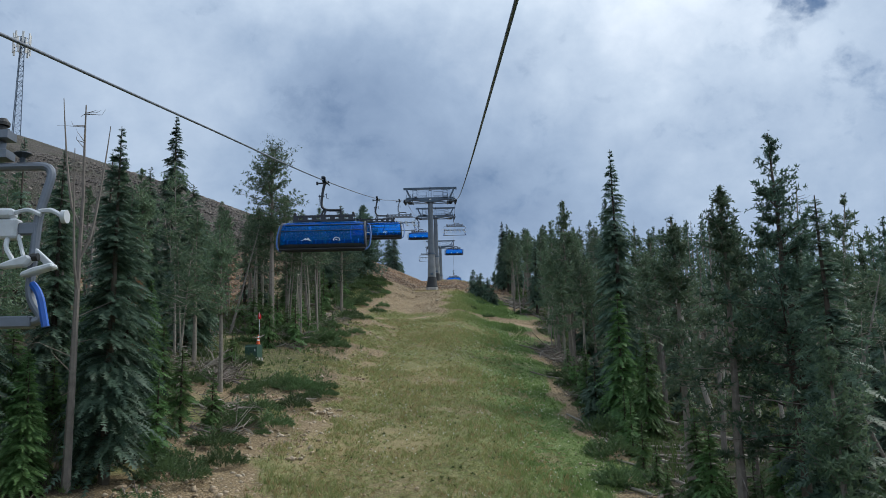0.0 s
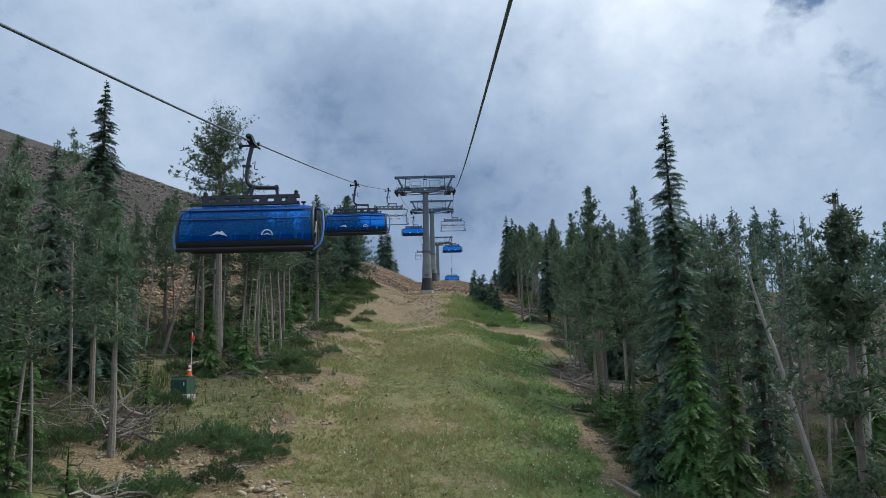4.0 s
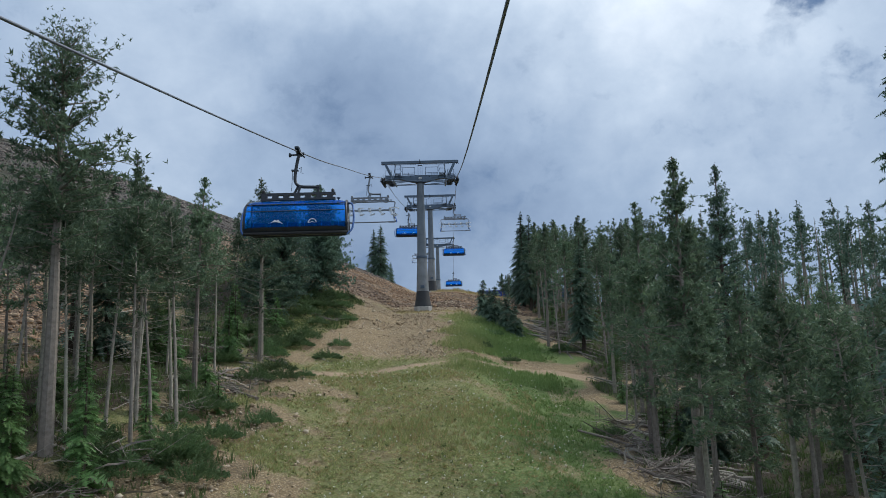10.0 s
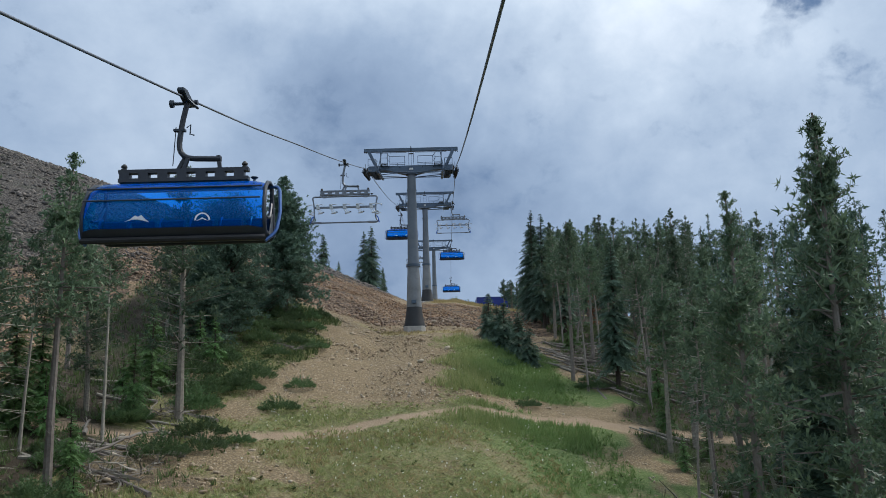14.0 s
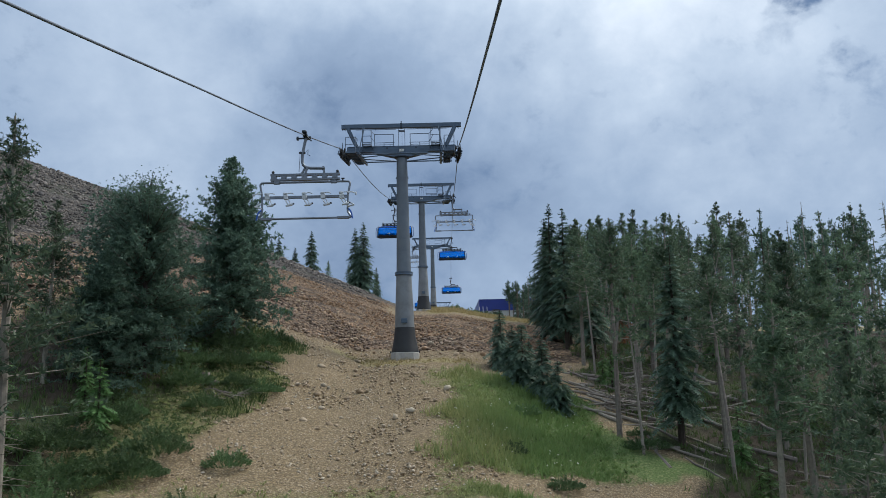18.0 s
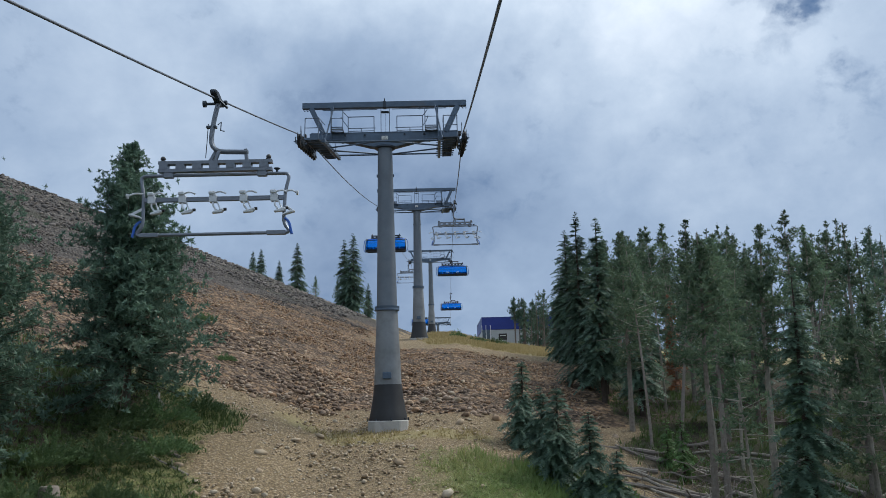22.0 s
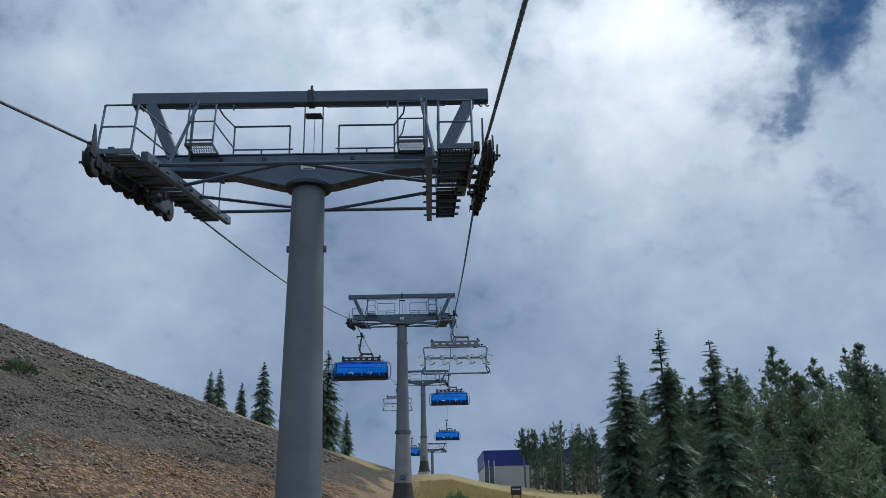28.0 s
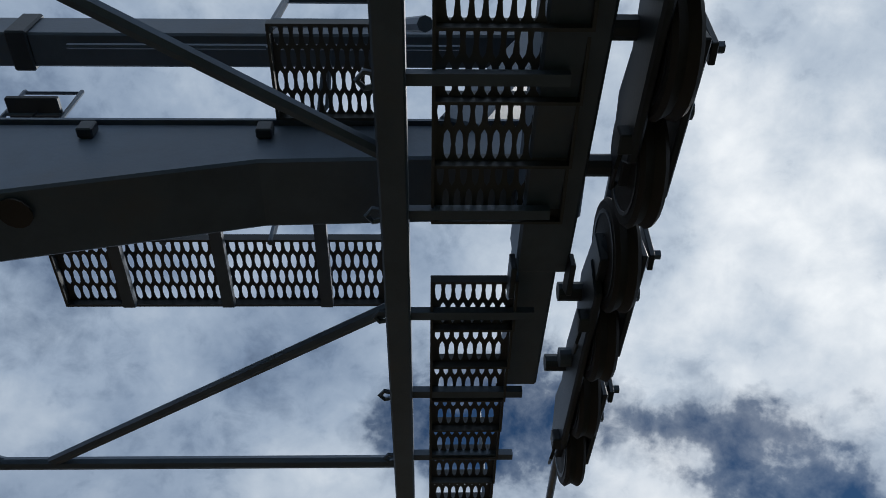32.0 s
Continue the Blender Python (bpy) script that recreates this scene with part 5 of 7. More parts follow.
def stem(points, radii, sides=8):
    """A tapered, slightly wavering stem as triangles."""
    pts, k = np.asarray(points, float), np.arange(sides) * 2 * math.pi / sides
    ring = np.stack([np.cos(k), np.sin(k), 0 * k], 1)
    rings = pts[:, None, :] + ring[None] * np.asarray(radii)[:, None, None]
    nxt = np.roll(rings, -1, 1)
    a, b, c, d = rings[:-1], nxt[:-1], nxt[1:], rings[1:]
    return np.concatenate([np.stack([a, b, c], 2).reshape(-1, 3, 3), np.stack([a, c, d], 2).reshape(-1, 3, 3)])


def sticks(a, b, r0, r1):
    """Thin three-sided branches from a to b as triangles."""
    d = unit(b - a)
    s = unit(np.cross(d, np.array([0.3, 0.2, 1.0])))
    t = np.cross(d, s)
    tris = []
    offs = [(math.cos(x), math.sin(x)) for x in (0, 2.1, 4.2)]
    for (c0, s0), (c1, s1) in zip(offs, offs[1:] + offs[:1]):
        p, q = a + (s * c0 + t * s0) * r0, a + (s * c1 + t * s1) * r0
        u, v = b + (s * c0 + t * s0) * r1, b + (s * c1 + t * s1) * r1
        tris += [np.stack([p, q, v], 1), np.stack([p, v, u], 1)]
    return np.concatenate(tris)


def trunk_line(h, rng, bend=0.02, steps=9):
    z = np.linspace(0, 1, steps)
    w = np.cumsum(rng.normal(0, bend * h / steps, (steps, 2)), 0) * z[:, None]
    return np.column_stack([w, z * h])


def along(line, z):
    return np.column_stack([np.interp(z, line[:, 2], line[:, k]) for k in range(2)] + [z])


def spruce(h, rng, spread=0.12, branches=300, teeth=5, low=0.05, power=0.85, twigs=3, wide=1.0):
    line = trunk_line(h, rng, 0.01)
    trunk = stem(line - [[0, 0, 0]], np.linspace(0.014 * h + 0.03, 0.012, len(line)))
    z = h * (low + (0.99 - low) * np.sort(rng.random(branches) ** 0.9))
    k = 1 - z / h
    length = h * spread * k ** power * rng.uniform(0.7, 1.2, branches) + 0.10
    az = rng.random(branches) * 2 * math.pi
    gapless = 1 - 0.55 * (np.sin(z * 5.1 + az * 1.0 + rng.random()) > 0.75)
    length = length * gapless
    el = np.radians(28 - 50 * k ** 0.5 + rng.normal(0, 7, branches))
    way = np.column_stack([np.cos(az) * np.cos(el), np.sin(az) * np.cos(el), np.sin(el)])
    base = along(line, z)
    out = []
    for t in range(twigs):
        turn = (0, 0.75, -0.75, 0.35)[t]
        f = (0.0, 0.30, 0.42, 0.6)[t]
        c, s = np.cos(turn), np.sin(turn)
        w = np.column_stack([way[:, 0] * c - way[:, 1] * s, way[:, 0] * s + way[:, 1] * c, way[:, 2] - 0.08 * t])
        ln = length * (1.0 if t == 0 else 0.62)
        out.append(sprays(base + way * (length * f)[:, None] + np.array([0, 0, -0.2]) * (length * f * f)[:, None], w, ln, np.minimum(0.30 * ln + 0.07, 0.30) * wide, teeth + 2 if t == 0 else teeth, rng, 0.22))
    limbs = sticks(base, base + way * (length * 0.75)[:, None] - np.array([0, 0, 0.12]) * length[:, None], 0.006 + 0.012 * k[:, None], 0.003)
    return trunk, np.concatenate(out), limbs


def pine(h, rng, crown=0.5, branches=46, clumps=7, needles=11, spread=0.13, lean=0.0, bare=10, profile="slim", thick=1.0, fine=1.0, thin=0.125):
    line = trunk_line(h, rng, 0.035)
    line[:, 0] += lean * h * (line[:, 2] / h) ** 1.3
    trunk = stem(line, np.linspace(0.0115 * h + 0.03, 0.02, len(line)) * thick)
    z = h * (1 - crown + crown * 0.985 * rng.random(branches) ** 0.80)
    k = (1 - z / h) / crown
    if profile == "slim":
        shape = np.minimum(1.0, 0.05 + 1.15 * k ** 0.9) * (1 - 0.35 * step(k, 0.75, 1.0))
    elif profile == "cone":
        shape = 0.03 + 0.97 * k ** 0.85
    else:
        shape = np.sqrt(np.clip(np.sin(np.clip(k * 0.88 + 0.02, 0, 1) * math.pi), 0.01, 1))
    length = h * spread * shape * rng.uniform(0.5, 1.25, branches)
    az = rng.random(branches) * 2 * math.pi
    el = np.radians(np.where(profile == "cone", 26 - 40 * k, 44 - 46 * k) + rng.normal(0, 11, branches))
    way = np.column_stack([np.cos(az) * np.cos(el), np.sin(az) * np.cos(el), np.sin(el)])
    base = along(line, z)
    f = np.linspace(0.22, 1.0, clumps)[None, :, None] * rng.uniform(0.85, 1.1, (branches, clumps, 1))
    side = rng.normal(0, 0.17, (branches, clumps, 3)) * np.minimum(length, 1.3)[:, None, None]
    centre = base[:, None, :] + way[:, None, :] * length[:, None, None] * f + side * np.array([1, 1, 0.5]) + np.array([0, 0, 0.10]) * length[:, None, None] * f * f
    top = along(line, h * np.linspace(0.93, 1.0, 6)) + rng.normal(0, 0.04, (6, 3))
    fluff = np.concatenate([np.repeat(0.30 + 0.70 * np.minimum(1, 2.6 * k), clumps), np.full(6, 0.36)])
    centre = np.concatenate([centre.reshape(-1, 3), top])
    needle = tufts(centre, rng.uniform(0.18, 0.34, len(centre)) * fluff * fine * (0.5 + 0.05 * h), needles, rng, thin, 0.5)
    limbs = sticks(base, base + way * length[:, None], 0.022 * h / 10 * (0.4 + shape[:, None]), 0.004)
    zb = h * rng.uniform(0.15, 1 - crown * 0.8, bare)
    ab = rng.random(bare) * 2 * math.pi
    wb = np.column_stack([np.cos(ab), np.sin(ab), rng.uniform(-0.35, 0.25, bare)])
    dead = sticks(along(line, zb), along(line, zb) + wb * rng.uniform(0.3, 1.1, (bare, 1)), 0.013, 0.003)
    return trunk, needle, np.concatenate([limbs, dead])


def snag(h, rng, lean=0.0, forks=0, bare=26, thick=1.0):
    line = trunk_line(h, rng, 0.03)
    line[:, 0] += lean * h * (line[:, 2] / h)
    trunk = stem(line, np.linspace(0.011 * h + 0.02, 0.018 * thick, len(line)) * thick, 7)
    z = h * rng.uniform(0.25, 0.98, bare)
    a = rng.random(bare) * 2 * math.pi
    ln = (0.25 + 0.085 * h * (1.1 - z / h)) * rng.uniform(0.4, 1.3, bare)
    w = np.column_stack([np.cos(a), np.sin(a), rng.uniform(-0.25, 0.55, bare)])
    p = along(line, z)
    q = p + w * ln[:, None]
    limbs = sticks(p, q, 0.016, 0.006)
    tw = unit(w + rng.normal(0, 0.6, (bare, 3)))
    limbs = np.concatenate([limbs, sticks(q, q + tw * ln[:, None] * 0.5, 0.006, 0.003)])
    for k in range(forks):
        a0 = rng.random() * 6.28
        s = np.linspace(0, 1, 7)
        off = np.column_stack([np.cos(a0) * 0.07 * h * np.sqrt(s), np.sin(a0) * 0.07 * h * np.sqrt(s), s * h * 0.36])
        limbs = np.concatenate([limbs, stem(along(line, np.full(7, h * (0.5 + 0.08 * k))) + off, np.linspace(0.05, 0.012, 7), 6)])
    return trunk, None, limbs


def tree_thing(name, made, bark, needles, label, category, group, crown_name="crown"):
    t = tagged(new(name), label, category, group)
    trunk, crown, limbs = made
    part("trunk", loose("trunk", trunk, bark), bark, t)
    if crown is not None:
        part(crown_name, loose(crown_name, crown, needles), needles, t)
    if limbs is not None:
        tagged(part("branchwork", loose("branchwork", limbs, bark), bark, t), kind="stuff")
    return t


def child(seed):
    return np.random.default_rng(seed)


def kind_of(name, makes, tall, bark, needles, label, category, group):
    return [(tree_thing(name, made, bark, needles, label, category, group), tall) for made in makes]


KINDS = {
    "spruce": kind_of("spruce_tree", [spruce(10, child(20 + k), sp, 400, 7, lo, pw, 4, 0.66) for k, (sp, lo, pw) in enumerate(((0.13, 0.06, 0.85), (0.155, 0.08, 0.8), (0.14, 0.16, 0.75)))], 10.0, BARK_DARK, NEEDLE, "dark narrow spruce with drooping feathery branches", "spruce tree", "spruces"),
    "spruce_far": kind_of("spruce_tree", [spruce(10, child(30 + k), sp, 150, 4, lo, pw) for k, (sp, lo, pw) in enumerate(((0.13, 0.06, 0.85), (0.15, 0.10, 0.8)))], 10.0, BARK_DARK, NEEDLE, "dark narrow spruce with drooping feathery branches", "spruce tree", "spruces"),
    "pine_far": kind_of("pine_tree", [pine(10, child(65 + k), cr, br, 8, 7, sp, ln, 6, "slim", 1.0, 1.0, 0.16) for k, (cr, br, sp, ln) in enumerate(((0.56, 50, 0.165, 0.01), (0.68, 58, 0.175, -0.01), (0.80, 66, 0.18, 0.0)))], 10.0, BARK, NEEDLE_PINE, "slender lodgepole pine with a bare grey trunk and ragged crown", "pine tree", "pines"),
    "fir": kind_of("fir_tree", [pine(10, child(40), 0.90, 380, 22, 13, 0.34, 0.0, 6, "cone", 1.3, 0.70, 0.19), pine(10, child(41), 0.95, 320, 20, 13, 0.29, 0.0, 4, "round", 1.2, 0.74, 0.18)], 10.0, BARK_DARK, NEEDLE, "broad dark conifer with ragged full branches near the ground", "fir tree", "broad firs"),
    "tall": kind_of("tall_spruce", [spruce(15, child(48), 0.135, 460, 9, 0.05, 0.85, 4, 0.8)], 15.0, BARK_DARK, NEEDLE, "very tall dark spruce with a narrow spire", "spruce tree", "tall spruces"),
    "cone": kind_of("conical_fir", [spruce(10, child(45 + k), 0.19, 420, 8, 0.06, 0.75, 4, 0.66) for k in range(2)], 10.0, BARK_DARK, NEEDLE, "dark conical fir with dense layered branches", "fir tree", "conical firs"),
    "pine": kind_of("pine_tree", [pine(10, child(60 + k), cr, br, 13, 8, sp, ln, 12, "slim", 1.0, 0.74, 0.16) for k, (cr, br, sp, ln) in enumerate(((0.56, 74, 0.165, 0.01), (0.68, 90, 0.175, -0.01), (0.46, 60, 0.155, 0.02), (0.82, 106, 0.185, 0.0), (0.60, 78, 0.165, -0.02)))], 10.0, BARK, NEEDLE_PINE, "slender lodgepole pine with a bare grey trunk and ragged crown", "pine tree", "pines"),
    "pole": kind_of("thin_pine_tree", [pine(10, child(70 + k), cr, 44, 10, 8, 0.13, ln, 26, "slim", 0.56, 0.75, 0.15) for k, (cr, ln) in enumerate(((0.46, 0.05), (0.54, -0.06), (0.40, 0.09)))], 10.0, BARK_PALE, NEEDLE_PINE, "thin pale pine stem with a small sparse crown", "pine tree", "thin pines"),
    "old_pine": [(tree_thing("old_pine_tree", pine(14, child(80), 0.54, 110, 26, 8, 0.165, 0.005, 14, "round", 1.25, 0.60, 0.17), BARK, NEEDLE_PINE, "tall old pine with a thick bare trunk and open crown", "pine tree", "old pines"), 14.0), (tree_thing("old_pine_tree", pine(14, child(81), 0.70, 120, 18, 8, 0.16, 0.0, 10, "slim", 1.0, 0.62, 0.17), BARK_DARK, NEEDLE, "tall dark pine with a broken, uneven crown", "pine tree", "old pines"), 14.0)],
    "bare_pine": kind_of("sparse_pine_tree", [pine(10, child(85), 0.80, 74, 12, 8, 0.20, 0.0, 34, "slim", 1.05, 0.74, 0.16)], 10.0, BARK, NEEDLE_PINE, "thinning pine with pale bare branches and sparse needles", "pine tree", "thinning pines"),
    "snag": [(tree_thing("dead_tree", snag(10, child(90 + k), ln, fk), DEADWOOD, None, "bare grey dead tree with broken twigs", "dead tree", "dead trees"), 10.0) for k, (ln, fk) in enumerate(((0.0, 0), (-0.24, 0), (0.02, 3), (-0.34, 1)))],
    "leaner": [(tree_thing("leaning_dead_tree", snag(10, child(95 + k), ln, 0, 12, th), BLEACHED, None, "leaning pale dead trunk with its bark gone", "dead tree", "leaning dead trees"), 10.0) for k, (ln, th) in enumerate(((-0.245, 1.5), (-0.20, 0.95), (-0.10, 1.3)))],
    "young": kind_of("young_fir", [spruce(3, child(100 + k), 0.25, 120, 8, 0.02, 0.8, 2, 0.72) for k in range(3)], 3.0, BARK_DARK, NEEDLE_YOUNG, "small bright green young fir", "young fir", "young firs"),
    "sapling": kind_of("young_fir", [spruce(6, child(105 + k), 0.20, 300, 8, 0.02, 0.8, 4, 0.62) for k in range(3)], 6.0, BARK_DARK, NEEDLE_YOUNG, "bright green young fir, full to the ground", "young fir", "young firs"),
    "little": kind_of("little_spruce", [spruce(3, child(110 + k), 0.30, 230, 7, 0.0, 0.75, 4, 0.62) for k in range(2)], 3.0, BARK_DARK, NEEDLE, "small dark spruce beside the run", "young spruce", "little spruces"),
    "red": kind_of("dead_red_fir", [spruce(6, child(120), 0.13, 110, 4, 0.1, 0.8)], 6.0, BARK, NEEDLE_RED, "dying conifer with rust red needles", "dead tree", "red conifers"),
}
PLACES = []


def plant(kind, x, y, h, variant=None, turn=None, sink=0.12):
    some = KINDS["sapling" if kind == "young" and h > 3.4 else kind]
    t, tall = some[(variant if variant is not None else int(RNG.integers(len(some)))) % len(some)]
    k = h / tall
    turn = float(RNG.uniform(0, 360)) if turn is None else turn
    wide = k ** 0.85 * float(RNG.uniform(0.92, 1.1))
    m = pose(x, y, gz(x, y) - sink, 0, 0, turn) @ Matrix.Diagonal((wide, wide, k, 1))
    PLACES.append((x, y))
    return copy_thing(t, m)


# trees that stand out by their place and shape
for kind, x, y, h, v, turn in (
    ("tall", 11.15, -49.9, 15.4, 0, 0), ("old_pine", 10.3, -74.0, 12.8, 1, 40), ("old_pine", -10.6, -40.6, 13.5, 0, 200),
    ("pine", 10.5, -35.9, 12.8, 1, 0), ("pine", 10.4, -30.6, 11.3, 3, 90), ("tall", -18.9, -36.5, 14.9, 0, 50), ("tall", -9.5, -69.8, 11.6, 0, 10),
    ("snag", -10.15, -70.9, 12.0, 2, 0), ("bare_pine", -7.85, -24.1, 9.8, 0, 30), ("pine", -11.1, -32.4, 10.0, 3, 120), ("fir", -7.5, -5.8, 8.7, 0, 0),
    ("fir", -9.1, -12.2, 7.2, 1, 70), ("pine", -9.7, -56.2, 8.6, 0, 160), ("pine", -12.4, -51.6, 8.8, 1, 20), ("leaner", 15.17, -52.7, 9.2, 0, 0), ("leaner", 15.39, -48.6, 9.0, 1, 0), ("leaner", 16.7, -53.7, 3.8, 0, 0),
    ("pine", 13.8, 3.6, 8.9, 3, 0), ("cone", 10.6, 22.5, 9.0, 1, 0), ("cone", 11.4, 26.0, 8.6, 0, 60), ("pine", 16.5, 20.0, 9.6, 3, 30), ("pine", 11.1, -3.6, 8.7, 0, 0),
    ("pine", 9.9, 3.8, 8.6, 1, 100), ("pine", 12.7, -17.6, 9.9, 4, 0), ("old_pine", 15.9, -24.6, 14.2, 1, 0), ("pole", 12.6, 1.6, 8.0, 1, 0), ("pole", 9.4, -10.7, 7.6, 1, 0),
    ("snag", 21.5, -50.3, 13.6, 0, 0), ("leaner", 18.6, -49.4, 8.2, 2, 200), ("leaner", 18.6, -52.9, 8.0, 2, 30), ("snag", 13.0, -26.2, 6.2, 1, 0), ("pole", 10.7, -23.9, 7.0, 0, 0), ("pole", -10.2, -60.4, 8.0, 1, 0), ("pole", -9.83, -62.3, 7.6, 0, 0), ("snag", -13.1, -41.7, 7.5, 1, 180),
    ("pole", -10.1, -37.5, 8.6, 0, 20), ("pole", -9.0, -38.1, 8.8, 1, 100), ("pole", -8.5, -37.6, 8.2, 2, 190), ("pole", -8.1, -36.2, 8.4, 0, 250), ("pine", -8.9, -31.6, 9.4, 0, 0), ("pole", -10.8, -38.9, 8.8, 1, 40), ("pole", -11.6, -36.0, 8.6, 0, 90), ("pole", -10.6, -33.9, 8.2, 2, 0), ("pole", -12.2, -39.6, 9.0, 1, 200), ("pole", -12.6, -34.3, 8.4, 0, 300), ("pole", -9.0, -34.1, 8.3, 1, 10), ("pine", -12.4, -37.4, 8.8, 2, 0), ("pole", -9.9, -35.4, 8.8, 2, 60), ("pole", -9.3, -27.2, 7.6, 0, 120), ("pole", -9.4, -36.6, 8.9, 2, 300), ("pine", 10.8, -35.0, 10.4, 2, 0),
    ("cone", -8.6, 71.0, 10.3, 1, 0), ("cone", -9.9, 72.5, 9.2, 0, 0), ("cone", -7.4, 79.0, 5.0, 1, 0), ("cone", -18.0, 84.0, 8.0, 0, 0), ("cone", -23.0, 83.0, 5.4, 0, 0),
    ("cone", -24.5, 84.5, 5.0, 1, 0), ("cone", -20.8, 85.0, 4.8, 1, 0), ("pine", -15.4, 84.0, 4.0, 3, 0), ("pine", -11.5, 78.0, 4.0, 3, 0), ("young", -10.6, -50.7, 2.2, 0, 0), ("fir", -10.6, -10.2, 6.4, 1, 200), ("fir", -9.9, -14.0, 5.0, 0, 120), ("young", -9.6, -40.0, 2.4, 0, 0), ("young", -8.4, -38.4, 1.8, 1, 0), ("young", -10.8, -37.6, 3.0, 2, 0), ("young", -9.4, -35.4, 2.2, 0, 50), ("young", -11.8, -40.8, 3.2, 1, 0), ("young", -12.4, -36.8, 3.2, 2, 90),
    ("pine", 8.9, -9.0, 9.0, 2, 0), ("spruce", 9.9, 9.0, 9.2, 2, 0), ("spruce", 9.6, 12.6, 9.6, 1, 0), ("red", -11.9, -61.7, 7.5, 0, 0), ("young", 11.1, -55.3, 5.6, 0, 0), ("young", 10.1, -54.0, 7.0, 1, 0), ("young", 9.5, -57.0, 2.6, 2, 0), ("young", 9.2, -59.5, 2.4, 0, 0), ("young", 12.4, -57.4, 2.8, 1, 60), ("little", 9.0, -52.6, 3.4, 0, 0), ("red", 14.6, 13.0, 6.0, 0, 0), ("snag", 13.0, -60.0, 11.0, 0, 0),
    ("snag", -13.8, -62.0, 9.0, 0, 0), ("snag", -16.0, -45.0, 8.0, 2, 0), ("pine", -20.0, -20.0, 8.0, 3, 0), ("bare_pine", -13.6, -20.5, 7.6, 0, 140), ("pine", -11.6, -14.5, 6.5, 3, 0),
):
    plant(kind, x, y, h, v, turn)
for x, y, h, v in ((-10.1, -43.6, 3.6, 0), (-8.6, -42.5, 3.3, 1), (-10.4, -64.4, 4.6, 2), (-9.2, -63.6, 3.4, 0), (-8.3, -62.4, 2.4, 1), (-11.6, -61.0, 5.0, 1), (-13.2, -58.6, 4.4, 2), (-12.0, -65.6, 5.4, 0), (-8.9, -67.0, 3.0, 2), (-7.4, -33.4, 1.6, 1), (-8.6, -31.0, 2.2, 0), (-9.4, -24.4, 3.0, 2), (-8.4, -17.6, 2.6, 0), (-9.9, -21.2, 3.4, 1), (-10.6, -19.0, 3.0, 2), (-9.6, -15.8, 2.2, 0)):
    plant("young", x, y, h, v)
for x, y, h in ((4.9, -0.9, 3.1), (5.3, -2.9, 2.7), (5.6, -4.5, 3.1), (6.3, -6.0, 2.9), (6.8, -7.3, 2.3), (6.0, -3.6, 2.2)):
    plant("little", x, y, h)


def free(x, y, gap):
    """Room for another tree; the leaning dead trunks and the dirt clearing stay open."""
    if 9.0 < x < 16.2 and -66.0 < y < -52.0 or math.hypot(x - 21.5, (y + 15.5) / 1.5) < 4.2:
        return False
    return all((x - a) ** 2 + (y - b) ** 2 > gap * gap for a, b in PLACES)


def woods(count, side, y0, y1, depth, gap, kinds, weights, h0, h1, shallow=1.0, lift=0.0):
    done = tries = 0
    while done < count and tries < count * 40:
        tries += 1
        y = RNG.uniform(y0, y1)
        d = lift + (depth - lift) * RNG.random() ** shallow
        u = edge_right(y) + 0.8 + d if side > 0 else edge_left(y) - 0.8 - d
        x = float(u + LEAN_X * y)
        if free(x, y, gap):
            kind = kinds[int(RNG.choice(len(kinds), p=weights))]
            rise = 0.10 * d if side > 0 and kind != "young" else 0.0
            h = RNG.uniform(h0, h1) * (0.45 if kind == "young" else 1.0) * (0.85 if kind == "snag" else 1.0) + rise
            plant(kind + "_far" if d > 5.0 and kind in ("pine", "spruce") else kind, x, float(y), float(h))
            done += 1


MIX = ("pine", "spruce", "snag", "young", "cone", "pole")
woods(76, 1, -100, -44, 13, 1.4, MIX, (0.42, 0.20, 0.08, 0.12, 0.03, 0.15), 7.5, 11.2, 1.2)
woods(90, 1, -44, 30, 13, 1.35, MIX, (0.36, 0.12, 0.06, 0.04, 0.02, 0.40), 6.8, 9.2, 1.2)
woods(20, 1, 30, 62, 12, 1.8, MIX, (0.5, 0.3, 0.05, 0.1, 0.05, 0.0), 6.5, 8.8)
woods(80, -1, -102, -44, 14, 1.4, MIX, (0.40, 0.26, 0.08, 0.12, 0.03, 0.11), 8.0, 11.5, 1.2)
woods(15, -1, -42, -24, 6, 1.5, MIX, (0.46, 0.12, 0.08, 0.10, 0.02, 0.22), 6.2, 8.8, 1.3)
for side, y0, y1, count, deep, h0, h1 in ((1, -96, -44, 44, 5.0, 4.0, 10.0), (1, -44, -18, 6, 2.2, 3.0, 5.0), (-1, -98, -56, 62, 5.5, 4.5, 11.0), (-1, -54, -22, 12, 3.0, 2.6, 5.0), (1, -18, 12, 5, 2.2, 3.0, 6.0), (1, -90, -40, 40, 1.6, 2.6, 6.0)):
    woods(count, side, y0, y1, deep, 0.95, ("young",), (1.0,), h0, h1)
for t in [k for some in KINDS.values() for k, _ in some]:
    for o in (*t.children_recursive, t):
        bpy.data.objects.remove(o)


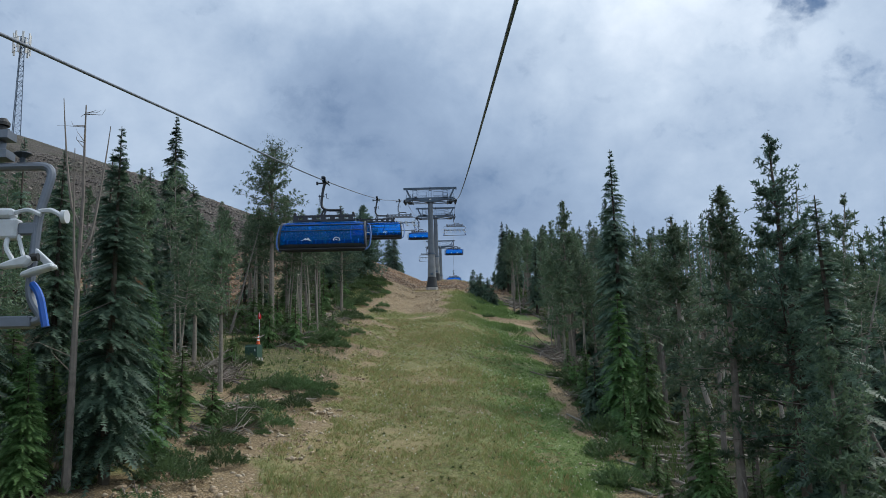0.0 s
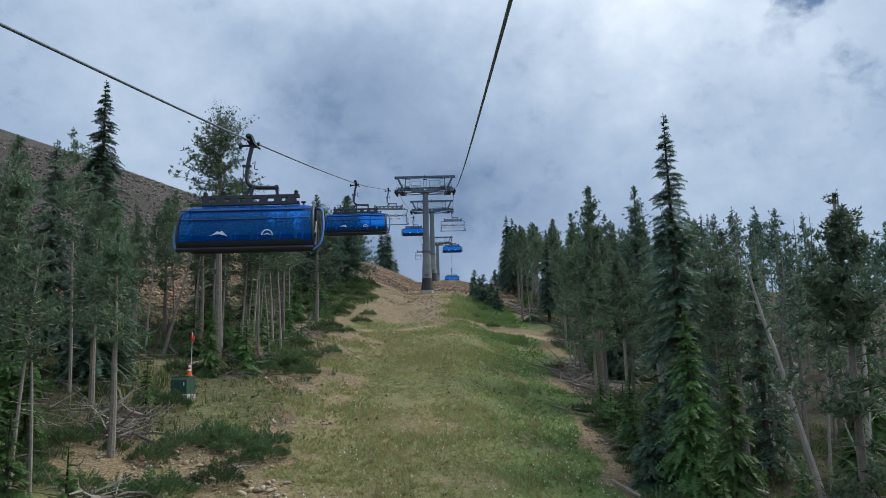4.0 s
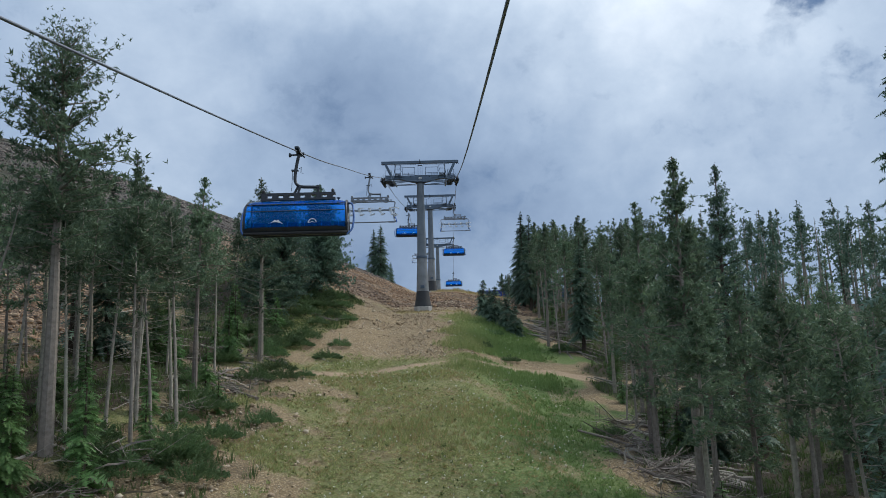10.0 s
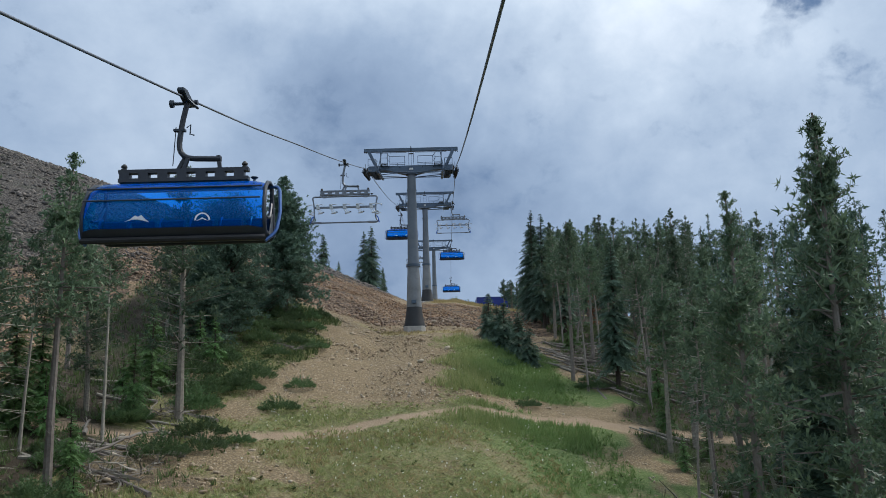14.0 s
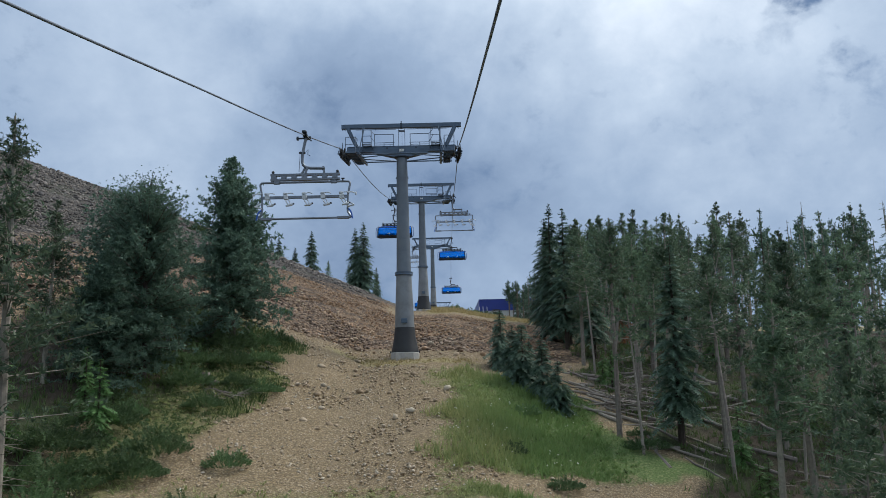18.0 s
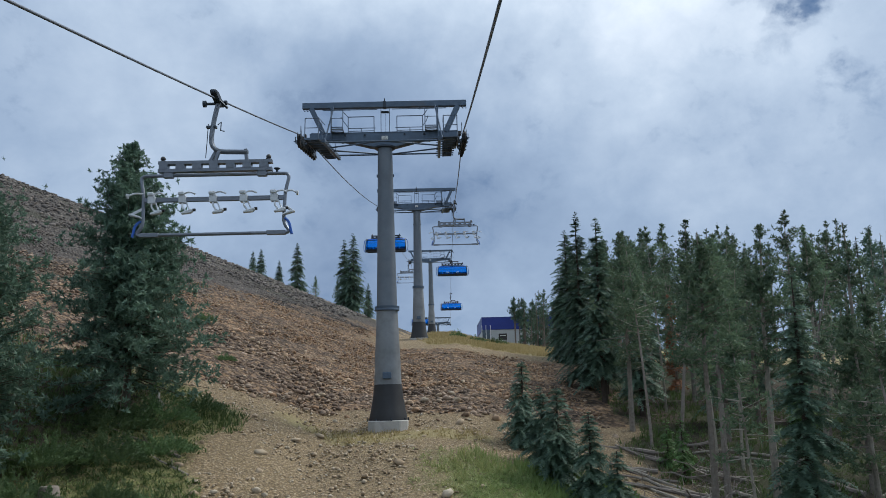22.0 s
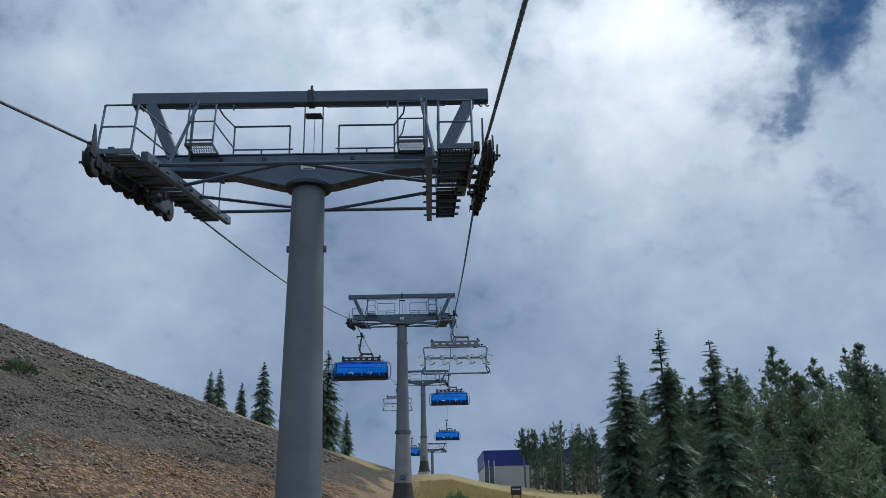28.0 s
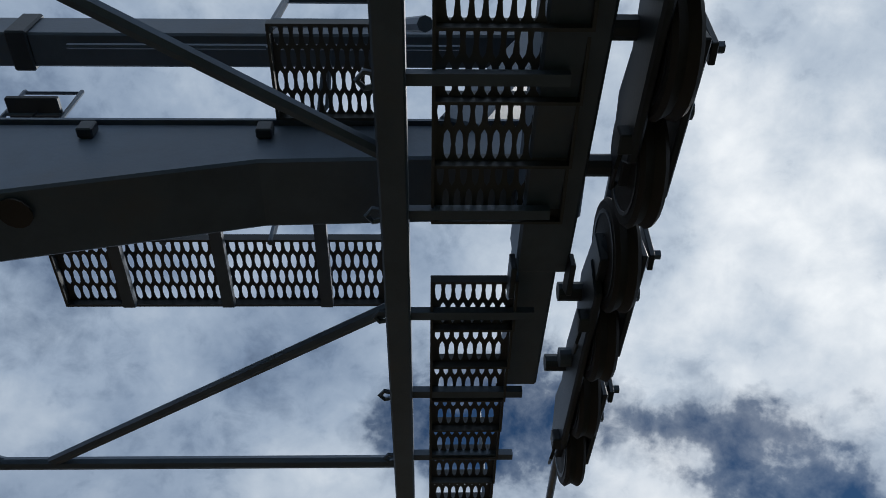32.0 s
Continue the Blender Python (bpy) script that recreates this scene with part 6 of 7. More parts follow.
def far_woods(name, spots, label):
    """Depth of the wood behind the first rows, as one mass of stems and crowns."""
    rng = child(7)
    stems, crowns = [], []
    for x, y, h in spots:
        if rng.random() < 0.6:
            tr, cr, _ = pine(h, rng, rng.uniform(0.45, 0.7), 34, 4, 7, 0.17, rng.normal(0, 0.01), 2, "slim", 1.0, 1.4, 0.17)
        else:
            tr, cr, _ = spruce(h, rng, rng.uniform(0.14, 0.18), 60, 3, 0.10, 0.8, 2)
        o = np.array([x, y, gz(x, y) - 0.15])
        stems.append(tr + o)
        crowns.append(cr + o)
    t = tagged(new(name), label, "woods", kind="stuff")
    part("trunks", loose("trunks", np.concatenate(stems), BARK), BARK, t)
    part("crowns", loose("crowns", np.concatenate(crowns), NEEDLE), NEEDLE, t)


def fill(count, side, y0, y1, d0, d1, gap, h0, h1):
    out = []
    tries = 0
    while len(out) < count and tries < 30 * count:
        tries += 1
        y = RNG.uniform(y0, y1)
        u = edge_right(y) + RNG.uniform(d0, d1) if side > 0 else edge_left(y) - RNG.uniform(d0, d1)
        x = float(u + LEAN_X * y)
        if free(x, y, gap):
            PLACES.append((x, y))
            out.append((x, float(y), float(RNG.uniform(h0, h1) + (0.10 * (u - edge_right(y)) if side > 0 else 0.0))))
    return out


far_woods("woods", fill(62, 1, -110, -36, 7, 32, 2.0, 7.5, 10.0) + fill(95, 1, -36, 60, 8, 32, 1.8, 6.6, 8.6), "deep shadowy conifer wood below the ski run")
far_woods("woods", fill(80, -1, -112, -54, 9, 34, 2.0, 7.5, 9.5), "deep shadowy conifer wood on the uphill side")
far_woods("woods", [(float(x), float(y), float(h)) for x, y, h in zip(RNG.uniform(13.4, 30, 90), RNG.uniform(76, 96, 90), RNG.uniform(5.5, 8.0, 90))], "far row of conifers beside the top station")


def thin_woods(name, spots, label):
    """Far slopes covered with trees, light in detail."""
    rng = child(8)
    proto = [(pine(9, rng, 0.75, 14, 4, 5, 0.19, 0.0, 0, "slim", 1.0, 2.1, 0.22) if k % 2 else spruce(9, rng, 0.18, 26, 3, 0.08, 0.8, 2)) for k in range(6)]
    stems, crowns = [], []
    for i, (x, y, k) in enumerate(spots):
        tr, cr, _ = proto[i % 6]
        a = rng.random() * 6.28
        m = np.array([[math.cos(a), -math.sin(a), 0], [math.sin(a), math.cos(a), 0], [0, 0, 1]]) * k
        o = np.array([x, y, gz(x, y) - 0.2])
        stems.append(tr @ m.T + o)
        crowns.append(cr @ m.T + o)
    t = tagged(new(name), label, "woods", kind="stuff")
    part("trunks", loose("trunks", np.concatenate(stems), BARK), BARK, t)
    part("crowns", loose("crowns", np.concatenate(crowns), NEEDLE), NEEDLE, t)


spots = [(float(RNG.uniform(38, 130)), float(RNG.uniform(-170, 70)), float(RNG.uniform(0.8, 1.25))) for _ in range(420)]
spots += [(float(RNG.uniform(-95, -42)), float(RNG.uniform(-170, -45)), float(RNG.uniform(0.8, 1.25))) for _ in range(200)]
thin_woods("woods", spots, "wide conifer forest covering the lower slopes")


def shrub_mesh(seed, n=520, wide=1.0, tall=0.5):
    """A mound of short upright sprays, uneven in height."""
    rng = child(seed)
    a, r = rng.random(n) * 2 * math.pi, np.sqrt(rng.random(n))
    lump = 0.55 + 0.45 * np.sin(a * 3 + seed) * np.cos(r * 5 + seed) + rng.normal(0, 0.08, n)
    base = np.column_stack([np.cos(a) * r * wide, np.sin(a) * r * wide, np.clip(tall * (1 - r * r) * lump * rng.uniform(0.35, 1.0, n), 0, None)])
    way = unit(np.column_stack([np.cos(a) * r * 0.9, np.sin(a) * r * 0.9, rng.uniform(0.4, 1.2, n)]) + rng.normal(0, 0.2, (n, 3)))
    size = rng.uniform(0.16, 0.34, n)
    return np.concatenate([sprays(base, way, size, size * 0.26, 5, rng, 0.1), tufts(base + way * size[:, None] * 0.8, rng.uniform(0.05, 0.10, n), 7, rng, 0.18, 0.7)])


SHRUBS = [loose("foliage", shrub_mesh(200 + k, 520, 1.0, (0.75, 1.0, 1.25)[k]), SHRUB) for k in range(3)]


def shrub(x, y, size, k):
    t = tagged(new("juniper_shrub"), "low spreading green juniper shrub on stony ground", "shrub", "juniper shrubs")
    t.matrix_basis = pose(x, y, gz(x, y) - 0.03, 0, 0, 47 * k) @ Matrix.Diagonal((size, size, size * 0.9, 1))
    part("foliage", SHRUBS[k % 3], SHRUB, t)
    part("stem", Shape().tube([(0, 0, -0.15), (0.03, 0.02, 0.2)], [0.05, 0.02], 6), BARK_DARK, t)


for k, (x, y, s) in enumerate(((-7.5, -19.0, 1.1), (-8.4, -20.6, 1.2), (-6.8, -17.4, 1.0), (-9.2, -18.4, 1.3), (-8.8, -16.4, 1.2), (-7.9, -22.2, 0.9), (-5.6, -51.8, 0.9), (-6.4, -52.9, 1.1), (-7.3, -52.4, 0.9), (-5.3, -53.2, 0.8), (-8.2, -53.8, 0.8), (-7.4, -38.8, 1.2), (-6.8, -36.6, 1.0), (-6.2, -40.2, 0.9), (-6.6, -5.4, 1.3), (-6.0, -7.2, 1.2), (-7.4, -6.6, 1.4), (-6.9, -8.6, 1.2), (-8.0, -9.4, 1.3), (-6.1, -10.4, 0.9), (-7.6, -11.8, 1.2), (-9.6, -10.8, 1.2), (-6.6, -13.2, 0.9), (-5.9, -3.4, 0.9),
    (-5.0, -20.6, 0.8), (-6.8, -25.0, 0.9), (-7.4, -27.6, 0.9), (-7.9, -33.5, 1.1), (-5.6, -33.8, 0.7), (-6.3, -60.6, 0.9), (-7.4, -58.4, 1.1), (-8.0, -61.6, 1.0), (-6.1, -56.6, 0.8), (-7.6, -64.2, 1.0), (-8.6, -55.6, 0.8),
    (-6.8, -66.4, 0.8), (-5.8, -54.2, 0.6), (-7.8, -68.5, 1.1), (-7.4, -72.5, 1.1), (7.6, -64.0, 1.1), (8.2, -60.0, 1.2), (8.4, -70.0, 1.3), (8.0, -75.5, 1.3), (8.6, -55.0, 1.1), (9.2, -43.0, 1.0), (9.0, -27.5, 0.8), (5.2, -8.6, 0.6), (4.2, -13.6, 0.5), (5.6, -15.5, 0.6),
    (-12.2, 4.0, 1.0), (-9.4, 8.5, 0.7), (-7.0, 3.2, 0.6), (-14.5, 15.0, 0.9), (-20.0, 30.0, 1.2), (5.0, 36.0, 0.8), (6.8, 41.0, 0.8), (3.6, 39.0, 0.7), (7.6, 45.0, 0.9))):
    shrub(x, y, s * 0.8 if x < 0 and y > -16 else s, k)

for k in range(70):
    side = 1 if k % 6 == 0 else -1
    y = float(RNG.uniform(-80, -8))
    u = float(edge_right(y) - RNG.uniform(-2.5, 1.2)) if side > 0 else float(edge_left(y) + RNG.uniform(-2.0, 3.4))
    shrub(u + LEAN_X * y, y, float(RNG.uniform(0.35, 0.95)), k)

# ---- fallen logs, slash and stumps ----


def fallen_log(x, y, length, r, turn, tilt=0.0, name="fallen_log", label="weathered grey fallen log among the trees", group="fallen logs"):
    rng = child(int(abs(x * 131 + y * 17 + length * 7)))
    n = 6
    pts = [(length * (k / (n - 1) - 0.5), float(rng.normal(0, r * 0.5)), float(rng.normal(0, r * 0.25))) for k in range(n)]
    t = tagged(new(name), label, "log", group)
    d = (math.cos(radians(turn)) * length / 2, math.sin(radians(turn)) * length / 2)
    za, zb = gz(x - d[0], y - d[1]), gz(x + d[0], y + d[1])
    t.matrix_basis = pose(x, y, (za + zb) / 2 + r * 0.65, 0, -math.degrees(math.atan2(zb - za, length)) - tilt, turn)
    part("trunk", Shape().tube(pts, [r * (1.1 - 0.6 * k / (n - 1)) for k in range(n)], 7), DEADWOOD, t, "", True)
    for k in range(3):
        s = rng.uniform(-0.4, 0.45) * length
        part("branch_stub", Shape().tube([(s, 0, 0), (s + 0.12, float(rng.normal(0, 0.15)), float(rng.uniform(0.1, 0.35)))], [0.018, 0.006], 5), DEADWOOD, t)


for k in range(34):
    fallen_log(float(RNG.uniform(8.2, 12.2)), float(RNG.uniform(-7.5, 2.5)), float(RNG.uniform(1.2, 4.2)), float(RNG.uniform(0.04, 0.09)), float(RNG.normal(160, 35)), float(RNG.normal(0, 4)))
for k in range(60):
    y = float(RNG.uniform(-84, -22))
    fallen_log(float(edge_right(y) + RNG.uniform(-0.6, 4.0)) + LEAN_X * y, y, float(RNG.uniform(1.5, 4.5)), float(RNG.uniform(0.05, 0.10)), float(RNG.uniform(0, 180)), float(RNG.normal(0, 3)))
for k in range(44):
    y = float(RNG.uniform(-80, -20))
    fallen_log(float(edge_left(y) + RNG.uniform(-3.5, 1.4)) + LEAN_X * y, y, float(RNG.uniform(1.0, 3.6)), float(RNG.uniform(0.04, 0.09)), float(RNG.uniform(0, 180)), float(RNG.normal(0, 3)))
for x, y, l, r, a in ((-6.6, -6.9, 2.6, 0.06, 170), (-5.9, -7.6, 2.2, 0.05, 160), (-6.3, -7.1, 1.6, 0.04, 200), (-7.3, -3.6, 1.5, 0.07, 120), (5.0, -1.2, 1.1, 0.07, 150), (-7.6, -24.6, 2.4, 0.05, 10), (-7.2, -25.6, 2.8, 0.05, 172), (-8.6, -26.4, 2.0, 0.06, 60), (-8.2, -25.4, 1.8, 0.05, 130), (15.0, -56.0, 6.0, 0.14, 130), (13.6, -58.0, 4.5, 0.12, 120)):
    fallen_log(x, y, l, r, a)


for k in range(46):
    y = float(RNG.uniform(-72, -24))
    fallen_log(float(edge_left(y) + RNG.uniform(-1.5, 2.2)) + LEAN_X * y, y, float(RNG.uniform(0.5, 1.9)), float(RNG.uniform(0.02, 0.05)), float(RNG.uniform(0, 180)), float(RNG.normal(0, 6)), "dead_branch", "short grey dead branch on the stony bank", "dead branches")


BOUGHS = [raw_mesh("branch", *[(v.reshape(-1, 3), np.arange(len(v) * 3).reshape(-1, 3)) for v in [stem([(0, 0, 0), (0.25, 0.03, 0.02), (0.55, 0.0, 0.06), (0.9, 0.08, 0.05)], [0.03, 0.026, 0.02, 0.01], 5)]][0], DEADWOOD)]


for k in range(26):
    fallen_log(float(RNG.normal(11.0, 0.9)), float(RNG.normal(-31.8, 1.6)), float(RNG.uniform(1.4, 3.6)), float(RNG.uniform(0.06, 0.13)), float(RNG.normal(150, 22)), float(RNG.normal(0, 4)))
for k in range(44):
    fallen_log(float(RNG.uniform(10.0, 16.5)), float(RNG.uniform(-32, 4)), float(RNG.uniform(1.8, 4.5)), float(RNG.uniform(0.05, 0.10)), float(RNG.normal(150, 40)), float(RNG.normal(0, 4)))
for k in range(14):
    fallen_log(float(RNG.normal(-10.8, 0.8)), float(RNG.normal(-53.2, 1.1)), float(RNG.uniform(0.8, 2.4)), float(RNG.uniform(0.03, 0.08)), float(RNG.uniform(0, 180)), float(RNG.normal(0, 6)))
for k in range(12):
    fallen_log(float(RNG.normal(-8.9, 0.5)), float(RNG.normal(-28.6, 1.0)), float(RNG.uniform(1.2, 3.0)), float(RNG.uniform(0.04, 0.08)), float(RNG.normal(10, 25)), float(RNG.normal(0, 4)))


def brush_pile(x, y, size, seed):
    rng = child(seed)
    n = 60
    t = tagged(new("brush_pile"), "tangled heap of grey dead branches", "brush pile", "brush piles")
    t.matrix_basis = pose(x, y, gz(x, y), 0, 0, 30 * seed) @ Matrix.Diagonal((size, size, size, 1))
    for k in range(12):
        ob = part("branch", BOUGHS[0], DEADWOOD, t)
        ob.matrix_basis = pose(float(rng.normal(0, 0.45)), float(rng.normal(0, 0.45)), float(rng.uniform(0.02, 0.28)), float(rng.uniform(0, 360)), float(rng.normal(-8, 14)), float(rng.uniform(0, 360))) @ Matrix.Scale(float(rng.uniform(0.7, 1.5)), 4)
    a = np.column_stack([rng.normal(0, 0.5, n), rng.normal(0, 0.5, n), rng.random(n) * 0.3])
    d = unit(np.column_stack([rng.normal(0, 1, n), rng.normal(0, 1, n), rng.normal(0.1, 0.35, n)]))
    tagged(part("brushwood", loose("brushwood", sticks(a, a + d * rng.uniform(0.4, 1.2, (n, 1)), 0.012, 0.005), DEADWOOD), DEADWOOD, t), kind="stuff")


for k, (x, y, s) in enumerate(((-10.2, -54.4, 1.5), (-11.6, -51.8, 1.4), (10.0, -33.0, 1.5), (10.3, -36.9, 1.4), (9.9, -25.2, 1.2), (9.6, -28.4, 1.3), (9.4, -40.5, 1.2), (-9.0, -40.4, 1.4), (-8.4, -34.2, 1.1), (-7.8, -30.2, 1.0), (-8.4, -60.2, 1.5), (-6.0, -55.4, 0.8), (-11.2, -53.6, 1.4), (-10.2, -52.2, 1.2), (-7.4, -63.0, 1.3), (9.4, -33.4, 1.4), (10.0, -36.5, 1.4), (9.2, -30.4, 1.2), (10.2, -5.2, 1.5), (11.0, -2.2, 1.3), (-9.0, -43.0, 1.1), (9.0, -66.0, 1.3), (-6.2, -12.0, 0.8), (9.4, -47.0, 1.3), (-8.4, -23.9, 1.0))):
    brush_pile(x, y, s, 300 + k)
stump = tagged(new("tree_stump"), "brown cut tree stump among low shrubs", "stump")
stump.matrix_basis = pose(-7.2, -11.0, gz(-7.2, -11.0) - 0.05)
part("trunk", Shape().lathe([(0.34, 0.0), (0.25, 0.12), (0.22, 0.38), (0.19, 0.42), (0.0, 0.42)], 11), BARK, stump, "", True)
part("root", Shape().tube([(0.2, 0.05, 0.12), (0.55, 0.1, 0.02)], [0.09, 0.03], 6), BARK, stump)
part("root", Shape().tube([(-0.2, -0.1, 0.12), (-0.5, -0.2, 0.02)], [0.09, 0.03], 6), BARK, stump)

# ---- utility box, cone and flag ----
bx, by = -10.1, -47.7
box = tagged(new("utility_cabinet"), "dark green steel utility cabinet standing in grass", "utility box")
box.matrix_basis = pose(bx, by, gz(bx, by), 0, 0, -16) @ Matrix.Diagonal((0.8, 0.8, 0.82, 1))
part("base", Shape().box(-0.52, 0.52, -0.45, 0.45, -0.15, 0.10), CONCRETE, box, "", False, 0.02)
part("body", Shape().prism([(-0.40, 0.10), (0.40, 0.10), (0.40, 1.0), (-0.28, 1.0), (-0.42, 0.86)], -0.50, 0.50, "x"), GREEN_BOX, box, "", False, 0.02)
part("lid", Shape().box(-0.53, 0.53, -0.30, 0.43, 1.0, 1.04), GREEN_BOX, box, "", False, 0.01)
part("door_seam", Shape().box(-0.006, 0.006, -0.424, -0.40, 0.14, 0.84), BLACK, box)
part("label_bar", Shape().box(0.30, 0.36, -0.43, -0.41, 0.55, 0.72), WHITE, box, "small white label")
part("padlock", Shape().box(0.03, 0.09, -0.45, -0.41, 0.48, 0.56), STEEL_DARK, box, "", False, 0.008)
cx, cy = -9.85, -47.66
cone = tagged(new("traffic_cone"), "orange traffic cone with two white bands on the cabinet", "traffic cone")
cone.matrix_basis = pose(cx, cy, gz(bx, by) + 0.855) @ Matrix.Diagonal((0.74, 0.74, 0.8, 1))
part("base", Shape().box(-0.19, 0.19, -0.19, 0.19, 0.0, 0.035), ORANGE, cone, "", False, 0.01)
part("body", Shape().lathe([(0.15, 0.035), (0.035, 0.72), (0.025, 0.73), (0.0, 0.73)], 20), ORANGE, cone, "", True)
for z0, z1 in ((0.28, 0.38), (0.48, 0.60)):
    part("white_band", Shape().lathe([(0.1535 - 0.168 * (z0 - 0.035), z0), (0.1535 - 0.168 * (z1 - 0.035), z1)], 20), WHITE, cone, "", True)
fx, fy = -9.9, -47.25
flag = tagged(new("marker_flag"), "thin pale pole with a small red flag", "marker flag")
flag.matrix_basis = pose(fx, fy, gz(fx, fy))
part("pole", Shape().tube([(0, 0, -0.2), (0.01, 0, 2.75)], 0.014, 6), WHITE, flag)
part("pennant", Shape().add([(0, 0, 2.75), (0.10, 0.03, 2.55), (0.12, 0.0, 2.38), (0.02, -0.02, 2.30), (0, 0.01, 2.32), (-0.07, 0.02, 2.42), (-0.06, 0.01, 2.6)], [(0, 1, 2, 3), (0, 3, 4, 5, 6)]), RED, flag, "red cloth")

# ---- top station building ----
hx, hy, hz = 9.3, 100.0, 5.6
house = tagged(new("station_building"), "large pale metal hall with a deep blue upper band", "building")
house.matrix_basis = pose(hx, hy, hz)
part("wall", Shape().box(0.0, 22, 0, 16, -3, 6.3), CLAD, house, "pale grey wall cladding", False, 0.03)
part("roof_band", Shape().box(-0.12, 22.12, -0.12, 16.1, 6.3, 8.25), BLUE_ROOF, house, "deep blue metal band", False, 0.03)
for k in range(44):
    part("cladding_rib", Shape().box(0.25 + 0.5 * k - 0.025, 0.25 + 0.5 * k + 0.025, -0.03, 0.0, -1, 6.3), CLAD, house)
part("roof_trim", Shape().box(-0.16, 22.16, -0.16, 16.14, 8.25, 8.33), BLUE_ROOF, house)
part("door", Shape().box(8.0, 12.0, -0.06, 0.02, -1, 3.6), GALV, house, "grey roller door", False, 0.02)
stair = part("stair_tower", Shape().box(-0.2, 1.15, -1.5, -1.42, 0.0, 6.2), GALV, house, "steel lattice stair at the corner")
for k in range(7):
    part("stair_landing", Shape().box(-0.2, 1.2, -1.5, -0.05, 0.85 * k, 0.85 * k + 0.07), GALV, stair)
for x in (-0.2, 0.45, 1.15):
    part("stair_post", Shape().box(x - 0.04, x + 0.04, -1.56, -1.48, -1.5, 6.9), WHITE, stair)
sx, sy = 8.6, 52.0
sign = tagged(new("notice_board"), "small dark notice board on two posts by the track", "sign")
sign.matrix_basis = pose(sx, sy, gz(sx, sy))
for x in (-0.32, 0.32):
    part("post", Shape().box(x - 0.035, x + 0.035, -0.035, 0.035, -0.3, 1.15), BARK_DARK, sign)
part("board", Shape().box(-0.42, 0.42, -0.06, -0.036, 0.55, 1.2), BLACK, sign, "", False, 0.008)
part("caption_bar", Shape().box(-0.3, 0.3, -0.066, -0.06, 0.95, 1.02), PLATE, sign)

# ---- antenna mast on the hill ----
mx, my = -83.0, 58.0
mast = tagged(new("antenna_mast"), "steel lattice antenna mast on the bare hilltop", "antenna mast")
mast.matrix_basis = pose(mx, my, gz(mx, my) - 0.5, 0, 0, 20)
TALL = 23.0
for k in range(3):
    a = 2 * math.pi * k / 3
    part("mast_leg", Shape().tube([(1.0 * math.cos(a), 1.0 * math.sin(a), 0), (0.45 * math.cos(a), 0.45 * math.sin(a), TALL)], 0.09, 6), GALV, mast)
    b = 2 * math.pi * (k + 1) / 3
    lace = Shape()
    for j in range(22):
        z0, z1 = TALL * j / 22, TALL * (j + 1) / 22
        r0, r1 = 1.0 - 0.55 * j / 22, 1.0 - 0.55 * (j + 1) / 22
        p, q = (a, b) if j % 2 else (b, a)
        lace.tube([(r0 * math.cos(p), r0 * math.sin(p), z0), (r1 * math.cos(q), r1 * math.sin(q), z1)], 0.04, 4)
        lace.tube([(r1 * math.cos(a), r1 * math.sin(a), z1), (r1 * math.cos(b), r1 * math.sin(b), z1)], 0.035, 4)
    part("lattice", lace, GALV, mast)
for j, z in enumerate((TALL - 2.8, TALL - 0.6)):
    part("antenna_ring", Shape().tube([(1.5 * math.cos(2 * math.pi * k / 12), 1.5 * math.sin(2 * math.pi * k / 12), z) for k in range(13)], 0.06, 5, False), GALV, mast)
    for k in range(7):
        a = 2 * math.pi * (k + 0.5 * j) / 7
        part("antenna_panel", Shape().box(-0.12, 0.12, -0.2, 0.2, -1.1, 1.3, pose(1.6 * math.cos(a), 1.6 * math.sin(a), z, 0, 0, math.degrees(a))), PLATE, mast, "pale panel antenna", False, 0.03)

# ---- grass, flowers and stones ----


def scatter(n, x0, x1, y0, y1, which, low, seed):
    rng = child(seed)
    x, y = rng.uniform(x0, x1, n * 4), rng.uniform(y0, y1, n * 4)
    keep = covers(x, y)[which] * (1 - covers(x, y)[4]) > low + rng.random(n * 4) * 0.5
    return x[keep][:n], y[keep][:n], rng


def blades(name, n, area, which, mat, h0, h1, label, seed, per=6, ragged=0.0):
    x, y, rng = scatter(n, *area, which, 0.2, seed)
    if ragged:
        k = step(np.minimum(x - area[0], area[3] - y) + 4.0 * (smooth_noise(x, y, 2.0, 77) - 0.5) + 2.0 * (smooth_noise(x, y, 0.7, 78) - 0.5), 0.6, 2.6) > rng.random(len(x))
        x, y = x[k], y[k]
    clump = 0.35 + 1.1 * smooth_noise(x, y, 2.2, 31) ** 1.5
    n = len(x)
    base = np.column_stack([x, y, ground_z(x, y) + 0.02])[:, None, :] + rng.normal(0, 0.05, (n, per, 3)) * np.array([1, 1, 0])
    a = rng.random((n, per)) * 2 * math.pi
    side = np.stack([np.cos(a), np.sin(a), 0 * a], -1) * rng.uniform(0.012, 0.028, (n, per, 1))
    tip = base + np.stack([rng.normal(0, 0.09, (n, per)), rng.normal(0, 0.09, (n, per)), rng.uniform(h0, h1, (n, per)) * clump[:, None]], -1)
    tris = np.stack([base - side, base + side, tip], 2).reshape(-1, 3, 3)
    return tagged(new(name, loose(name, tris, mat)), label, "grass", kind="stuff")


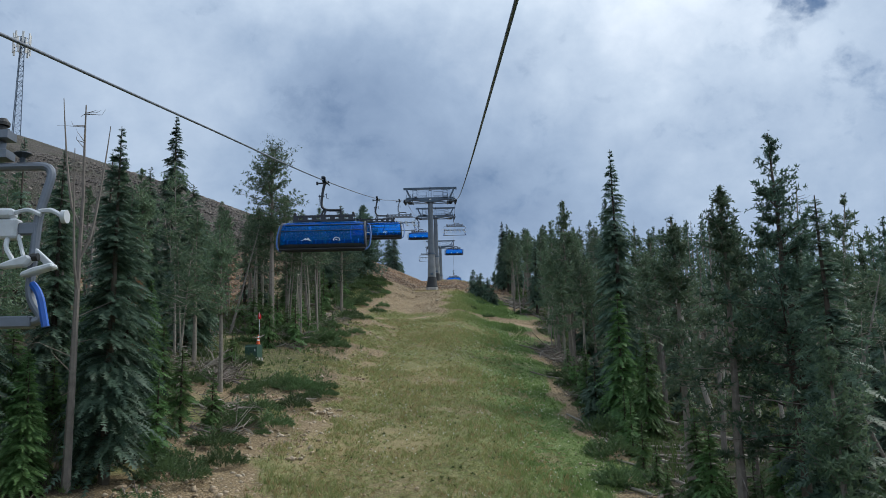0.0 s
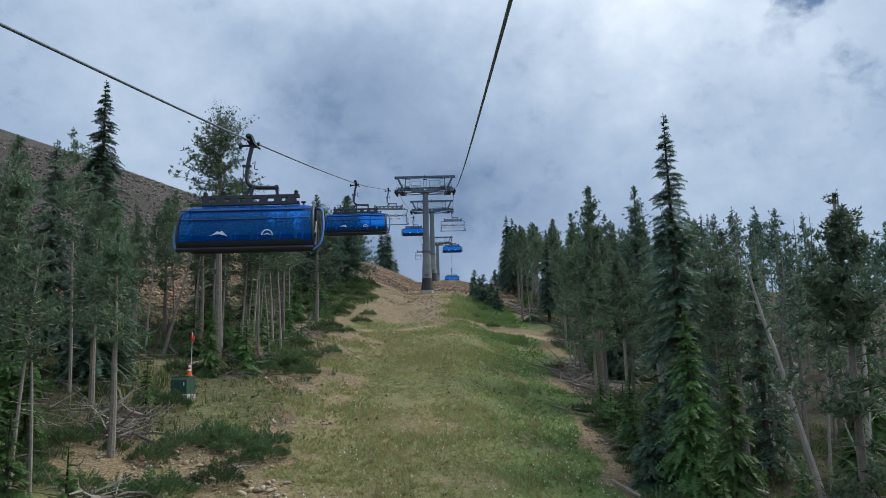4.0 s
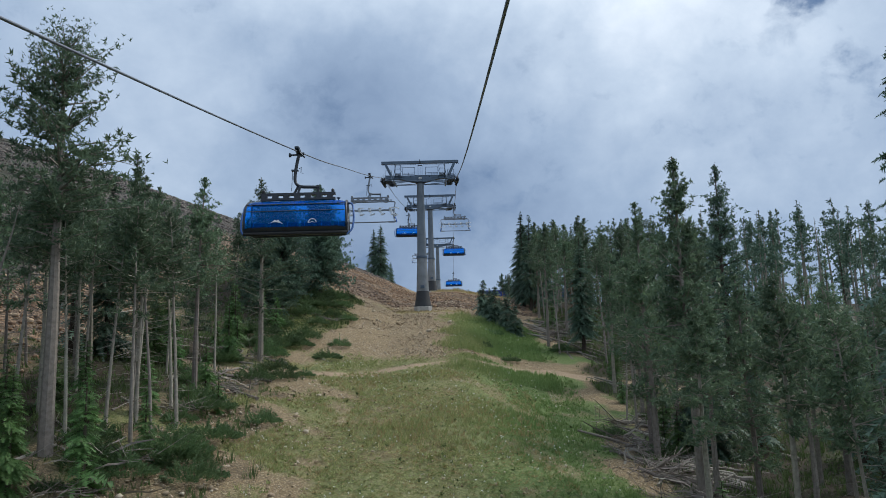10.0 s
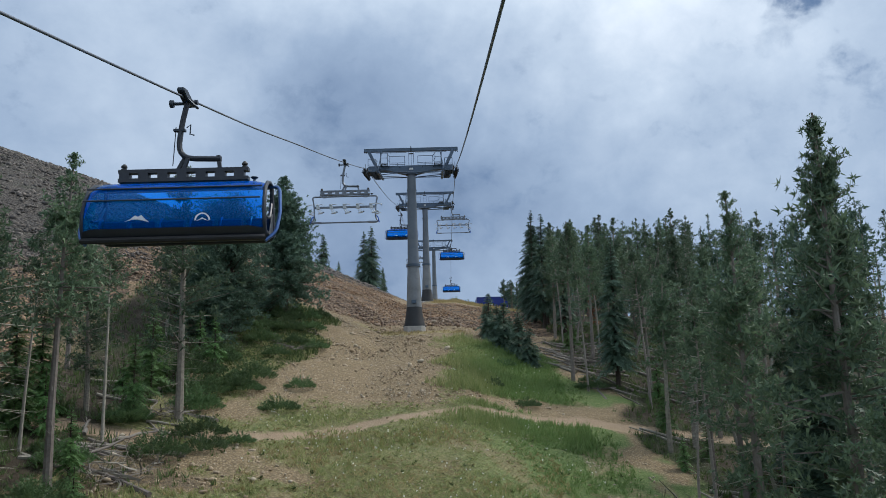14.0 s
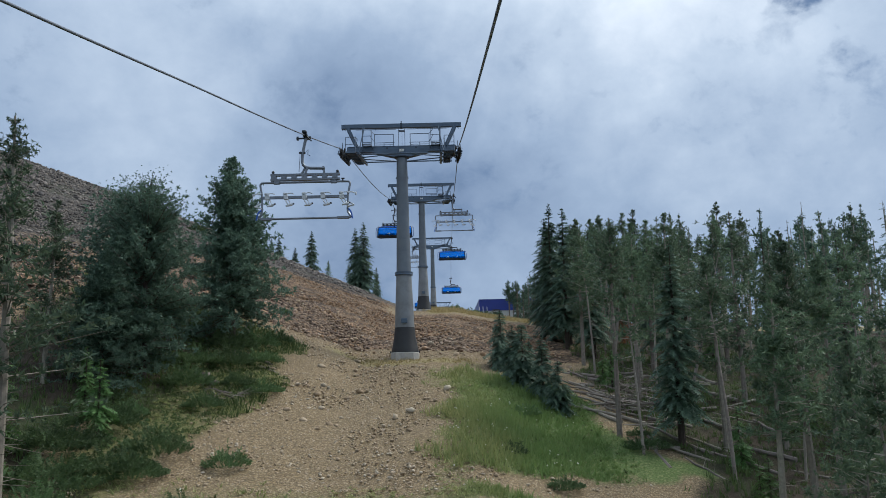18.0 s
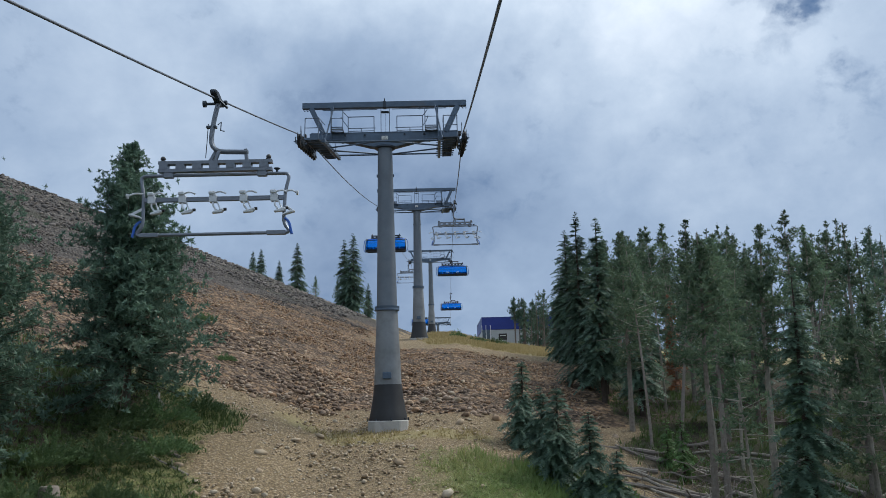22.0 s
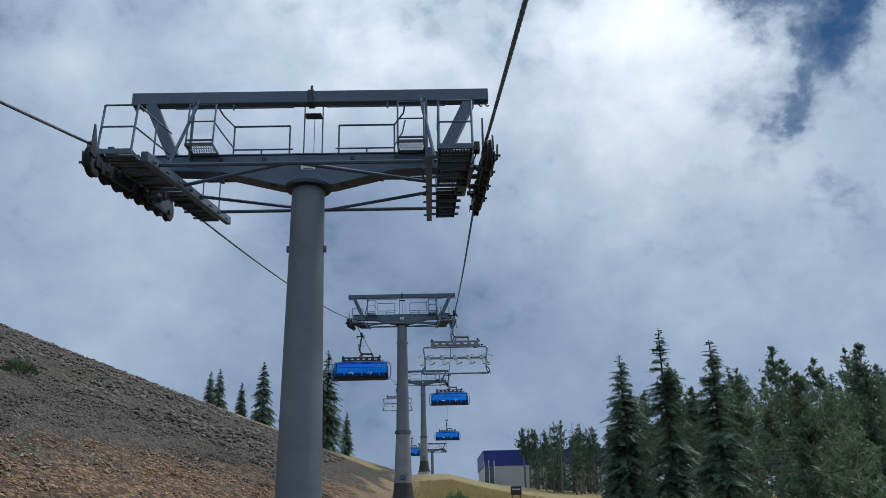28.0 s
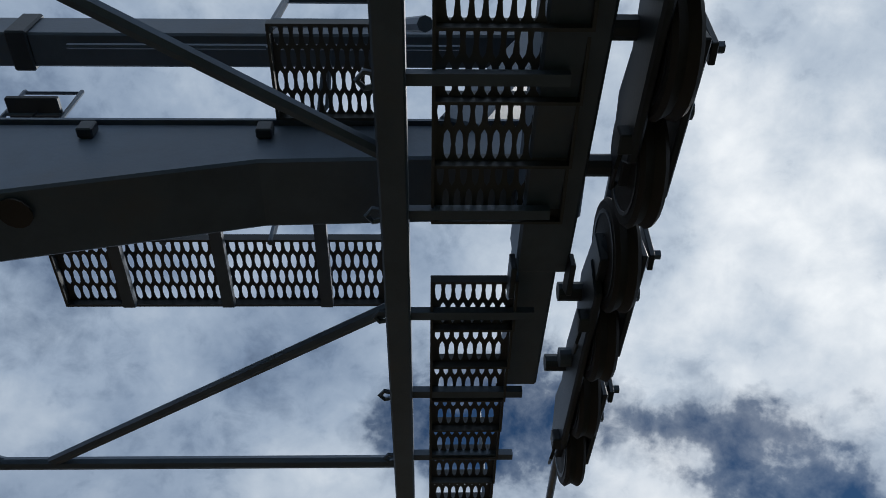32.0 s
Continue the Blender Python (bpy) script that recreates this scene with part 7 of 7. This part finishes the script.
blades("grass", 24000, (-8, 9, -84, -3), 0, GRASS, 0.07, 0.22, "thin green mountain grass on the run", 401)
blades("tall_grass", 3600, (-0.5, 8, -21, -1), 0, GRASS, 0.16, 0.38, "tall green grass tufts beside the tower", 402, 6, 1.0)
blades("straw_grass", 9000, (-7, 6, -84, -22), 0, DRYGRASS, 0.06, 0.20, "dry straw-coloured stalks among the green grass", 413, 5)
blades("dry_grass", 9000, (-3, 15, -4, 62), 3, DRYGRASS, 0.14, 0.4, "dry straw-coloured grass on the knoll", 403)
blades("undergrowth", 20000, (-19, 21, -90, 12), 2, WEED, 0.12, 0.45, "low green undergrowth on the forest floor", 410)
blades("ground_cover", 3000, (-12, -4.4, -18, -1), 0, WEED, 0.10, 0.30, "low green ground cover under the pines", 411)
wx, wy, wrng = scatter(700, -7.5, 8.5, -84, -6, 0, 0.25, 412)
tagged(new("meadow_herbs", loose("meadow_herbs", tufts(np.column_stack([wx, wy, ground_z(wx, wy) + 0.05]), 0.06 + 0.10 * wrng.random(len(wx)) ** 2, 12, wrng, 0.15, 0.9), WEED)), "dark green leafy herbs dotted over the meadow", "herbs", kind="stuff")
fx_, fy_, frng = scatter(1700, -5.5, 7.5, -80, -8, 0, 0.25, 404)
keep = smooth_noise(fx_, fy_, 3.0, 55) > 0.42
fx_, fy_ = fx_[keep], fy_[keep]
tagged(new("wild_flowers", loose("wild_flowers", tufts(np.column_stack([fx_, fy_, ground_z(fx_, fy_) + 0.22]), np.full(len(fx_), 0.045), 6, frng, 0.45), FLOWER)), "small white wild flowers in the grass", "flowers", kind="stuff")


def stone_shape(seed):
    rng = child(seed)
    g = (1 + 5 ** 0.5) / 2
    v = unit(np.array([(-1, g, 0), (1, g, 0), (-1, -g, 0), (1, -g, 0), (0, -1, g), (0, 1, g), (0, -1, -g), (0, 1, -g), (g, 0, -1), (g, 0, 1), (-g, 0, -1), (-g, 0, 1)], float))
    f = np.array([(0, 11, 5), (0, 5, 1), (0, 1, 7), (0, 7, 10), (0, 10, 11), (1, 5, 9), (5, 11, 4), (11, 10, 2), (10, 7, 6), (7, 1, 8), (3, 9, 4), (3, 4, 2), (3, 2, 6), (3, 6, 8), (3, 8, 9), (4, 9, 5), (2, 4, 11), (6, 2, 10), (8, 6, 7), (9, 8, 1)])
    return v * rng.uniform(0.42, 1.35, (12, 1)) * np.array([1.0, rng.uniform(0.6, 0.9), rng.uniform(0.42, 0.75)]), f


STONES = [stone_shape(500 + k) for k in range(6)]


def rubble(name, x, y, size, mat, label, seed):
    """Many loose stones, turned and tilted at random, as one mesh."""
    rng = child(seed)
    vs, fs, n = [], [], 0
    for k, (v, f) in enumerate(STONES):
        px, py, sz = x[k::6], y[k::6], size[k::6]
        m = len(px)
        a, b = rng.random((m, 1)) * 6.28, rng.normal(0, 0.35, (m, 1))
        w = v[None] * sz[:, None, None]
        p, q, r = w[..., 0], w[..., 1] * np.cos(b) - w[..., 2] * np.sin(b), w[..., 1] * np.sin(b) + w[..., 2] * np.cos(b)
        z = ground_z(px, py) + sz * 0.18
        vs.append(np.stack([p * np.cos(a) - q * np.sin(a) + px[:, None], p * np.sin(a) + q * np.cos(a) + py[:, None], r + z[:, None]], -1).reshape(-1, 3))
        fs.append((f[None] + 12 * np.arange(m)[:, None, None]).reshape(-1, 3) + n)
        n += 12 * m
    return tagged(new(name, raw_mesh(name, np.concatenate(vs), np.concatenate(fs), mat)), label, "rubble", kind="stuff")


def greyer(x, y):
    """The darker upper part of the scree."""
    return -x + 0.35 * y + 8 * (smooth_noise(x, y, 5.0, 91) - 0.5) > 18.5


x, y, rng = scatter(34000, -24, 9, -8, 34, 1, 0.2, 601)
size = (0.034 + 0.10 * rng.random(len(x)) ** 3.0) * (1.25 - 0.45 * step(y, 7, 10))
high = greyer(x, y)
low = ~high & (y + 3 * (smooth_noise(x, y, 3.0, 92) - 0.5) + 0.25 * x < 7.0)
mid = ~high & ~low
rubble("scree", x[mid], y[mid], size[mid], STONE, "fine loose rust-coloured scree on the slope", 602)
rubble("scree", x[low], y[low], size[low], STONE_BROWN, "dark brown broken blocks at the foot of the scree", 614)
rubble("scree", x[high], y[high], size[high], STONE_GREY, "dark grey scree blocks high on the slope", 608)
x, y, rng = scatter(17000, -50, -6, -40, 66, 1, 0.2, 603)
far = (y > 32) | (x < -22) | (y < -8)
x, y = x[far], y[far]
size, high = 0.07 + 0.20 * rng.random(len(x)) ** 2.4, greyer(x, y)
rubble("scree", x[high], y[high], size[high], STONE_GREY, "coarse grey scree blocks on the hill", 604)
rubble("scree", x[~high], y[~high], size[~high], STONE, "coarse rust-coloured scree blocks above the wood", 613)
rng = child(605)
x, y = rng.uniform(-9, 9, 9000), rng.uniform(-80, 2, 9000)
bare_soil = (1 - covers(x, y)[0]) * (1 - covers(x, y)[2] * 0.5) * (1 - covers(x, y)[4] * 0.6) > rng.random(9000) ** 0.8 * 0.95 + 0.03
x, y = x[bare_soil], y[bare_soil]
rubble("gravel", x, y, 0.025 + 0.075 * rng.random(len(x)) ** 2.5, STONE_TAN, "pale tan gravel and small stones on bare soil", 606)

rng = child(609)
x, y = rng.uniform(-6.5, 3.5, 7000), rng.uniform(-23, 1, 7000)
bare_soil = 1 - covers(x, y)[0] > rng.random(7000) * 0.8 + 0.2
x, y = x[bare_soil], y[bare_soil]
rubble("gravel", x, y, 0.02 + 0.06 * rng.random(len(x)) ** 2.5, STONE_TAN, "pale gravel strewn on the slope below the tower", 610)

rng = child(611)
x, y = rng.uniform(-8.5, 9.8, 9000), rng.uniform(-86, -20, 9000)
edge = np.maximum(np.abs(x - 0.3) - 3.0, 0) / 5.0 + 0.12 + 0.5 * (smooth_noise(x, y, 2.4, 95) > 0.62)
keep = edge > rng.random(9000)
x, y = x[keep], y[keep]
rubble("pebbles", x, y, 0.02 + 0.07 * rng.random(len(x)) ** 2.5, STONE_TAN, "pale pebbles scattered through the thin grass", 612)

rng = child(615)
x, y = rng.uniform(-9.0, -3.6, 3600), rng.uniform(-74, -24, 3600)
bare_soil = (1 - covers(x, y)[0]) * (1 - covers(x, y)[2]) > rng.random(3600) * 0.7 + 0.15
x, y = x[bare_soil], y[bare_soil]
rubble("rubble", x, y, 0.03 + 0.13 * rng.random(len(x)) ** 3.5, STONE_TAN, "tan stones and small rocks on the eroded bank", 616)

# blocks near the tower that can be told apart
meshes = []
for k in range(6):
    meshes.append(raw_mesh("stone", STONES[k][0], STONES[k][1], STONE if k % 3 else STONE_TAN))
pale = [raw_mesh("stone", STONES[k][0], STONES[k][1], STONE_TAN) for k in range(6)]
rng = child(607)
count = 0
while count < 260:
    x, y = float(rng.uniform(-9, 7)), float(rng.uniform(-13, 14))
    if abs(x) < 1.3 and abs(y) < 1.3 or covers(np.array([x]), np.array([y]))[0][0] > 0.5:
        continue
    size = float(0.08 + 0.15 * rng.random() ** 2.4)
    ob = new("stone", (pale if y < 0.5 else meshes)[count % 6])
    ob.parent = GROUND
    ob.matrix_basis = pose(x, y, gz(x, y) + size * 0.2, float(rng.normal(0, 14)), float(rng.normal(0, 14)), float(rng.uniform(0, 360))) @ Matrix.Diagonal((size, size, size, 1))
    count += 1
